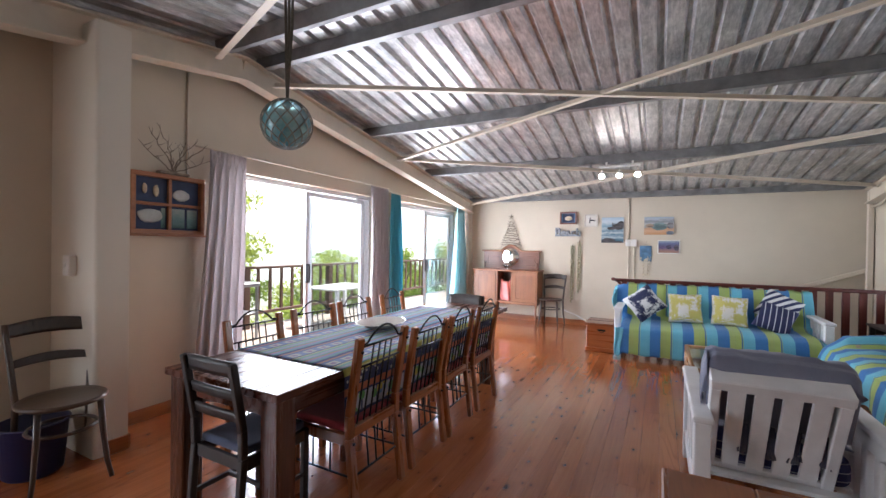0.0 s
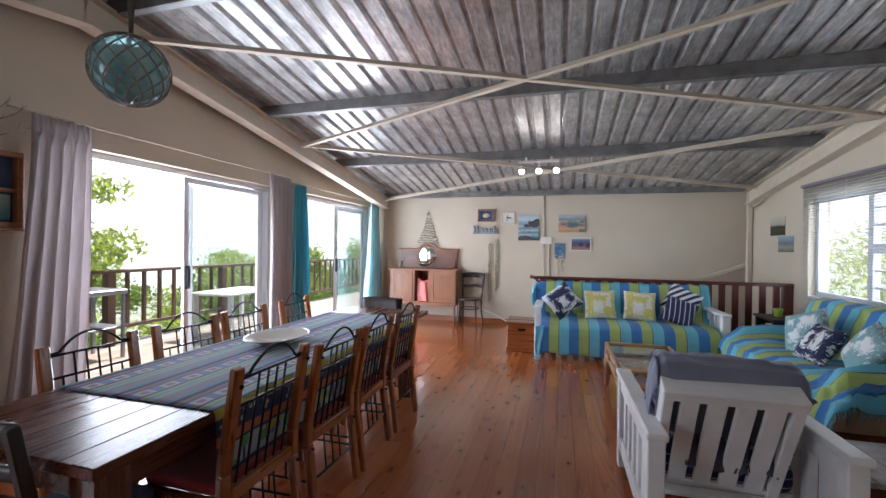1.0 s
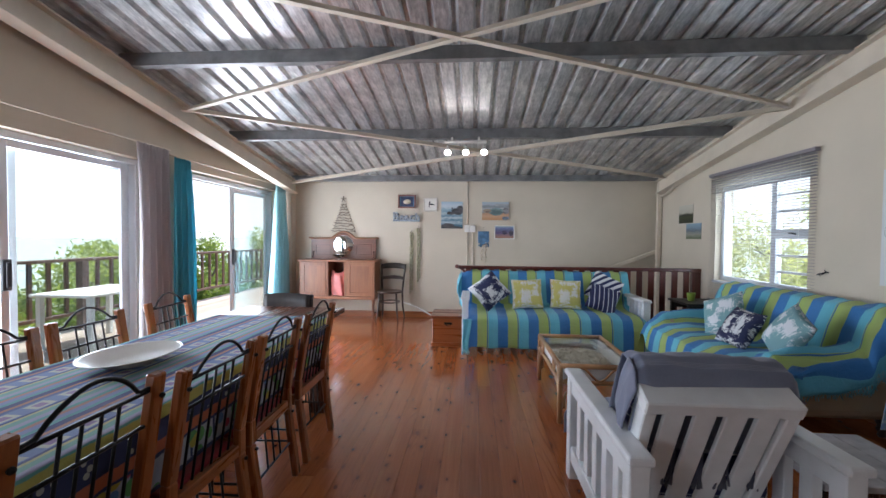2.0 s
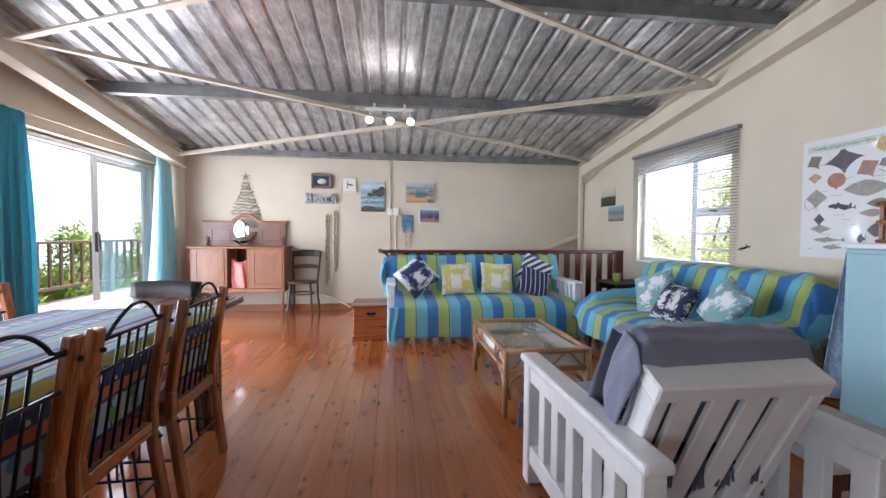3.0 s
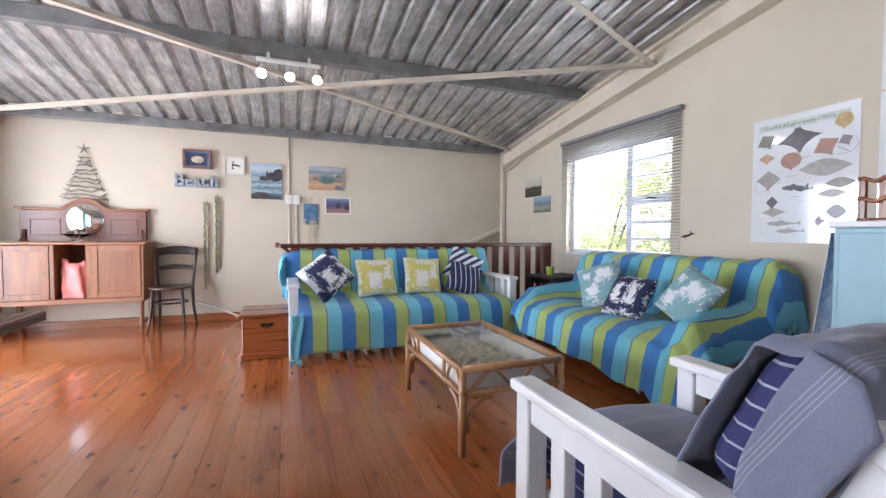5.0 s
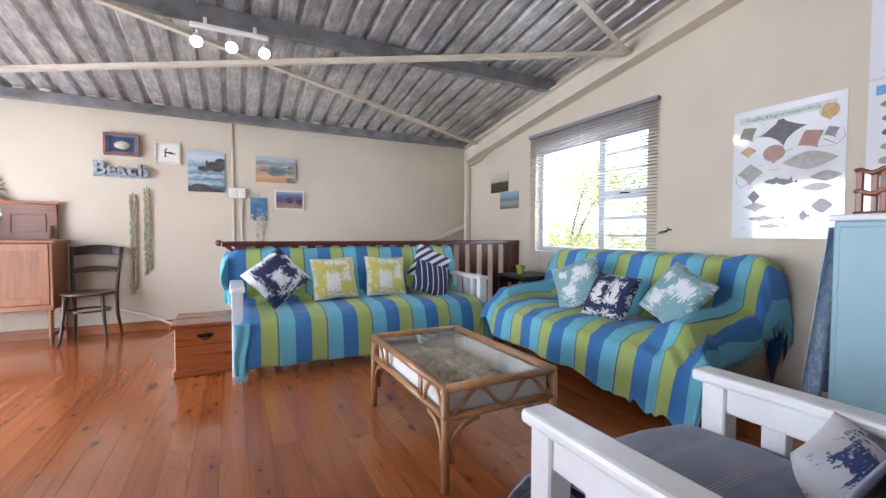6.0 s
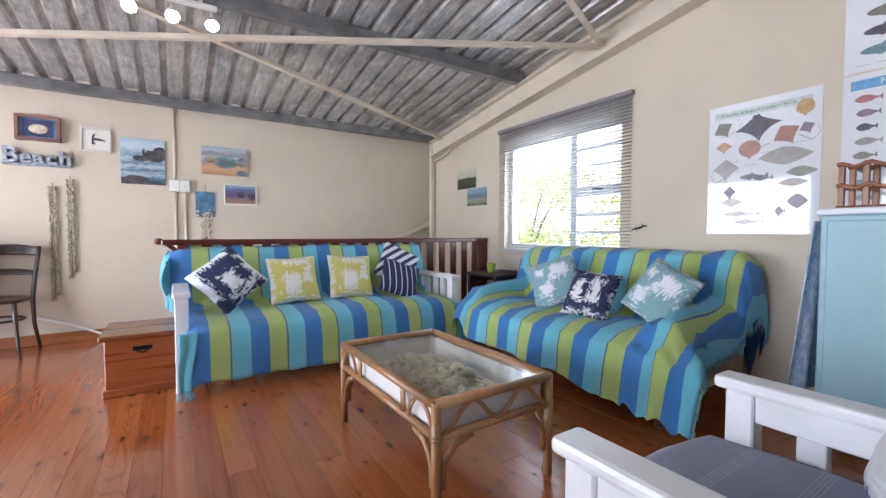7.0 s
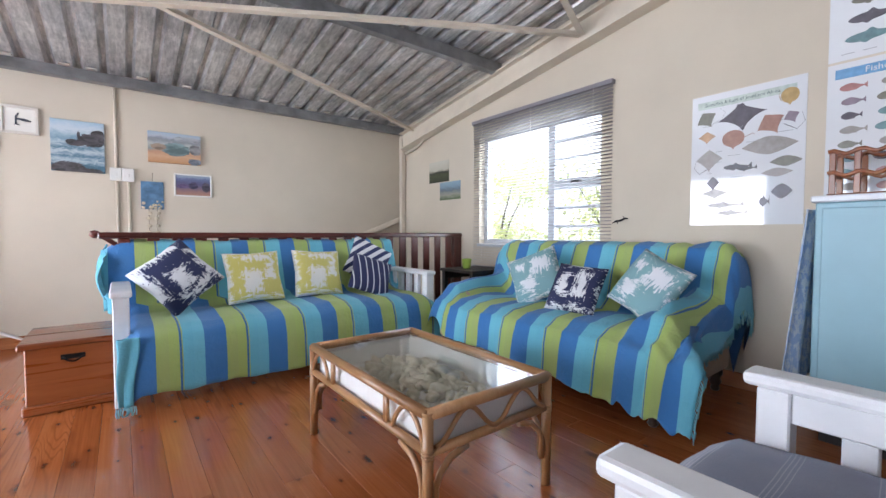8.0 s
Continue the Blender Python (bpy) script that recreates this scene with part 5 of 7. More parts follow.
def tablecloth():
    x0, x1, y0, y1, h, drop = -2.07, -1.235, 2.47, 4.66, 0.723, CLOTH_DROP
    w = CLOTH_W

    def fn(u, v):
        s = u * w - drop
        y = y0 + (y1 - y0) * v
        fold = 0.004 * math.sin(y * 9 + math.sin(y * 4))
        if s < 0:
            return (x0 - 0.005 - 0.007 * min(1, -s / 0.1) - fold * min(1, -s / 0.15), y, h + s + 0.002)
        if s > x1 - x0:
            d = s - (x1 - x0)
            return (x1 + 0.005 + 0.007 * min(1, d / 0.1) + fold * min(1, d / 0.15), y, h - d + 0.002)
        return (x0 + s, y, h + 0.0015 * noise.noise((s * 9, y * 9, 0)) + 0.0015)

    ob = part("tablecloth", sheet(fn, 60, 70, lambda u, v: (u * w, v * (y1 - y0)), 0.002), CLOTH)
    return tagged(ob, "woven patterned tablecloth in blue, green and orange on the table", "tablecloth")


tablecloth()

bm = bmesh.new()
lathe(bm, [(0.0, 0.0), (0.10, 0.0), (0.11, 0.006), (0.19, 0.038), (0.215, 0.044), (0.218, 0.048), (0.205, 0.047), (0.12, 0.018), (0.0, 0.014)], 48)
bmesh.ops.transform(bm, matrix=pose(-1.72, 3.47, 0.7275) @ Matrix.Diagonal((0.82, 1.05, 1, 1)), verts=bm.verts)
tagged(part("platter", bm, CHINA), "large shallow white china platter on the tablecloth", "platter")


def dining_chair(m, label):
    """Wooden chair with a wrought iron back; it faces -y of its own."""
    c = thing("dining_chair", label, "dining chair", "chairs round the table", m)
    W = 0.205
    for sx in (-1, 1):
        bm = bmesh.new()
        pts = [(sx * W, 0.235, 0.0), (sx * W, 0.185, 0.40), (sx * W, 0.185, 0.52), (sx * W, 0.245, 0.935)]
        for p, q in zip(pts, pts[1:]):
            beam(bm, p, q, 0.05, 0.034, 0.006, up=(0, 1, 0))
        part("back_post", bm, CHAIR_Z, c)
        part("front_leg", one_box(sx * (W - 0.005) - 0.02, sx * (W - 0.005) + 0.02, -0.215, -0.175, 0, 0.41, 0.005), CHAIR_Z, c)
        part("seat_rail", one_box(sx * (W - 0.005) - 0.014, sx * (W - 0.005) + 0.014, -0.175, 0.165, 0.36, 0.42, 0.004), CHAIR_Z, c)
        for z, y in ((0.38, 0.215), (0.865, 0.262)):
            t = bmesh.new()
            bmesh.ops.create_uvsphere(t, u_segments=8, v_segments=5, radius=0.009)
            bmesh.ops.translate(t, vec=(sx * W, y, z), verts=t.verts)
            part("bolt", t, IRON, c)
        bm = bmesh.new()
        tube(bm, [(sx * (W - 0.005), -0.19, 0.20), (sx * W, 0.205, 0.20)], 0.006, 6)
        for y in (-0.06, 0.06):
            tube(bm, [(sx * W, y, 0.20), (sx * W, y, 0.36)], 0.005, 6)
        part("stretcher", bm, IRON, c)
    part("seat_rail", one_box(-W + 0.02, W - 0.02, -0.205, -0.18, 0.36, 0.42, 0.004), CHAIR_X, c)
    part("seat_rail", one_box(-W + 0.026, W - 0.026, 0.165, 0.20, 0.40, 0.455, 0.004), CHAIR_X, c)
    bm = bmesh.new()
    box(bm, -W + 0.005, W - 0.005, -0.20, 0.165, 0.42, 0.465, 0.018, seg=3)
    part("seat", bm, RED_CLOTH, c, "red padded seat")
    bm = bmesh.new()
    tube(bm, [(-W, 0.205, 0.20), (W, 0.205, 0.20)], 0.006, 6)
    for x in (-0.07, 0.0, 0.07):
        tube(bm, [(x, 0.205, 0.20), (x, 0.187, 0.40)], 0.005, 6)
    part("stretcher", bm, IRON, c)

    def yb(z):
        return 0.185 + (z - 0.52) * 0.145
    bars = bmesh.new()
    for z in (0.885, 0.775):
        tube(bars, [(-W + 0.015, yb(z), z), (W - 0.015, yb(z), z)], 0.0065, 6)
    part("cross_bar", bars, IRON, c)
    for i in range(6):
        x = -0.135 + i * 0.054
        bm = bmesh.new()
        top = 0.775 if i in (0, 5) else 0.885
        tube(bm, [(x, yb(0.455), 0.455), (x, yb(top), top)], 0.005, 6)
        part("back_bar", bm, IRON, c)
    bm = bmesh.new()
    pts = []
    for i in range(17):
        f = i / 16
        x = (-1 + 2 * f) * (W - 0.02)
        z = 0.895 + 0.085 * math.sin(math.pi * min(1, max(0, (f - 0.12) / 0.76))) ** 0.8
        pts.append((x, yb(z), z))
    tube(bm, pts, 0.0065, 6)
    part("bow", bm, IRON, c)
    return c


CHAIR_H = Matrix.Diagonal((1, 1, 0.965, 1))
right = dining_chair(pose(-1.352, 2.65, 0, 0, 0, -90) @ CHAIR_H, "hardwood dining chair with a black iron back and red seat")
for y, a in ((3.19, -91), (3.67, -88), (4.215, -90)):
    copy_thing(right, pose(-1.352, y, 0, 0, 0, a) @ CHAIR_H)
for y, a in ((2.72, 90), (3.28, 88), (3.81, 91), (4.455, 94)):
    copy_thing(right, pose(-1.99 - 0.03 * (y - 2.7), y, 0, 0, 0, a) @ CHAIR_H)


def ladder_chair(m, label, name="ladder_back_chair", rungs=((0.80, 0.87), (0.69, 0.735), (0.585, 0.63))):
    c = thing(name, label, "dining chair", "chairs round the table", m)
    W = 0.185
    for sx in (-1, 1):
        bm = bmesh.new()
        pts = [(sx * W, -0.215, 0.0), (sx * W, -0.185, 0.42), (sx * W, -0.19, 0.55), (sx * W, -0.245, 0.87)]
        for p, q in zip(pts, pts[1:]):
            beam(bm, p, q, 0.036, 0.034, 0.005, up=(0, 1, 0))
        part("back_post", bm, EBONY, c)
        part("front_leg", one_box(sx * W - 0.017, sx * W + 0.017, 0.16, 0.195, 0, 0.42, 0.004), EBONY, c)
        part("stretcher", one_box(sx * W - 0.009, sx * W + 0.009, -0.19, 0.165, 0.17, 0.195, 0.003), EBONY, c)
        part("seat_rail", one_box(sx * W - 0.013, sx * W + 0.013, -0.17, 0.165, 0.36, 0.42, 0.003), EBONY, c)
    part("stretcher", one_box(-W, W, -0.02, 0.0, 0.175, 0.195, 0.003), EBONY, c)
    part("seat_rail", one_box(-W, W, 0.168, 0.19, 0.36, 0.42, 0.003), EBONY, c)
    part("seat_rail", one_box(-W, W, -0.19, -0.17, 0.36, 0.42, 0.003), EBONY, c)
    for z0, z1 in rungs:
        y = -0.19 - (z0 - 0.55) * 0.17
        part("rung", sheet(lambda u, v: (-W + 2 * W * u, y - 0.02 * math.sin(math.pi * u) - 0.008 * v, z0 + (z1 - z0) * v + 0.008 * math.sin(math.pi * u)), 12, 3, None, 0.016), EBONY, c)
    bm = bmesh.new()
    box(bm, -W + 0.006, W - 0.006, -0.165, 0.185, 0.42, 0.462, 0.016, seg=3)
    part("seat", bm, BLUE_CLOTH, c, "slate blue padded seat")
    return c


ladder_chair(pose(-1.585, 2.21, 0, 0, 0, 0) @ Matrix.Diagonal((0.92, 1, 0.975, 1)), "dark stained ladder-back chair with a blue seat")
ladder_chair(pose(-1.80, 5.03, 0, 0, 0, 180) @ Matrix.Diagonal((1.1, 1, 0.92, 1)), "dark stained dining chair with a solid panel back", "panel_back_chair", ((0.60, 0.875),))


# ---------- hanging glass float ----------
def float_glass():
    k = Nodes("sea_green_glass", 0.06)
    k.base(k.ramp(k.noise(k.coords("Object"), 8.0, 4), [(0.35, (0.17, 0.46, 0.52)), (0.65, (0.55, 0.80, 0.82))]))
    k.b.inputs["Transmission Weight"].default_value = 0.35
    k.b.inputs["IOR"].default_value = 1.3
    k.b.inputs["Coat Weight"].default_value = 0.5
    return k.m


ROPE = paint("old_net_rope", (0.10, 0.085, 0.065), 0.9, 0.2, 40, 0.5, 120)
PC, PR = Vector((-1.70, 2.50, 2.055)), 0.142
fl = thing("glass_float", "sea-green glass fishing float hanging in a rope net", "hanging ornament", m=pose(*PC))
bm = bmesh.new()
bmesh.ops.create_uvsphere(bm, u_segments=32, v_segments=20, radius=PR - 0.008)
part("float", bm, float_glass(), fl, smooth=True)
bm = bmesh.new()
nA = 13
for s in (-1, 1):
    for i in range(nA):
        pts = []
        for j in range(25):
            th = math.pi * (0.03 + 0.94 * j / 24)
            ph = 2 * math.pi * i / nA + s * 1.25 * (j / 24 * 2 - 1)
            pts.append((PR * math.sin(th) * math.cos(ph), PR * math.sin(th) * math.sin(ph), -PR * math.cos(th)))
        tube(bm, pts, 0.0034, 5)
part("net", bm, paint("pale_net_cord", (0.24, 0.24, 0.21), 0.7, 0.2, 40, 0.4, 120), fl, "knotted dark rope net")
bm = bmesh.new()
top = roof_z(PC.y) + 0.10 - PC.z
for dx in (-0.035, 0.035, 0.0):
    tube(bm, [(0, 0, PR * 0.95), (dx * 0.3, 0.0, 0.30), (dx * 0.7, 0.006, 0.55), (dx, 0.0, top)], 0.008, 6)
part("rope", bm, ROPE, fl, "old grey-brown rope")


# ---------- curtains ----------
def drape_mat(name, lo, hi, through=0.25):
    k = Nodes(name, 0.85)
    f = k.noise(k.coords("Object"), 240.0, 2)
    k.base(k.ramp(k.math("ADD", k.math("MULTIPLY", k.noise(k.coords("Object"), 3.0, 3), 0.6), k.math("MULTIPLY", f, 0.4)), [(0.3, lo), (0.7, hi)]))
    k.bump(f, 0.2, 0.002)
    t = k.t
    tl = t.nodes.new("ShaderNodeBsdfTranslucent")
    tl.inputs["Color"].default_value = (*hi, 1)
    ms = t.nodes.new("ShaderNodeMixShader")
    ms.inputs[0].default_value = through
    t.links.new(k.b.outputs[0], ms.inputs[1])
    t.links.new(tl.outputs[0], ms.inputs[2])
    t.links.new(ms.outputs[0], t.nodes["Material Output"].inputs["Surface"])
    return k.m


LILAC = drape_mat("lilac_grey_curtain", (0.47, 0.43, 0.44), (0.60, 0.555, 0.555), 0.45)
TEAL = drape_mat("teal_curtain", (0.07, 0.33, 0.42), (0.12, 0.45, 0.54), 0.42)
AQUA = drape_mat("aqua_curtain", (0.40, 0.66, 0.71), (0.55, 0.79, 0.83), 0.5)


def curtain(label, x, ya, yb, z1, material, folds, flare=(0, 0), depth=0.035, low=0.02, nip=0.0):
    def fn(u, v):
        z = z1 - (z1 - low) * v
        a = ya - flare[0] * v ** 1.3
        b = yb + flare[1] * v ** 1.3
        w = math.sin(math.pi * v)
        a, b = a + nip * w, b - nip * w
        y = a + (b - a) * u
        d = depth * (0.55 + 0.6 * v)
        xx = x + d * math.sin(2 * math.pi * folds * u + 0.8 * math.sin(3 * v)) + 0.012 * noise.noise((u * 5, v * 3, ya))
        if v < 0.05:
            xx = x + 0.5 * d * math.sin(2 * math.pi * folds * 2 * u)
        return (xx, y, z + 0.006 * math.sin(2 * math.pi * folds * u) * (1 if v < 0.02 else 0))
    ob = part("curtain", sheet(fn, 72, 44, None, 0.003), material)
    return tagged(ob, label, "curtain", "curtains at the doors")


curtain("lilac-grey gathered curtain drawn to the side of the door", -3.16, 3.00, 3.345, 2.15, LILAC, 5, (0.17, -0.06), 0.04)
curtain("lilac-grey gathered curtain beside the sliding door", -3.16, 5.20, 5.60, 2.15, LILAC, 5, (0.02, 0.04), 0.04, nip=0.025)
curtain("deep teal curtain bunched beside the second door", -3.22, 5.75, 6.00, 2.115, TEAL, 4, (0.0, 0.05), 0.035, nip=-0.03)
curtain("pale aqua curtain hanging by the corner", -3.19, 7.88, 8.20, 2.11, AQUA, 5, (0.26, 0.12), 0.06)
for ya, yb, x, z in ((2.90, 5.66, -3.20, 2.165), (5.72, 8.3, -3.25, 2.13)):
    bm = bmesh.new()
    tube(bm, [(x, ya, z), (x, yb, z)], 0.008, 8)
    cr = tagged(part("curtain_rail", bm, BEAM), "thin cream curtain rail over the door", "curtain rail", "curtain rails")


# ---------- window blind ----------
bl = thing("venetian_blind", "open grey venetian blind hanging over the window", "blind")
BY0, BY1 = 5.425, 6.99
part("head_rail", one_box(XR - 0.055, XR - 0.008, BY0 - 0.01, BY1 + 0.01, 2.075, 2.11, 0.004), paint("blind_head", (0.24, 0.22, 0.24), 0.5, 0.05), bl)
slat_mesh = None
for i in range(54):
    if slat_mesh is None:
        ob = part("slat", sheet(lambda u, v: (-0.0125 + 0.025 * u, BY0 + (BY1 - BY0) * v, 0.0025 * math.sin(math.pi * u)), 3, 1, None, 0.0012), SLAT, bl)
        slat_mesh = ob.data
    else:
        ob = new("slat", slat_mesh)
        ob.parent = bl
    ob.location = (XR - 0.030, 0, 2.062 - i * 0.0268)
    ob.rotation_euler = (0, radians(6 if i > 7 else 28), 0)
part("bottom_rail", one_box(XR - 0.044, XR - 0.018, BY0, BY1, 0.598, 0.612, 0.003), SLAT, bl)
bm = bmesh.new()
for y in (5.58, 6.21, 6.85):
    tube(bm, [(XR - 0.044, y, 0.605), (XR - 0.044, y, 2.08)], 0.0012, 4)
part("cord", bm, WHITE_PL, bl)


# ---------- pictures ----------
def framed(label, x0, x1, z0, z1, frame_mat, pic, rim=0.022, depth=0.03, cat="picture"):
    y = YF
    p = thing("picture", label, cat, "pictures on the wall")
    fr = bmesh.new()
    if rim:
        for q in ((x0, x1, z1 - rim, z1), (x0, x1, z0, z0 + rim), (x0, x0 + rim, z0 + rim, z1 - rim), (x1 - rim, x1, z0 + rim, z1 - rim)):
            box(fr, q[0], q[1], y - depth, y - 0.001, q[2], q[3], 0.003)
        part("frame", fr, frame_mat, p)
    part("canvas", one_box(x0 + rim, x1 - rim, y - depth * (0.5 if rim else 1), y - 0.002, z0 + rim, z1 - rim, 0.002), pic, p)
    return p


def scene_paint(name, stops, z0, z1, wob=0.26, scale=7.0, forms=()):
    """A painted seascape: soft bands of colour broken by brush strokes."""
    k = Nodes(name, 0.55)
    tc = k.t.nodes.new("ShaderNodeTexCoord")
    sep = k.n("ShaderNodeSeparateXYZ", Vector=tc.outputs["Object"])
    h = k.math("DIVIDE", k.math("SUBTRACT", sep.outputs["Z"], z0), z1 - z0)
    v = k.coords("Object", (1, 1, 2.2))
    n1 = k.noise(v, scale, 6, 0.65, 1.2)
    n2 = k.noise(v, scale * 4, 4, 0.7, 0.8)
    f = k.math("ADD", h, k.math("MULTIPLY", k.math("SUBTRACT", n1, 0.5), wob * 3))
    f = k.math("ADD", f, k.math("MULTIPLY", k.math("SUBTRACT", n2, 0.5), wob * 1.6))
    col = k.ramp(f, stops)
    for cx, cz, rx, rz, tone in forms:
        ex = k.math("DIVIDE", k.math("SUBTRACT", sep.outputs["X"], cx), rx)
        ez = k.math("DIVIDE", k.math("SUBTRACT", sep.outputs["Z"], cz), rz)
        d = k.math("ADD", k.math("MULTIPLY", ex, ex), k.math("MULTIPLY", ez, ez))
        d = k.math("ADD", d, k.math("MULTIPLY", k.math("SUBTRACT", n2, 0.5), 1.6))
        light = tuple(min(1.0, 2.2 * c + 0.02) for c in tone)
        col = k.mix(k.math("LESS_THAN", d, 1.0), col, k.ramp(n1, [(0.40, tone), (0.62, light)]))
    k.base(col)
    k.bump(n2, 0.3, 0.003)
    return k.m


ROCK = (0.035, 0.032, 0.034)
SEA = scene_paint("rocky_sea_painting", [(0.0, (0.06, 0.13, 0.17)), (0.14, (0.05, 0.14, 0.20)), (0.22, (0.40, 0.48, 0.52)), (0.30, (0.07, 0.17, 0.24)), (0.40, (0.46, 0.53, 0.56)), (0.48, (0.08, 0.18, 0.24)), (0.56, (0.42, 0.50, 0.54)), (0.64, (0.16, 0.28, 0.36)), (0.74, (0.32, 0.43, 0.50)), (0.84, (0.52, 0.58, 0.62)), (1.0, (0.34, 0.48, 0.58))], 1.47, 1.907, 0.09, 9.0,
                  ((-0.42, 1.75, 0.10, 0.055, ROCK), (-0.38, 1.80, 0.05, 0.04, ROCK), (-0.53, 1.72, 0.07, 0.028, ROCK), (-0.51, 1.785, 0.011, 0.035, ROCK), (-0.58, 1.50, 0.11, 0.055, ROCK), (-0.44, 1.48, 0.09, 0.025, ROCK)))
BEACH_P = scene_paint("sandy_bay_painting", [(0.0, (0.50, 0.26, 0.12)), (0.22, (0.58, 0.36, 0.22)), (0.34, (0.50, 0.28, 0.17)), (0.44, (0.26, 0.30, 0.28)), (0.60, (0.42, 0.44, 0.42)), (0.74, (0.22, 0.24, 0.26)), (0.86, (0.40, 0.44, 0.50)), (1.0, (0.34, 0.44, 0.54))], 1.612, 1.90, 0.10, 6.0,
                      ((0.20, 1.745, 0.11, 0.065, (0.10, 0.15, 0.15)), (0.36, 1.76, 0.05, 0.05, (0.12, 0.12, 0.12)), (0.30, 1.85, 0.13, 0.025, (0.17, 0.18, 0.19)), (0.06, 1.76, 0.06, 0.03, (0.20, 0.15, 0.11)), (0.36, 1.64, 0.06, 0.03, (0.11, 0.13, 0.16))))
DUSK = scene_paint("dusk_beach_painting", [(0.0, (0.38, 0.21, 0.14)), (0.25, (0.30, 0.17, 0.15)), (0.42, (0.14, 0.11, 0.18)), (0.60, (0.10, 0.10, 0.19)), (0.76, (0.13, 0.16, 0.28)), (0.88, (0.26, 0.32, 0.42)), (1.0, (0.36, 0.42, 0.50))], 1.302, 1.524, 0.10, 9.0,
                   ((0.34, 1.41, 0.04, 0.035, (0.035, 0.03, 0.06)), (0.45, 1.40, 0.035, 0.05, (0.04, 0.035, 0.05)), (0.25, 1.40, 0.05, 0.02, (0.06, 0.04, 0.09))))
BLUE_P = paint("blue_plaque", (0.09, 0.20, 0.33), 0.7, 0.25, 14, 0.3, 60)
NAVY_MAT = paint("navy_mount", (0.05, 0.07, 0.14), 0.8, 0.2, 12, 0.1)
MAUVE = wood("mauve_wood_frame", (0.14, 0.065, 0.055), (0.24, 0.115, 0.095), (0.32, 0.16, 0.13), "x", 0.5)
PALE_FRAME = paint("pale_frame", (0.66, 0.62, 0.55), 0.5, 0.05)
PAPER = paint("print_paper", (0.72, 0.70, 0.64), 0.6, 0.03)
INK = paint("ink", (0.05, 0.055, 0.07), 0.6, 0.1)

sf = framed("shell mounted on navy in a mauve wooden box frame", -1.40, -1.107, 1.797, 2.015, MAUVE, NAVY_MAT, 0.026, 0.055)
bm = bmesh.new()
bmesh.ops.create_uvsphere(bm, u_segments=20, v_segments=12, radius=1)
bmesh.ops.transform(bm, matrix=pose(-1.25, YF - 0.034, 1.90) @ Matrix.Diagonal((0.066, 0.014, 0.04, 1)), verts=bm.verts)
part("shell", bm, SHELL, sf, "white scallop shell", smooth=True)
bm = bmesh.new()
for q in ((-1.374, -1.133, 1.979, 1.989), (-1.374, -1.133, 1.823, 1.833), (-1.374, -1.355, 1.833, 1.979), (-1.152, -1.133, 1.833, 1.979)):
    box(bm, q[0], q[1], YF - 0.034, YF - 0.028, q[2], q[3], 0)
part("mount", bm, BLUE_P, sf)

bp = framed("small bird print in a pale square frame", -0.983, -0.755, 1.745, 1.97, PALE_FRAME, PAPER, 0.02, 0.025)
bm = bmesh.new()
y = YF - 0.016
tube(bm, [(-0.89, y, 1.82), (-0.89, y, 1.88), (-0.875, y, 1.91)], 0.006, 6)
tube(bm, [(-0.885, y, 1.865), (-0.84, y, 1.86), (-0.80, y, 1.852)], [0.008, 0.012, 0.004], 6)
tube(bm, [(-0.90, y, 1.82), (-0.87, y, 1.82)], 0.004, 6)
part("print", bm, INK, bp)

framed("unframed canvas of waves breaking on dark rocks", -0.69, -0.337, 1.47, 1.907, INK, SEA, 0, 0.02)
framed("unframed canvas of a sandy bay with boats", -0.023, 0.408, 1.612, 1.90, INK, BEACH_P, 0, 0.03)
framed("small dusk seascape in a thin white frame", 0.178, 0.503, 1.302, 1.524, WHITE_PL, DUSK, 0.014, 0.018)
pl = framed("small blue plaque edged with shells", -0.084, 0.094, 1.167, 1.427, INK, BLUE_P, 0, 0.012, "plaque")
bm = bmesh.new()
rng = random.Random(12)
for i in range(16):
    t = bmesh.new()
    bmesh.ops.create_icosphere(t, subdivisions=2, radius=rng.uniform(0.009, 0.016))
    bmesh.ops.translate(t, vec=(rng.uniform(-0.075, 0.085), YF - 0.018, 1.175 + rng.random() ** 2 * 0.07), verts=t.verts)
    join(bm, t)
part("shells", bm, SHELL, pl, smooth=True)
bm = bmesh.new()
tube(bm, [(0.005, YF - 0.006, 1.425), (0.01, YF - 0.004, 1.51)], 0.0015, 4)
part("string", bm, ROPE, pl)
mob = thing("shell_mobile", "two small strings of round shells below the plaque", "ornament")
for dx in (-0.03, 0.035):
    bm = bmesh.new()
    tube(bm, [(0.005 + dx, YF - 0.008, 1.17), (0.005 + dx, YF - 0.008, 0.92)], 0.0015, 4)
    part("string", bm, ROPE, mob)
    for z in (1.13, 1.08, 1.01, 0.95):
        bm = bmesh.new()
        bmesh.ops.create_icosphere(bm, subdivisions=2, radius=0.017)
        bmesh.ops.transform(bm, matrix=pose(0.005 + dx + 0.008 * math.sin(z * 40), YF - 0.02, z) @ Matrix.Diagonal((1.2, 0.6, 1, 1)), verts=bm.verts)
        part("shell", bm, SHELL, mob, smooth=True)

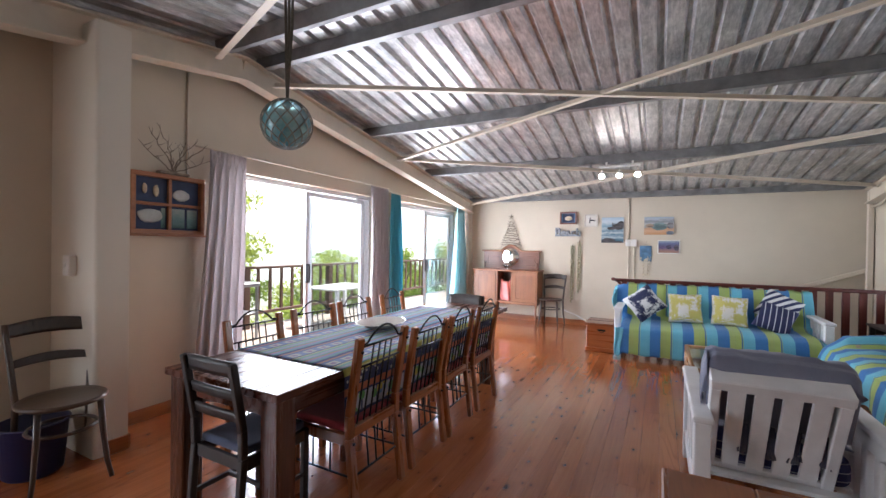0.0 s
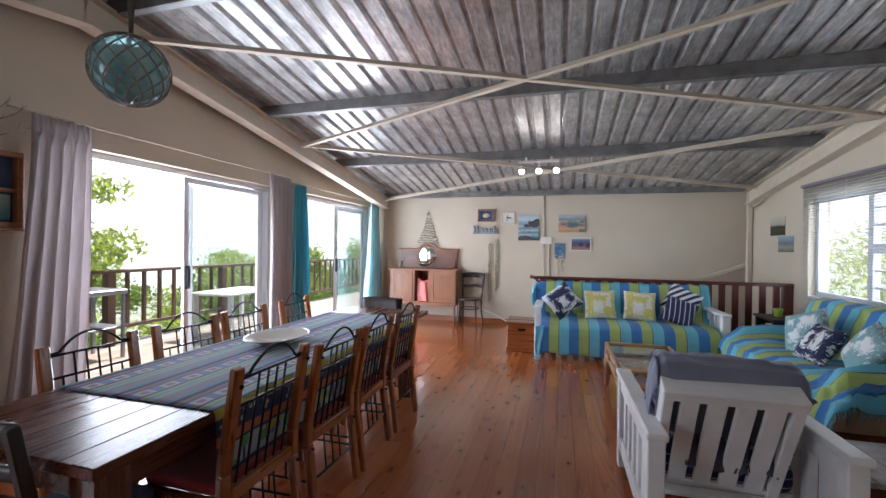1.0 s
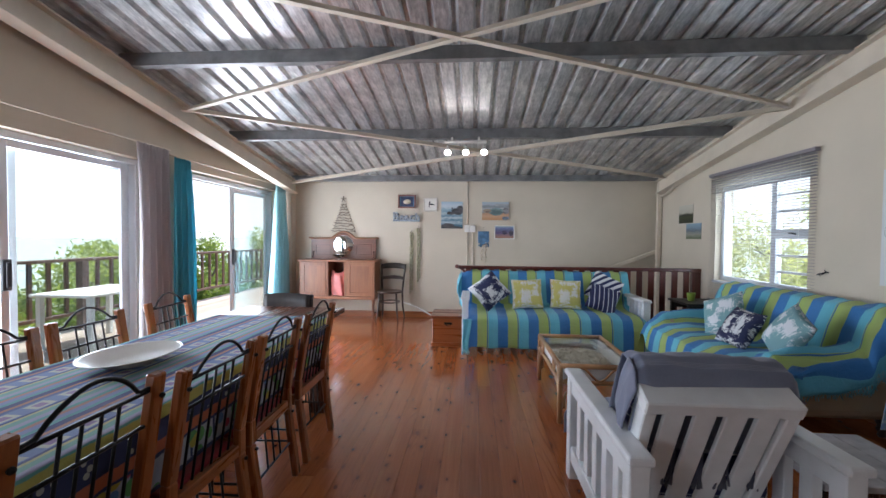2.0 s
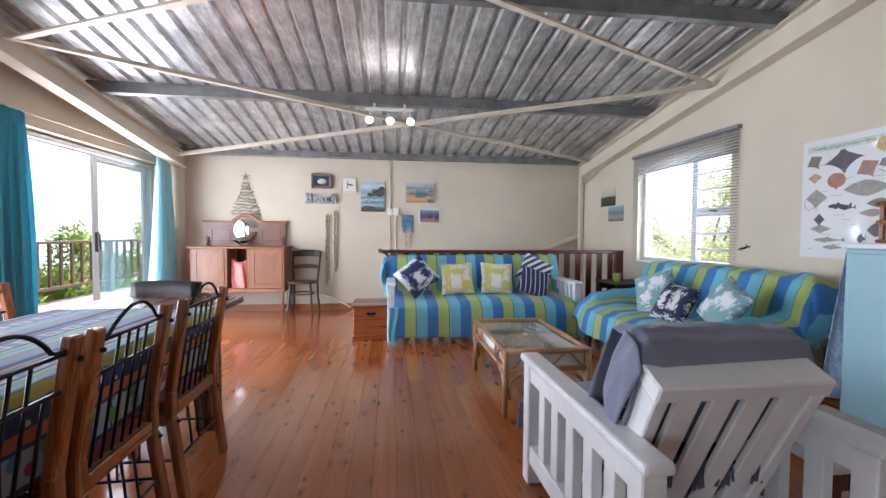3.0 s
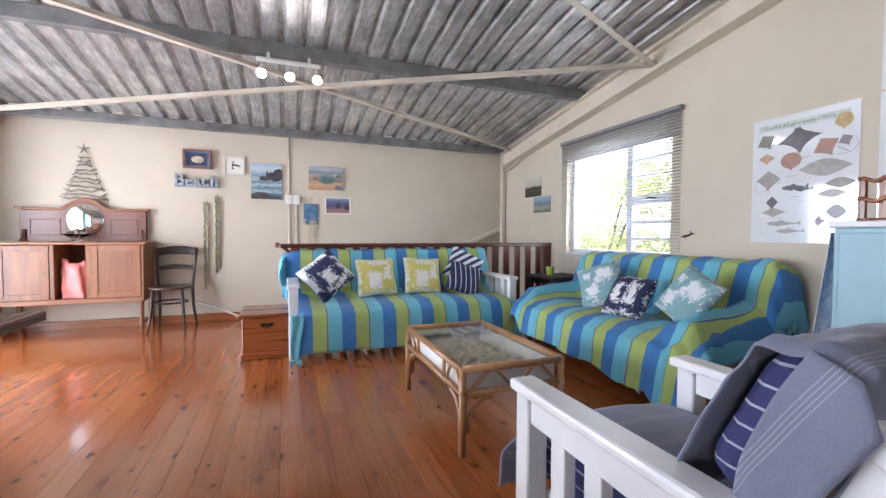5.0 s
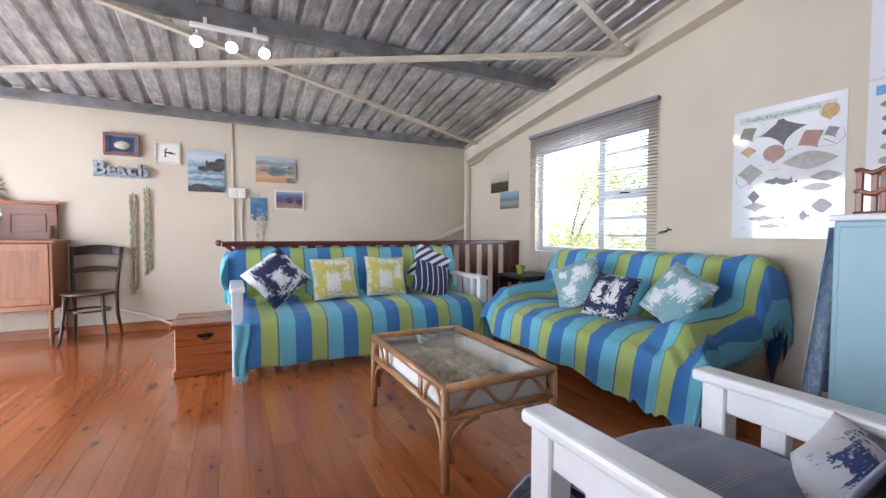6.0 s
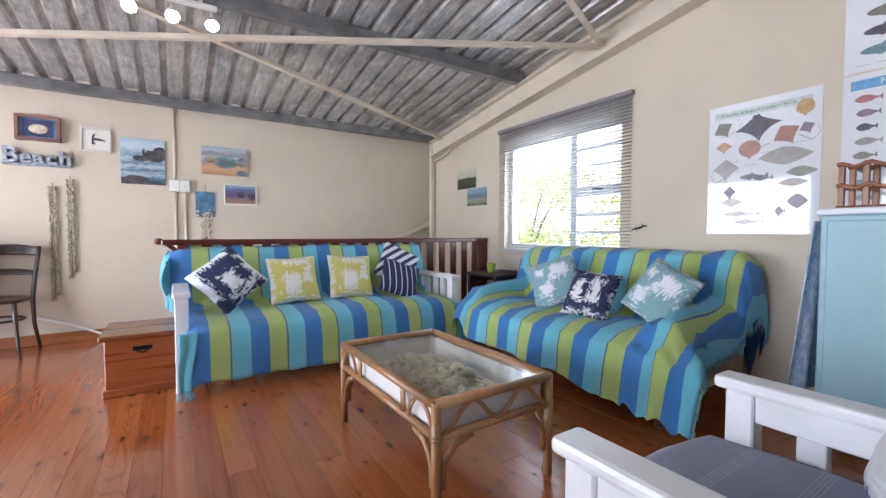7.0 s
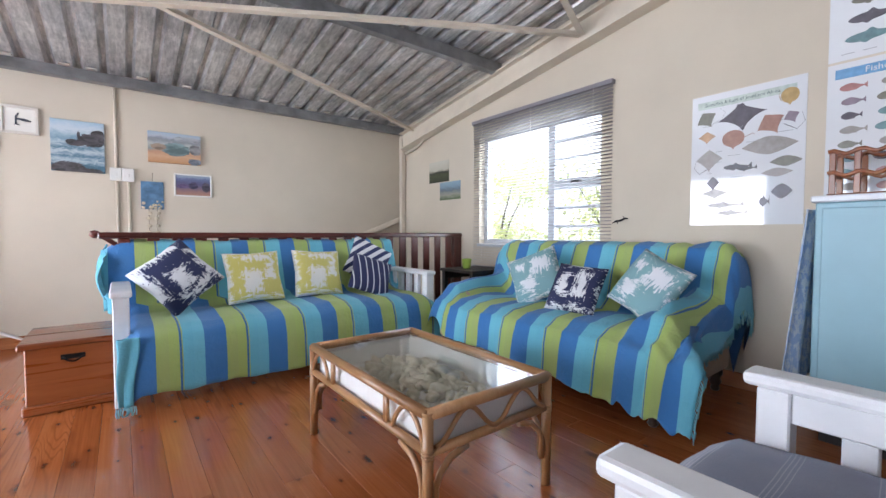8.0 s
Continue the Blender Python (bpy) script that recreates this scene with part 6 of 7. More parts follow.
for xa in (-1.178, -1.058):
    g = thing("shell_garland", "long hanging strand of small pale shells", "garland", "shell garlands")
    z0, z1 = (0.38, 1.40) if xa < -1.1 else (0.58, 1.47)
    bm = bmesh.new()
    rng = random.Random(int(xa * -1000))
    for dx in (-0.018, 0.018):
        z = z1
        while z > z0 + (0.0 if dx < 0 else 0.06):
            t = bmesh.new()
            bmesh.ops.create_icosphere(t, subdivisions=1, radius=rng.uniform(0.010, 0.017))
            bmesh.ops.transform(t, matrix=pose(xa + dx + rng.uniform(-.006, .006), YF - 0.02, z, rng.uniform(0, 90), rng.uniform(0, 90), 0) @ Matrix.Diagonal((1.2, 0.8, 0.8, 1)), verts=t.verts)
            join(bm, t)
            z -= 0.021
    part("shell_strand", bm, paint("garland_shell", (0.42, 0.40, 0.25), 0.6, 0.3, 30, 0.4), g, smooth=True)
    bm = bmesh.new()
    tube(bm, [(xa, YF - 0.008, z1 + 0.04), (xa, YF - 0.012, z0)], 0.002, 4)
    part("string", bm, ROPE, g)


def letters(text, size, m, material, extrude=0.01, bevel=0.0, name="lettering"):
    cu = bpy.data.curves.new("text", "FONT")
    cu.body, cu.size, cu.extrude, cu.bevel_depth = text, size, extrude, bevel
    cu.resolution_u = 3
    tmp = bpy.data.objects.new("text", cu)
    scene.collection.objects.link(tmp)
    bpy.context.view_layer.update()
    me = bpy.data.meshes.new_from_object(tmp.evaluated_get(bpy.context.evaluated_depsgraph_get()))
    bpy.data.objects.remove(tmp)
    me.materials.clear()
    me.materials.append(material)
    ob = new(name, me)
    ob.matrix_basis = m
    return ob


WORN_BLUE = paint("worn_grey_blue_paint", (0.30, 0.36, 0.42), 0.7, 0.35, 22, 0.5, 60)
PALE_BLUE = paint("worn_pale_paint", (0.46, 0.49, 0.52), 0.7, 0.4, 26, 0.5, 60)
sign = thing("beach_sign", "chunky worn grey-blue wooden letters spelling Beach", "sign")
for i, ch in enumerate("Beach"):
    ob = letters(ch, 0.185 if i == 0 else 0.165, pose((-1.485, -1.375, -1.29, -1.205, -1.12)[i], YF - 0.028, 1.60, 90, 0, 0), WORN_BLUE, 0.022, 0.007, "letter")
    ob.parent = sign
    hb = letters(ch, 0.185 if i == 0 else 0.165, pose((-1.485, -1.375, -1.29, -1.205, -1.12)[i] + 0.002, YF - 0.058, 1.602, 90, 0, 0), PALE_BLUE, 0.001, 0.0, "letter_face")
    hb.parent = sign
part("base_strip", one_box(-1.485, -1.04, YF - 0.05, YF - 0.002, 1.58, 1.60, 0.004), WORN_BLUE, sign)

# driftwood tree with a star
dt = thing("driftwood_tree", "tree shape of stacked driftwood sticks with a star", "ornament")
rng = random.Random(8)
for i in range(11):
    z = 1.41 + i * 0.044
    w = 0.215 * (1 - i / 12.5)
    bm = bmesh.new()
    n = 6
    pts = [(-2.315 + (-1 + 2 * j / n) * w + rng.uniform(-.01, .01), YF - 0.025, z + rng.uniform(-0.012, 0.012) + 0.02 * (j / n - 0.5) * rng.choice((-1, 1))) for j in range(n + 1)]
    tube(bm, pts, [0.005] + [rng.uniform(0.007, 0.012) for _ in range(n - 1)] + [0.005], 6)
    part("stick", bm, DRIFT, dt)
bm = bmesh.new()
for s in (-1, 1):
    tube(bm, [(-2.315 + s * 0.20, YF - 0.012, 1.37), (-2.315 + s * 0.02, YF - 0.012, 1.87)], 0.002, 4)
part("string", bm, ROPE, dt)
bm = bmesh.new()
for i in range(5):
    a = math.pi / 2 + i * 2 * math.pi / 5
    tube(bm, [(-2.32, YF - 0.02, 1.945), (-2.32 + 0.058 * math.cos(a), YF - 0.02, 1.945 + 0.058 * math.sin(a))], [0.010, 0.003], 5)
part("star", bm, DRIFT, dt)

# conduits and switch boxes
for x, z0, z1 in ((-0.258, 1.53, 2.24), (-0.258, 0.0, 1.41), (-0.172, 0.0, 1.41)):
    bm = bmesh.new()
    tube(bm, [(x, YF - 0.012, z0), (x, YF - 0.012, z1)], 0.012, 8)
    tagged(part("conduit", bm, BEAM), "cream painted electrical conduit on the wall", "conduit", "conduits", "structure")
bm = bmesh.new()
tube(bm, [(XL + 0.012, 2.87, 1.90), (XL + 0.012, 2.87, 2.80)], 0.009, 8)
tagged(part("conduit", bm, WALL), "cream painted electrical conduit on the wall", "conduit", "conduits", "structure")
for x in (-0.307, -0.217):
    sw = thing("light_switch", "white plastic light switch box on the wall", "switch", "switches")
    part("box", one_box(x, x + 0.088, YF - 0.045, YF - 0.001, 1.413, 1.53, 0.006), WHITE_PL, sw)
    part("rocker", one_box(x + 0.034, x + 0.054, YF - 0.052, YF - 0.045, 1.448, 1.478, 0.003), WHITE_PL, sw)
sw = thing("light_switch", "white plastic switch box on the pillar", "switch", "switches")
part("box", one_box(-3.215, -3.13, 2.045, 2.089, 1.14, 1.275, 0.006), WHITE_PL, sw)
part("rocker", one_box(-3.185, -3.16, 2.038, 2.045, 1.195, 1.225, 0.003), WHITE_PL, sw)
bm = bmesh.new()
tube(bm, [(-1.32, YF - 0.012, 0.25), (-1.09, YF - 0.012, 0.17), (-0.90, YF - 0.012, 0.07), (-0.80, YF - 0.03, 0.015)], 0.013, 8)
tagged(part("cable_pipe", bm, WHITE_PL), "white plastic pipe running down to the floor", "pipe")

# small photos and a gecko ornament on the east wall
def photo(label, y0, y1, z0, z1, mat):
    p = thing("photo_print", label, "photograph", "photographs on the wall")
    part("print", one_box(XR - 0.006, XR - 0.001, y0, y1, z0, z1, 0.001), mat, p)
    return p


photo("small dim landscape photograph on the wall", 7.44, 7.82, 1.545, 1.79, scene_paint("dusk_hill_photo", [(0.0, (0.03, 0.035, 0.02)), (0.35, (0.06, 0.07, 0.03)), (0.5, (0.03, 0.03, 0.025)), (0.62, (0.45, 0.42, 0.33)), (1.0, (0.52, 0.50, 0.42))], 1.55, 1.77, 0.12))
photo("small photograph of a white cottage on the wall", 7.235, 7.61, 1.33, 1.535, scene_paint("cottage_photo", [(0.0, (0.10, 0.14, 0.07)), (0.25, (0.30, 0.30, 0.24)), (0.5, (0.12, 0.16, 0.19)), (0.7, (0.20, 0.30, 0.38)), (1.0, (0.25, 0.38, 0.48))], 1.34, 1.54, 0.15, 14))
bm = bmesh.new()
gx = XR - 0.012
tube(bm, [(gx, 5.42, 1.025), (gx, 5.39, 1.04), (gx, 5.355, 1.043), (gx, 5.32, 1.06), (gx, 5.30, 1.057)], [0.003, 0.007, 0.009, 0.006, 0.005], 6)
tube(bm, [(gx, 5.39, 1.04), (gx, 5.375, 1.02)], 0.003, 5)
tube(bm, [(gx, 5.325, 1.057), (gx, 5.337, 1.077)], 0.003, 5)
tagged(part("gecko_ornament", bm, IRON), "small dark metal gecko ornament on the wall", "ornament")

# glass-fronted driftwood shadow box on the west wall
bx = thing("shadow_box", "orange pine window-frame box with shells and whale shapes on blue", "picture", m=pose(XL, 2.72, 1.665))
FR_O = wood("orange_pine_frame", (0.20, 0.07, 0.025), (0.34, 0.13, 0.05), (0.42, 0.19, 0.08), "y", 0.4)
w2, h2 = 0.28, 0.235
bm = bmesh.new()
for q in ((-w2, w2, h2 - 0.035, h2), (-w2, w2, -h2, -h2 + 0.035), (-w2, -w2 + 0.035, -h2 + 0.035, h2 - 0.035), (w2 - 0.035, w2, -h2 + 0.035, h2 - 0.035)):
    box(bm, 0.001, 0.055, q[0], q[1], q[2], q[3], 0.004)
part("frame", bm, FR_O, bx)
part("glazing_bar", one_box(0.02, 0.05, -0.012, 0.012, -h2 + 0.035, h2 - 0.035, 0.003), FR_O, bx)
part("glazing_bar", one_box(0.021, 0.049, -w2 + 0.035, w2 - 0.035, -0.016, 0.008, 0.003), FR_O, bx)
part("backing", one_box(0.002, 0.01, -w2 + 0.03, w2 - 0.03, -h2 + 0.03, h2 - 0.03, 0), paint("deep_blue_backing", (0.05, 0.075, 0.15), 0.7, 0.15, 8), bx)
part("ledge", one_box(0.0, 0.075, -w2 - 0.01, w2 + 0.02, -h2 - 0.018, -h2 - 0.001, 0.004), FR_O, bx)
def blob(y, z, sy, sz, mat, name):
    b = bmesh.new()
    bmesh.ops.create_uvsphere(b, u_segments=16, v_segments=8, radius=1)
    for vtx in b.verts:
        vtx.co *= 1 + 0.15 * noise.noise(vtx.co * 1.4 + Vector((y * 30, z * 20, 0)))
    bmesh.ops.transform(b, matrix=pose(0.018, y, z) @ Matrix.Diagonal((0.012, sy, sz, 1)), verts=b.verts)
    part(name, b, mat, bx, smooth=True)


PALE_SHELL = paint("white_shape", (0.52, 0.55, 0.54), 0.7, 0.1, 10)
blob(-0.13, -0.095, 0.09, 0.055, PALE_SHELL, "whale_shape")
blob(0.10, 0.08, 0.07, 0.045, PALE_SHELL, "whale_shape")
blob(-0.17, 0.11, 0.018, 0.04, SHELL, "shell")
blob(-0.09, 0.10, 0.022, 0.045, SHELL, "shell")
for y0, y1 in ((0.03, 0.13), (0.15, 0.23), (-0.05, -0.02)):
    part("sea_tile", one_box(0.011, 0.02, y0, y1, -0.185, -0.03, 0.002), scene_paint("sea_tile_glaze", [(0.0, (0.05, 0.14, 0.15)), (0.5, (0.16, 0.30, 0.29)), (1.0, (0.34, 0.42, 0.38))], -0.2, -0.02, 0.25, 20), bx)

# dry branches standing on the box
br = thing("dry_branches", "bare dry branches standing on the shadow box", "branches", m=pose(XL + 0.04, 2.74, 1.902))
rng = random.Random(17)
part("base", one_box(-0.03, 0.03, -0.11, 0.12, -0.001, 0.022, 0.006), DRIFT, br)
for i, (dy, dz) in enumerate(((-0.22, 0.30), (-0.12, 0.34), (-0.26, 0.20), (0.16, 0.30), (0.24, 0.26), (0.28, 0.15), (0.06, 0.24), (-0.05, 0.20))):
    bm = bmesh.new()
    pts, p = [], Vector((0, 0, 0.01))
    for j in range(8):
        f = j / 7
        pts.append(Vector((0.02 * math.sin(i + f * 3) + 0.06 * f, dy * f + 0.014 * rng.uniform(-1, 1), 0.015 + dz * f ** (0.8 if dz > 0.25 else 1.1) + 0.012 * rng.uniform(-1, 1))))
    tube(bm, pts, [0.006 * (1 - 0.75 * k / 7) for k in range(8)], 5)
    for j in (3, 4, 5, 6):
        q = pts[j] + Vector((rng.uniform(-.02, .03), rng.uniform(-0.07, 0.07), rng.uniform(0.02, 0.07)))
        tube(bm, [pts[j], pts[j].lerp(q, .5) + Vector((0, 0.006, 0)), q], [0.003, 0.002, 0.001], 4)
    part("branch", bm, DRIFT, br)


# ---------- spot lamp on the purlin ----------
BULB = Nodes("lamp_glow")
BULB.b.inputs["Emission Color"].default_value = (1.0, 0.95, 0.86, 1)
BULB.b.inputs["Emission Strength"].default_value = 30.0
BULB = BULB.m
lamp = thing("spot_lamp", "white three-spot ceiling lamp, lit, fixed to the roof steel", "ceiling lamp")
LY = 6.56
part("bar", one_box(-0.51, -0.02, LY - 0.025, LY + 0.02, roof_z(LY) - 0.082, roof_z(LY) - 0.056, 0.004), WHITE_PL, lamp)
for x in (-0.42, -0.11):
    part("bracket", one_box(x - 0.012, x + 0.012, LY - 0.01, LY + 0.01, roof_z(LY) - 0.056, roof_z(LY) - 0.008, 0.002), WHITE_PL, lamp)
for x in (-0.47, -0.26, -0.05):
    z = roof_z(LY) - 0.10
    bm = bmesh.new()
    tube(bm, [(x, LY, z), (x, LY - 0.01, z - 0.05)], 0.008, 8)
    t = bmesh.new()
    lathe(t, [(0.014, 0.05), (0.026, 0.035), (0.040, -0.02), (0.042, -0.03), (0.036, -0.028), (0.0, -0.02)], 18)
    bmesh.ops.transform(t, matrix=pose(x, LY - 0.03, z - 0.075, -40, 0, 0), verts=t.verts)
    join(bm, t)
    spot = part("spot", bm, WHITE_PL, lamp)
    b = bmesh.new()
    bmesh.ops.create_uvsphere(b, u_segments=16, v_segments=10, radius=0.034)
    bmesh.ops.translate(b, vec=(x, LY - 0.047, z - 0.092), verts=b.verts)
    part("bulb", b, BULB, spot, "glowing warm-white bulb", smooth=True)


# ---------- white slatted armchair ----------
def armchair():
    c = thing("slatted_armchair", "white painted slatted wooden armchair with grey covered cushions", "armchair", m=pose(0.06, 0.035, 0))
    xl0, xl1, xr0, xr1 = 0.30, 0.39, 0.985, 1.075
    for a, b in ((xl0, xl1), (xr0, xr1)):
        part("arm", one_box(a, b, 3.05, 4.03, 0.552, 0.588, 0.012, seg=2), WHITE_WOOD, c)
        i0, i1 = a + 0.018, b - 0.018
        part("leg", one_box(i0 - 0.008, i1 + 0.008, 3.93, 4.0, 0, 0.552, 0.005), WHITE_WOOD, c)
        part("leg", one_box(i0 - 0.008, i1 + 0.008, 3.07, 3.14, 0, 0.552, 0.005), WHITE_WOOD, c)
        part("side_rail", one_box(i0, i1, 3.14, 3.93, 0.10, 0.185, 0.004), WHITE_WOOD, c)
        part("side_rail", one_box(i0, i1, 3.14, 3.93, 0.475, 0.552, 0.004), WHITE_WOOD, c)
        for k in range(5):
            y = 3.225 + k * 0.138
            part("side_slat", one_box(i0 + 0.008, i1 - 0.008, y, y + 0.062, 0.185, 0.475, 0.003), WHITE_WOOD, c)
    part("seat_rail", one_box(xl1, xr0, 3.90, 3.95, 0.15, 0.25, 0.004), WHITE_WOOD, c)
    part("seat_rail", one_box(xl1, xr0, 3.16, 3.20, 0.15, 0.22, 0.004), WHITE_WOOD, c)
    for k in range(5):
        part("seat_slat", one_box(xl1 + 0.005, xr0 - 0.005, 3.28 + k * 0.125, 3.35 + k * 0.125, 0.225, 0.245, 0.003), WHITE_WOOD, c)
    # back frame leaning towards the rear
    bot, top = Vector((0, 3.40, 0.24)), Vector((0, 3.145, 0.775))
    d = top - bot
    m = Matrix.Translation(bot) @ Matrix.Rotation(math.atan2(-d.y, d.z), 4, "X")
    ln = d.length
    x0, x1 = 0.41, 0.895
    part("back_rail", one_box(x0 - 0.035, x1 + 0.005, -0.05, 0.055, ln - 0.055, ln, 0.006, m), WHITE_WOOD, c)
    part("back_rail", one_box(x0, x1, -0.035, 0.035, -0.02, 0.05, 0.005, m), WHITE_WOOD, c)
    part("back_stile", one_box(x0 - 0.032, x0 + 0.012, -0.045, 0.05, 0.0, ln - 0.055, 0.005, m), WHITE_WOOD, c)
    part("back_stile", one_box(x1 - 0.045, x1 + 0.002, -0.045, 0.05, 0.0, ln - 0.055, 0.005, m), WHITE_WOOD, c)
    for k in range(4):
        xx = x0 + 0.040 + k * 0.104
        part("back_slat", one_box(xx, xx + 0.071, -0.040, -0.02, 0.05, ln - 0.055, 0.003, m), WHITE_WOOD, c)
    # cushions under a grey cloth
    bm = bmesh.new()
    box(bm, xl1 + 0.012, xr0 - 0.012, 3.36, 4.02, 0.248, 0.40, 0.05, seg=3)
    part("seat_cushion", bm, NAVY_CLOTH, c, "navy striped seat cushion")
    bm = bmesh.new()
    box(bm, x0 - 0.02, x1 + 0.01, 0.057, 0.205, 0.30, ln + 0.005, 0.05, m, 3)
    part("back_cushion", bm, NAVY_CLOTH, c, "navy striped back cushion")
    inv = m

    def cover(u, v):
        # over the back cushion from the rear, down its front
        w = 0.59
        x = 0.36 + w * u
        pr = [(0.02, ln - 0.30), (0.03, ln - 0.06), (0.035, ln + 0.01), (0.075, ln + 0.055), (0.14, ln + 0.06), (0.205, ln + 0.02), (0.225, ln - 0.06), (0.225, ln - 0.25), (0.22, 0.20)]
        f = v * (len(pr) - 1)
        i = min(int(f), len(pr) - 2)
        f -= i
        y = pr[i][0] + (pr[i + 1][0] - pr[i][0]) * f
        z = pr[i][1] + (pr[i + 1][1] - pr[i][1]) * f
        e = smoothstep(0.07, 0.0, u) + smoothstep(0.93, 1.0, u)
        z -= 0.03 * e * (1 if v > 0.2 else 0) + 0.025 * u
        wv = 0.014 * noise.noise((u * 5, v * 6, 2)) + 0.006 * noise.noise((u * 12, v * 12, 5))
        p = inv @ Vector((x + 0.02 * (0.5 - u) * e, y + wv, z + wv))
        return p

    part("cover", sheet(cover, 36, 48, None, 0.004), GREY_CLOTH, c, "grey-blue cotton cover with woven lines")

    # the side of the cover hanging down over the cushion's end
    def flap(u, v):
        y0 = 0.022 + 0.118 * u
        zt = ln + min(0.055, 0.0 + (y0 - 0.022) * 1.1) - 0.012
        y = 0.022 + (0.118 - 0.05 * v ** 2) * u + 0.015 * v
        z = zt + (0.17 + 0.10 * u - zt) * v
        return m @ Vector((0.365 - 0.018 * math.sin(math.pi * min(1, v * 1.2)) + 0.007 * noise.noise((u * 3, v * 4, 1)), y, z))

    part("cover", sheet(flap, 12, 30, None, 0.005), GREY_CLOTH, c)

    def seat_cover(u, v):
        pr = [(3.40, 0.43), (3.55, 0.425), (3.85, 0.42), (4.03, 0.405), (4.10, 0.36), (4.125, 0.27), (4.13, 0.17)]
        f = v * (len(pr) - 1)
        i = min(int(f), len(pr) - 2)
        f -= i
        y = pr[i][0] + (pr[i + 1][0] - pr[i][0]) * f
        z = pr[i][1] + (pr[i + 1][1] - pr[i][1]) * f
        x = xl1 + 0.004 + (xr0 - xl1 - 0.008) * u
        if v > 0.62:
            x = xl1 + 0.004 - 0.07 * smoothstep(0.62, 0.8, v) * (1 - u) * 1.0 + (xr0 - xl1 - 0.008) * u
        z += 0.03 * math.sin(math.pi * u) * (1 - smoothstep(0.5, 0.8, v)) + 0.006 * noise.noise((u * 5, v * 5, 8))
        y += 0.014 * math.sin(u * 20) * smoothstep(0.6, 0.9, v)
        return (x, y, z)

    part("cover", sheet(seat_cover, 40, 40, None, 0.006), GREY_CLOTH, c)
    rng = random.Random(2)
    dark = cloth("dark_fringe", (0.03, 0.032, 0.06), (0.09, 0.095, 0.15))
    for k in range(4):
        xx = x0 + 0.120 + k * 0.104
        bm = bmesh.new()
        for j in range(9):
            x = xx + rng.uniform(-0.015, 0.02)
            p0 = m @ Vector((x, 0.0, ln - 0.28))
            p1 = m @ Vector((x + rng.uniform(-.01, .01), -0.02, ln - 0.36))
            p2 = m @ Vector((x + rng.uniform(-.02, .015), -0.045, ln - 0.42 - 0.03 * rng.random()))
            tube(bm, [p0, p1, p2], 0.004, 5)
        part("tassel", bm, dark, c, "knotted tassel of the cover")
    return c


armchair()
cushion("patterned white and blue cushion on the armchair", pose(0.93, 3.61, 0.465, 52, 0, 0) @ pose(0, 0, 0, 0, 0, 8), brushed("blue_leaf_print", (0.055, 0.09, 0.23), (0.66, 0.67, 0.69), 5.2, 0.55, ((0.0, 0.0, 0.10, 0.10, 1), (0.03, 0.02, 0.03, 0.06, 0))), 0.27)


# ---------- small tables ----------
def slat_table(name, label, x0, x1, y0, y1, h, top_mat, leg_mat):
    t = thing(name, label, "side table")
    n = 4
    w = (x1 - x0) / n
    for i in range(n):
        part("board", one_box(x0 + i * w + 0.001, x0 + (i + 1) * w - 0.001, y0, y1, h - 0.025, h, 0.003), top_mat, t)
    for x in (x0 + 0.04, x1 - 0.04):
        for y in (y0 + 0.04, y1 - 0.04):
            part("leg", one_box(x - 0.022, x + 0.022, y - 0.022, y + 0.022, 0, h - 0.025, 0.004), leg_mat, t)
    for y in (y0 + 0.04, y1 - 0.04):
        part("apron", one_box(x0 + 0.062, x1 - 0.062, y - 0.012, y + 0.012, h - 0.10, h - 0.025, 0.003), leg_mat, t)
    return t


WORN_WHITE = paint("worn_whitewash", (0.52, 0.50, 0.52), 0.6, 0.22, 7, 0.3, 40)
slat_table("side_table", "low wooden table with a worn white top beside the armchair", 1.13, 1.62, 3.28, 3.72, 0.42, WORN_WHITE, TABLE_Z)
slat_table("corner_table", "small dark wooden table in the corner by the railing", 2.20, 2.68, 6.42, 6.90, 0.61, EBONY, EBONY)
bm = bmesh.new()
lathe(bm, [(0.0, 0), (0.032, 0), (0.036, 0.01), (0.046, 0.085), (0.050, 0.09), (0.047, 0.092), (0.042, 0.085), (0.03, 0.02), (0, 0.018)], 24, (2.36, 6.68, 0.611))
tagged(part("flower_pot", bm, paint("lime_glaze", (0.30, 0.42, 0.07), 0.35, 0.1, 9)), "small lime green pot on the dark corner table", "pot")


# ---------- blue cabinet, cloth, rack ----------
BLUE_GLOSS = paint("pale_blue_enamel", (0.255, 0.445, 0.515), 0.38, 0.05, 3, 0.06, 30)
cab = thing("blue_cabinet", "tall pale blue painted cabinet with a metal edged top", "cabinet")
part("body", one_box(2.23, 2.735, 3.34, 4.15, 0.06, 1.085, 0.006), BLUE_GLOSS, cab)
part("door", one_box(2.218, 2.229, 3.38, 4.125, 0.09, 1.06, 0.004), BLUE_GLOSS, cab)
part("plinth", one_box(2.27, 2.72, 3.37, 4.12, 0.0, 0.06, 0.003), EBONY, cab)
part("top", one_box(2.21, 2.74, 3.32, 4.165, 1.085, 1.115, 0.006), WHITE_ALU, cab, "white top with a bright metal edge")
floral = brushed("blue_floral_print", (0.34, 0.48, 0.72), (0.60, 0.68, 0.76), 4.4, 0.62)
ob = part("cloth", sheet(lambda u, v: (2.27 + 0.34 * u - 0.06 * v * (1 - u), 4.182 + 0.012 * (1 + v) * math.sin(u * 16 + v) + 0.05 * v, 1.06 - 0.84 * v), 40, 20, None, 0.003), floral)
tagged(ob, "blue floral cloth hanging beside the cabinet", "cloth")


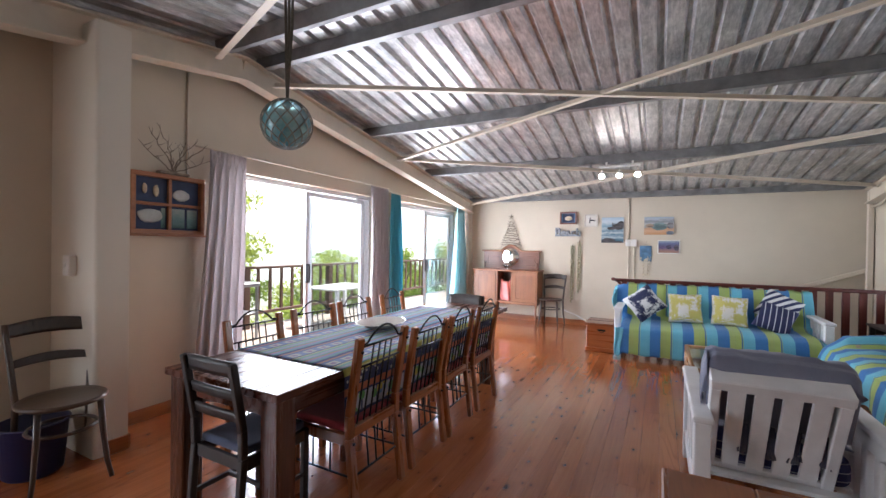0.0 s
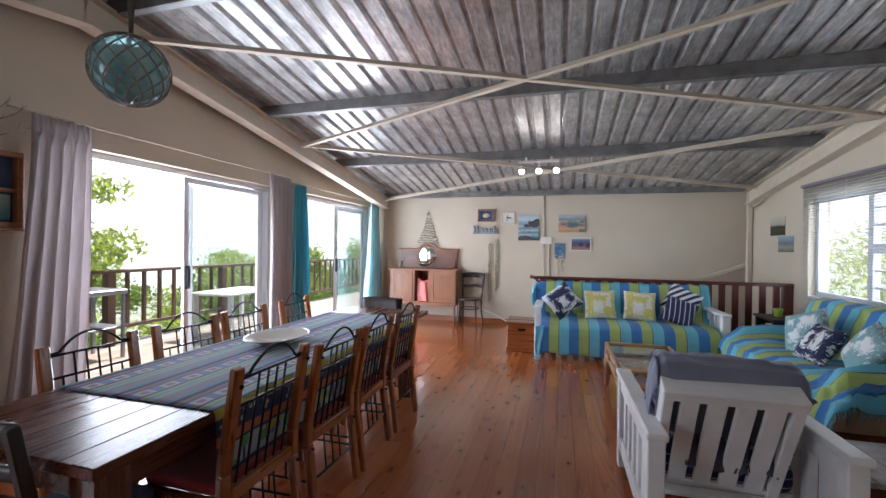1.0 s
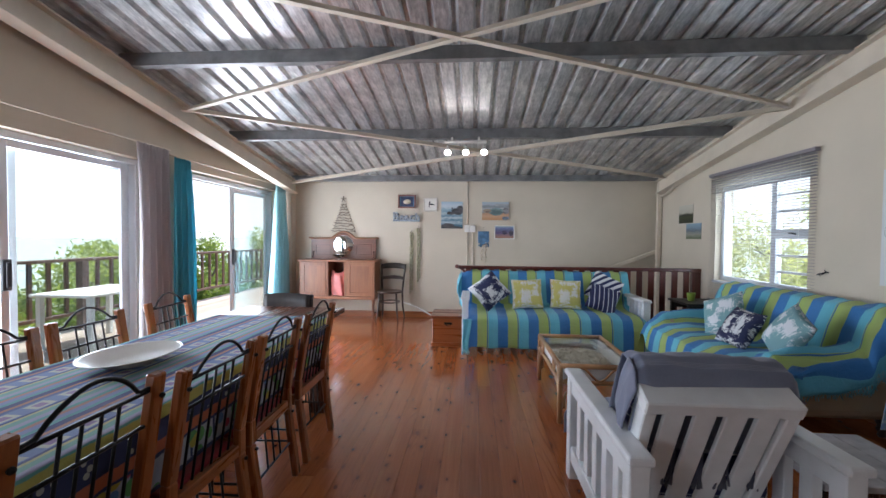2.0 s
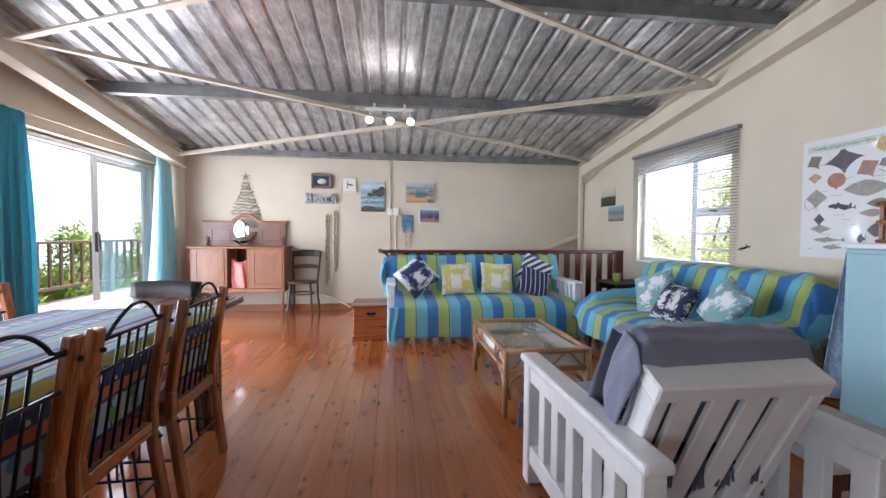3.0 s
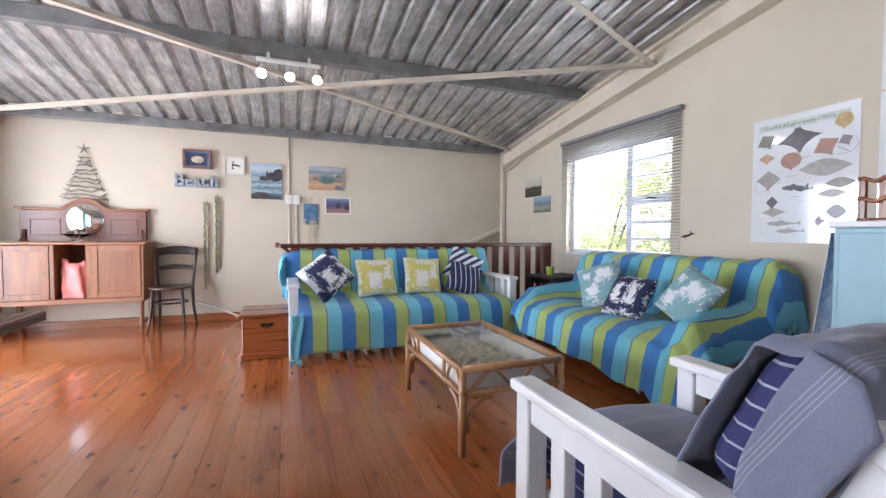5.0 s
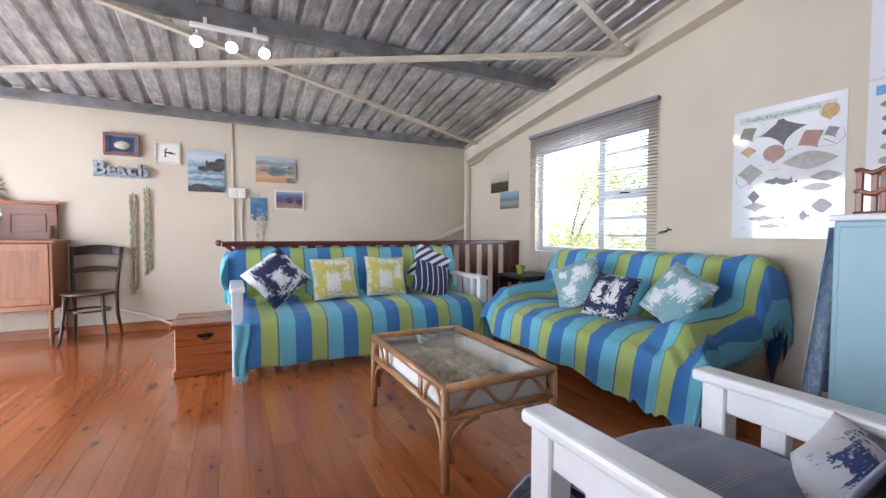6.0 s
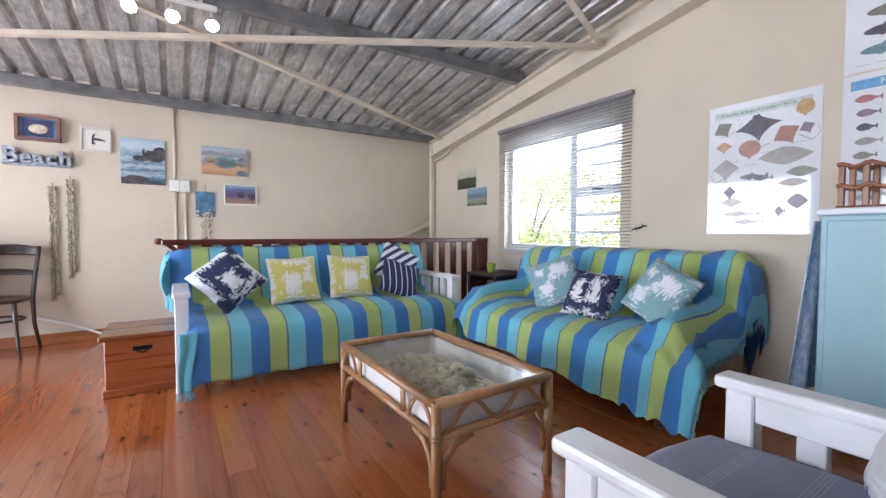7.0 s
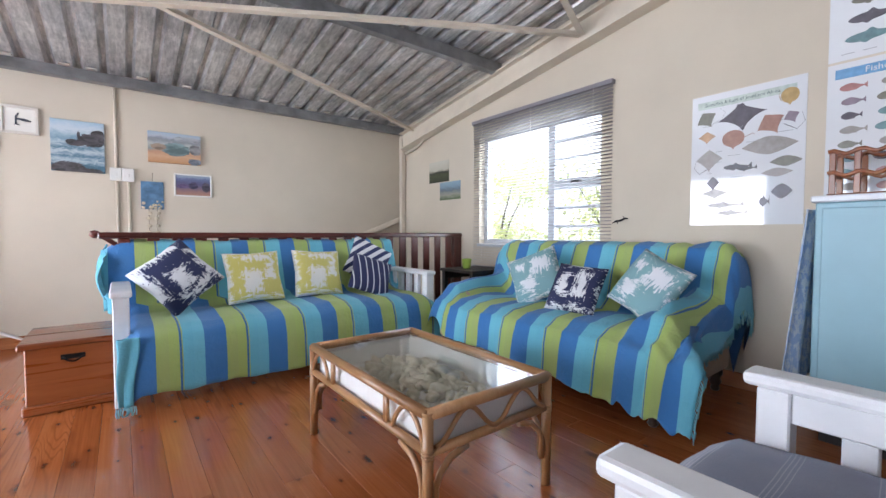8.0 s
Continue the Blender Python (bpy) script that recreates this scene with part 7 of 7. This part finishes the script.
def rack():
    r = thing("wooden_rack", "red-brown wooden bottle rack on the blue cabinet", "rack")
    W = CHAIR_Z
    for x in (2.43, 2.60):
        for y in (4.13, 4.045, 3.94, 3.84, 3.74):
            part("upright", one_box(x - 0.01, x + 0.01, y - 0.012, y + 0.012, 1.116, 1.335, 0.003), W, r)
        for z in (1.125, 1.225, 1.325):
            bm = bmesh.new()
            ys = np.linspace(4.145, 3.725, 22)
            pts = [(x - 0.014, y, z + (0.010 if z > 1.15 else 0) * math.cos((4.13 - y) / 0.0975 * 2 * math.pi)) for y in ys]
            tube(bm, pts, 0.0105, 6)
            part("rail", bm, W, r)
    for y in (4.13, 3.94, 3.74):
        part("rail", one_box(2.44, 2.59, y - 0.008, y + 0.008, 1.215, 1.233, 0.002), W, r)
    return r


rack()

# dark blue tub behind the chair by the pillar
bm = bmesh.new()
lathe(bm, [(0.0, 0), (0.125, 0), (0.135, 0.01), (0.16, 0.29), (0.17, 0.295), (0.17, 0.305), (0.155, 0.305), (0.128, 0.02), (0, 0.018)], 28, (-3.05, 1.86, 0))
tagged(part("tub", bm, paint("navy_plastic", (0.012, 0.018, 0.075), 0.4, 0.1)), "dark blue plastic tub on the floor", "tub")

# wooden table close to the start of the walk
slat_table("wooden_table", "orange-brown wooden counter table behind the armchair", 0.22, 0.90, 1.28, 1.86, 0.88, SKIRT_Y, TABLE_Z)


# ---------- wall charts ----------
CHART = paint("glossy_chart_paper", (0.70, 0.72, 0.74), 0.06, 0.015, 3, 0.03, 4)
CHART.node_tree.nodes["Principled BSDF"].inputs["Coat Weight"].default_value = 1.0
CHART.node_tree.nodes["Principled BSDF"].inputs["Coat Roughness"].default_value = 0.04
def tint(name, c):
    return paint(name, c, 0.22, 0.10, 26, 0.03, 50)


T = {k: tint("chart_" + k, c) for k, c in dict(slate=(0.11, 0.10, 0.12), olive=(0.20, 0.195, 0.16), ochre=(0.50, 0.35, 0.16), brick=(0.36, 0.20, 0.155), tan=(0.48, 0.31, 0.19), grey=(0.33, 0.31, 0.29), dark=(0.07, 0.075, 0.09), teal=(0.16, 0.27, 0.29), pink=(0.42, 0.20, 0.19), mauve=(0.25, 0.20, 0.24), sky=(0.16, 0.36, 0.60), sage=(0.52, 0.60, 0.55), title=(0.13, 0.17, 0.17), line=(0.35, 0.36, 0.38)).items()}


def chart(label, y0, z0, w, h):
    """A chart on the east wall; its own u runs to the right (towards -y), v up."""
    c = thing("wall_chart", label, "poster", "wall charts", pose(XR - 0.002, y0, z0, 90, 0, -90))
    bm = one_box(0, w, 0, h, 0, 0.002, 0)
    part("sheet", bm, CHART, c)
    return c


def outline(c, name, pts, mat, lift=0.0028):
    bm = bmesh.new()
    lo = [bm.verts.new((x, y, 0.0022)) for x, y in pts]
    hi = [bm.verts.new((x, y, lift)) for x, y in pts]
    bm.faces.new(hi)
    for i in range(len(pts)):
        j = (i + 1) % len(pts)
        bm.faces.new((lo[i], lo[j], hi[j], hi[i]))
    bmesh.ops.recalc_face_normals(bm, faces=bm.faces[:])
    part(name, bm, mat, c)


def ray_pts(cx, cy, w, h, rot, kind):
    """Outline of a ray seen from above: leading edges bowed, trailing edges drawn in."""
    lead, trail = {"diamond": (1.15, 1.25), "manta": (0.85, 2.0), "butterfly": (1.7, 1.5), "disc": (2.2, 2.2)}[kind]
    up, dn, n = [], [], 20
    for i in range(n + 1):
        x = -1 + 2 * i / n
        if kind == "disc":
            t = b = 0.5 * math.sqrt(max(0.0, 1 - x * x))
            b += 0.16 * max(0.0, 1 - abs(x) / 0.22)
        elif kind == "butterfly":
            t, b = 0.5 * (1 - abs(x) ** lead), 0.5 * (1 - abs(x) ** trail)
        else:
            t, b = 0.5 * (1 - abs(x)) ** (1 / lead), 0.5 * (1 - abs(x)) ** trail
            b += 0.10 * max(0.0, 1 - abs(x) / 0.14)
        if kind == "manta":
            t += 0.14 * max(0.0, 1 - abs(abs(x) - 0.12) / 0.06)
        up.append((x * w / 2, t * h))
        dn.append((x * w / 2, -b * h))
    ca, sa = math.cos(rot), math.sin(rot)
    return [(cx + x * ca - y * sa, cy + x * sa + y * ca) for x, y in up + dn[-2:0:-1]]


def tail(c, pts, mat, r=0.002):
    bm = bmesh.new()
    tube(bm, [(x, y, 0.0028) for x, y in pts], [r * (1 - 0.7 * i / (len(pts) - 1)) for i in range(len(pts))], 5)
    bmesh.ops.scale(bm, vec=(1, 1, 0.3), space=Matrix.Translation((0, 0, -0.0026)), verts=bm.verts)
    part("tail", bm, mat, c)


def fish_pts(cx, cy, w, h, shark=False):
    top, bot = [], []
    n = 26
    for i in range(n + 1):
        f = i / n
        body = math.sin(math.pi * min(1, f / 0.86) ** 0.75) ** 0.8 if f < 0.86 else 0.0
        t = body * h / 2 + (0.06 * h if f > 0.8 else 0.0)
        up = t + (h * 0.38 * max(0, 1 - abs(f - 0.45) / 0.10) if shark else h * 0.10 * max(0, 1 - abs(f - 0.42) / 0.28))
        dn = t + (h * 0.25 * max(0, 1 - abs(f - 0.36) / 0.09) if shark else h * 0.10 * max(0, 1 - abs(f - 0.6) / 0.1))
        if f > 0.88:
            g = (f - 0.88) / 0.12
            up, dn = h * (0.08 + (0.62 if shark else 0.36) * g), h * (0.08 + 0.36 * g)
        top.append((cx - w / 2 + w * f, cy + up))
        bot.append((cx - w / 2 + w * f, cy - dn))
    return top + bot[::-1]


PW, PH = 0.58, 0.825
p1 = chart("glossy white chart of rays with a pale green title band", 4.875, 1.0, PW, PH)
part("title_band", one_box(0.035, PW - 0.045, PH - 0.085, PH - 0.04, 0.0021, 0.0025, 0), T["sage"], p1)
ob = letters("Guitarfish & Rays of Southern Africa", 0.0265, pose(0.07, PH - 0.071, 0.0034), T["title"], 0.0002, 0, "title")
ob.parent = p1
RAYS = (("diamond", 0.085, 0.675, 0.12, 0.10, 0.5, "olive"), ("manta", 0.275, 0.655, 0.26, 0.15, 0.1, "slate"), ("disc", 0.505, 0.725, 0.085, 0.085, 0, "ochre"),
        ("diamond", 0.42, 0.585, 0.14, 0.12, 0.5, "brick"), ("diamond", 0.515, 0.605, 0.075, 0.07, 0.4, "mauve"), ("diamond", 0.09, 0.56, 0.10, 0.07, 0, "tan"),
        ("disc", 0.235, 0.53, 0.12, 0.10, 0, "brick"), ("diamond", 0.105, 0.415, 0.15, 0.13, 0, "grey"), ("butterfly", 0.415, 0.46, 0.27, 0.105, 0, "grey"),
        ("butterfly", 0.495, 0.36, 0.15, 0.06, 0, "olive"), ("butterfly", 0.455, 0.30, 0.15, 0.05, 0, "grey"), ("diamond", 0.13, 0.265, 0.075, 0.085, 0, "slate"),
        ("butterfly", 0.48, 0.19, 0.10, 0.085, 0, "slate"), ("diamond", 0.14, 0.20, 0.15, 0.06, 0, "grey"))
for kind, cx, cy, w, h, rot, col in RAYS:
    outline(p1, "ray_drawing", ray_pts(cx, cy, w, h, rot, kind), T[col])
for pts, col in (([(0.12, 0.64), (0.17, 0.66), (0.19, 0.70), (0.16, 0.73)], "line"), ([(0.28, 0.60), (0.27, 0.58), (0.25, 0.57)], "line"), ([(0.465, 0.70), (0.455, 0.73), (0.46, 0.76)], "ochre"),
                 ([(0.48, 0.57), (0.54, 0.53), (0.575, 0.57), (0.56, 0.62)], "slate"), ([(0.10, 0.36), (0.05, 0.33), (0.02, 0.37), (0.03, 0.42)], "slate"), ([(0.295, 0.53), (0.335, 0.545), (0.345, 0.535)], "brick")):
    tail(p1, pts, T[col])
for cx, cy, w, h, col in ((0.26, 0.355, 0.15, 0.03, "dark"), (0.31, 0.34, 0.10, 0.024, "dark"), (0.20, 0.125, 0.20, 0.028, "grey"), (0.40, 0.135, 0.05, 0.05, "slate"), (0.24, 0.075, 0.16, 0.025, "grey")):
    outline(p1, "fish_drawing", fish_pts(cx, cy, w, h, True), T[col])
rng = random.Random(31)
for i in range(18):
    x, y = rng.uniform(0.05, 0.48), 0.06 + 0.60 * (i / 18)
    part("caption_bar", one_box(x, x + rng.uniform(0.03, 0.07), y, y + 0.003, 0.0021, 0.0024, 0), T["line"], p1)

p2 = chart("glossy chart of fishes with a bright blue title band", 4.215, 1.065, PW, 0.765)
part("title_band", one_box(0.03, PW - 0.03, 0.685, 0.735, 0.0021, 0.0025, 0), T["sky"], p2)
ob = letters("Fishes of", 0.042, pose(0.14, 0.697, 0.0034), CHART, 0.0002, 0, "title")
ob.parent = p2
cols = ("pink", "teal", "pink", "grey", "slate", "mauve", "teal", "grey", "olive", "pink", "slate", "grey")
for r in range(8):
    for q in range(4):
        outline(p2, "fish_drawing", fish_pts(0.10 + q * 0.135 + 0.012 * math.sin(r * 3 + q), 0.635 - r * 0.073, 0.105 - 0.012 * ((r + q) % 3), 0.036), T[cols[(r * 5 + q * 3) % 12]])
p3 = chart("glossy chart of sharks high on the wall", 4.215, 1.842, PW, 0.70)
for r in range(6):
    for q in range(2):
        outline(p3, "shark_drawing", fish_pts(0.17 + q * 0.26, 0.10 + r * 0.095, 0.22 - 0.02 * (r % 3), 0.045, True), T[("teal", "slate", "olive", "grey")[(r + 2 * q) % 4]])
for i in range(6):
    part("caption_bar", one_box(0.05 + 0.08 * i, 0.10 + 0.08 * i, 0.03, 0.033, 0.0021, 0.0024, 0), T["line"], p3)


# ---------- outside ----------
def leaf_mat(name, lo, hi):
    k = Nodes(name, 0.55)
    geo = k.t.nodes.new("ShaderNodeNewGeometry")
    k.base(k.ramp(geo.outputs["Random Per Island"], [(0.0, lo), (1.0, hi)]))
    k.b.inputs["Transmission Weight"].default_value = 0.0
    tl = k.t.nodes.new("ShaderNodeBsdfTranslucent")
    tl.inputs["Color"].default_value = (hi[0] * 1.6, hi[1] * 1.6, hi[2], 1)
    ms = k.t.nodes.new("ShaderNodeMixShader")
    ms.inputs[0].default_value = 0.5
    k.t.links.new(k.b.outputs[0], ms.inputs[1])
    k.t.links.new(tl.outputs[0], ms.inputs[2])
    k.t.links.new(ms.outputs[0], k.t.nodes["Material Output"].inputs["Surface"])
    return k.m


LEAF = leaf_mat("coastal_leaf", (0.035, 0.075, 0.02), (0.13, 0.19, 0.05))
LEAF2 = leaf_mat("yellow_green_leaf", (0.08, 0.13, 0.03), (0.25, 0.31, 0.09))
# Leaf colour lifted well above natural to imitate the glare outside the window.
LEAF3 = leaf_mat("glare_paled_leaf", (0.20, 0.23, 0.14), (0.42, 0.45, 0.30))
BARK = paint("grey_bark", (0.17, 0.145, 0.115), 0.9, 0.25, 9, 0.6, 30)
DECK_WOOD = wood("weathered_deck", (0.22, 0.17, 0.13), (0.34, 0.28, 0.22), (0.44, 0.38, 0.31), "y", 0.7)
DECK_RAIL = wood("brown_deck_rail", (0.06, 0.030, 0.018), (0.12, 0.062, 0.038), (0.17, 0.095, 0.06), "z", 0.6)


def ground_mat():
    """Scrub near the house, colour paled far off to imitate hazy distance and sea."""
    k = Nodes("coastal_ground", 0.9)
    v = k.coords("Object")
    n = k.noise(v, 0.5, 6)
    scrub = k.ramp(n, [(0.3, (0.09, 0.11, 0.04)), (0.7, (0.22, 0.22, 0.11))])
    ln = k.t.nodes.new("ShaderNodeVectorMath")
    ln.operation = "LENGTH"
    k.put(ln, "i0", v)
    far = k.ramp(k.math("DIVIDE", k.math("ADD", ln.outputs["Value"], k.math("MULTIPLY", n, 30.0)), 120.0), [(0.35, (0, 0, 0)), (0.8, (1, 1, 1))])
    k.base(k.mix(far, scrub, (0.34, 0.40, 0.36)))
    k.bump(n, 0.6, 0.05)
    return k.m


GROUND = ground_mat()

bm = bmesh.new()
def ground_fn(u, v):
    r = 0.5 * (4000.0 ** u)
    a = 2 * math.pi * v
    x, y = -2 + r * math.cos(a), 4 + r * math.sin(a)
    return (x, y, -3.0 - 0.25 * math.log(1 + r / 8) * 3 + 0.3 * noise.noise((x * 0.05, y * 0.05, 0)) * min(1, r / 20))
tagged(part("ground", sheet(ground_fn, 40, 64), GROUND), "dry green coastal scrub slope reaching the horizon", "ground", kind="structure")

def horizon_glow():
    """Self-lit white that stands in for the blown-out sky low over the horizon."""
    k = Nodes("horizon_glow_white", 1.0)
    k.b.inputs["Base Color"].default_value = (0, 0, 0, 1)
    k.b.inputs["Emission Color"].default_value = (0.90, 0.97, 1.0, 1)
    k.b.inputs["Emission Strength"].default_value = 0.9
    return k.m


# Added glowing cylinder that whitens the dim sky behind the horizon.
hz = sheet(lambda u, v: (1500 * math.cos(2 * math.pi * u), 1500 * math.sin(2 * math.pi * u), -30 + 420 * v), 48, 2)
tagged(part("backdrop", hz, horizon_glow()), "glowing white backdrop in place of bright sky at the horizon", "backdrop", kind="structure")

deck = thing("deck", "weathered timber deck outside the sliding doors", "deck", kind="structure")
DX0, DX1, DY0, DY1 = -6.0, -3.38, -2.5, 13.0
part("joists", one_box(DX0, DX1, DY0, DY1, -0.20, -0.09, 0), DECK_WOOD, deck)
w = 0.145
nb = int((DX1 - DX0) / w)
for i in range(nb):
    part("deck_board", one_box(DX0 + i * w + 0.003, DX0 + (i + 1) * w - 0.003, DY0, DY1, -0.089, -0.062, 0.003), DECK_WOOD, deck)
for x in (DX0 + 0.1, DX1 - 0.2):
    for y in (0.5, 5.0, 9.5, 12.8):
        part("pile", one_box(x - 0.07, x + 0.07, y - 0.07, y + 0.07, -4.2, -0.2, 0.01), DECK_RAIL, deck)

dr = thing("deck_railing", "brown timber deck railing with upright balusters", "railing", kind="structure")
RX = -5.85
part("top_rail", one_box(RX - 0.05, RX + 0.05, DY0, DY1, 0.93, 0.975, 0.006), DECK_RAIL, dr)
part("bottom_rail", one_box(RX - 0.03, RX + 0.03, DY0, DY1, 0.16, 0.21, 0.005), DECK_RAIL, dr)
y, i, bal = DY0 + 0.05, 0, None
while y < DY1:
    if i % 8 == 0:
        part("post", one_box(RX - 0.055, RX + 0.055, y - 0.055, y + 0.055, -0.062, 0.93, 0.006), DECK_RAIL, dr)
    elif bal is None:
        ob = part("baluster", one_box(RX - 0.02, RX + 0.02, -0.024, 0.024, 0.21, 0.93, 0.003), DECK_RAIL, dr)
        bal = ob.data
        ob.location.y = y
    else:
        ob = new("baluster", bal)
        ob.parent = dr
        ob.location = (0, y, 0)
    y += 0.245
    i += 1


def leaves(name, blobs, count, size, material, seed, parent=None, label=""):
    """Many small leaves, strewn over clumps given as (x, y, z, rx, ry, rz)."""
    rng = np.random.default_rng(seed)
    vs, fs = [], []
    wts = np.array([b[3] * b[4] * b[5] for b in blobs]) ** 0.7
    pick = rng.choice(len(blobs), count, p=wts / wts.sum())
    for i in range(count):
        b = blobs[pick[i]]
        d = rng.normal(size=3)
        d /= np.linalg.norm(d)
        c = np.array(b[:3]) + d * np.array(b[3:6]) * rng.uniform(0.35, 1.08)
        a = rng.normal(size=3)
        a /= np.linalg.norm(a)
        q = np.cross(a, rng.normal(size=3))
        q /= np.linalg.norm(q) + 1e-6
        s = size * rng.uniform(0.6, 1.4)
        nrm = np.cross(a, q)
        k = len(vs)
        vs += [tuple(c - a * s), tuple(c + q * s * 0.4 + nrm * s * 0.12), tuple(c + a * s), tuple(c - q * s * 0.4 + nrm * s * 0.12)]
        fs += [(k, k + 1, k + 2), (k, k + 2, k + 3)]
    me = bpy.data.meshes.new(name)
    me.from_pydata(vs, [], fs)
    me.materials.append(material)
    ob = new(name, me)
    if parent:
        ob.parent = parent
    if label:
        ob["label"] = label
    return ob


def tree(label, x, y, z0, h, spread, seed, material, n=5000, size=0.05, lean=(0, 0), cat="tree"):
    t = thing("tree" if cat == "tree" else "bush", label, cat)
    rng = random.Random(seed)
    bm = bmesh.new()
    top = Vector((x + lean[0], y + lean[1], z0 + h * 0.62))
    base = Vector((x, y, z0))
    tube(bm, [base.lerp(top, f) + Vector((0.06 * math.sin(f * 5 + seed), 0.06 * math.cos(f * 4), 0)) for f in (0, .25, .5, .75, 1)], [0.09 * h / 4, 0.075 * h / 4, 0.06 * h / 4, 0.045 * h / 4, 0.03 * h / 4], 8)
    blobs = []
    for i in range(9):
        a, f = rng.uniform(0, 6.28), rng.uniform(0.35, 0.95)
        s = base.lerp(top, f)
        e = s + Vector((math.cos(a) * spread * rng.uniform(.4, 1), math.sin(a) * spread * rng.uniform(.4, 1), h * rng.uniform(0.08, 0.38)))
        tube(bm, [s, s.lerp(e, 0.5) + Vector((0, 0, 0.04 * h)), e], [0.03 * h / 4, 0.02 * h / 4, 0.008 * h / 4], 6)
        for k in range(3):
            blobs.append((e.x + rng.uniform(-.3, .3) * spread, e.y + rng.uniform(-.3, .3) * spread, e.z + rng.uniform(-.2, .15) * spread, spread * rng.uniform(.26, .52), spread * rng.uniform(.26, .52), spread * rng.uniform(.2, .42)))
    part("trunk", bm, BARK, t)
    leaves("crown", blobs, n, size, material, seed, t)
    return t


tree("leafy green coastal tree beside the deck", -6.8, 5.15, -3.6, 6.45, 0.85, 3, LEAF2, 4600, 0.05)
rng = random.Random(40)
for i, (x, y, h) in enumerate(((-7.0, 2.4, 5.3), (-7.1, 7.0, 4.3), (-7.4, 8.6, 4.7), (-7.2, 10.4, 5.1), (-7.6, 12.4, 5.3), (-7.4, 3.9, 4.5), (-8.6, 14.5, 5.6), (-9.5, 11.0, 5.2), (-9.6, 6.6, 5.2), (-9.2, 17.5, 5.6), (-11.5, 9.0, 5.4), (-12.0, 14.0, 5.5), (-10.5, 4.0, 5.2), (-11.5, 20.0, 5.8))):
    tree("dense yellow-green coastal bush below the deck railing", x, y, -3.8, h, 1.25, 50 + i, LEAF2 if i % 2 else LEAF, 5200, 0.06, cat="bush")
for i, (x, y, h, s) in enumerate(((5.4, 6.6, 4.9, 1.2), (6.4, 8.8, 5.2, 1.5), (5.8, 4.6, 4.7, 1.2), (7.6, 6.6, 5.4, 1.6), (7.2, 11.2, 6.0, 1.8), (9.5, 9.0, 6.2, 2.1), (9.0, 13.5, 6.6, 2.2))):
    tree("leafy tree outside the window, its leaf colour paled for glare", x, y, -3.4, h, s, 80 + i, LEAF3, 5200, 0.07)

# things on the deck
STEEL = paint("brushed_steel", (0.30, 0.31, 0.33), 0.42, 0.08, 6, 0.1, 50, 0.8)
gr = thing("barbecue_trolley", "steel barbecue trolley standing on the deck", "barbecue", m=pose(-5.42, 4.75, -0.062))
part("tray", one_box(-0.28, 0.28, -0.36, 0.36, 0.78, 0.84, 0.01), STEEL, gr)
part("shelf", one_box(-0.26, 0.26, -0.34, 0.34, 0.37, 0.39, 0.004), STEEL, gr)
for sx in (-0.25, 0.25):
    for sy in (-0.32, 0.32):
        part("leg", one_box(sx - 0.018, sx + 0.018, sy - 0.018, sy + 0.018, 0, 0.78, 0.003), STEEL, gr)
bm = bmesh.new()
lathe(bm, [(0.0, 0), (0.15, 0), (0.165, 0.02), (0.165, 0.22), (0.12, 0.29), (0.07, 0.31), (0.07, 0.36), (0, 0.36)], 24, (-5.36, 4.62, 0.329))
tagged(part("gas_bottle", bm, paint("orange_enamel", (0.62, 0.13, 0.02), 0.4, 0.1)), "orange gas bottle on the barbecue shelf", "gas bottle")
tb = thing("deck_table", "white garden table standing on the deck", "table", m=pose(-4.95, 6.7, -0.062))
part("tabletop", one_box(-0.38, 0.38, -0.55, 0.55, 0.64, 0.675, 0.01), WHITE_PL, tb)
for sx in (-0.32, 0.32):
    for sy in (-0.47, 0.47):
        part("leg", one_box(sx - 0.03, sx + 0.03, sy - 0.03, sy + 0.03, 0, 0.64, 0.005), WHITE_PL, tb)

lay_boards()
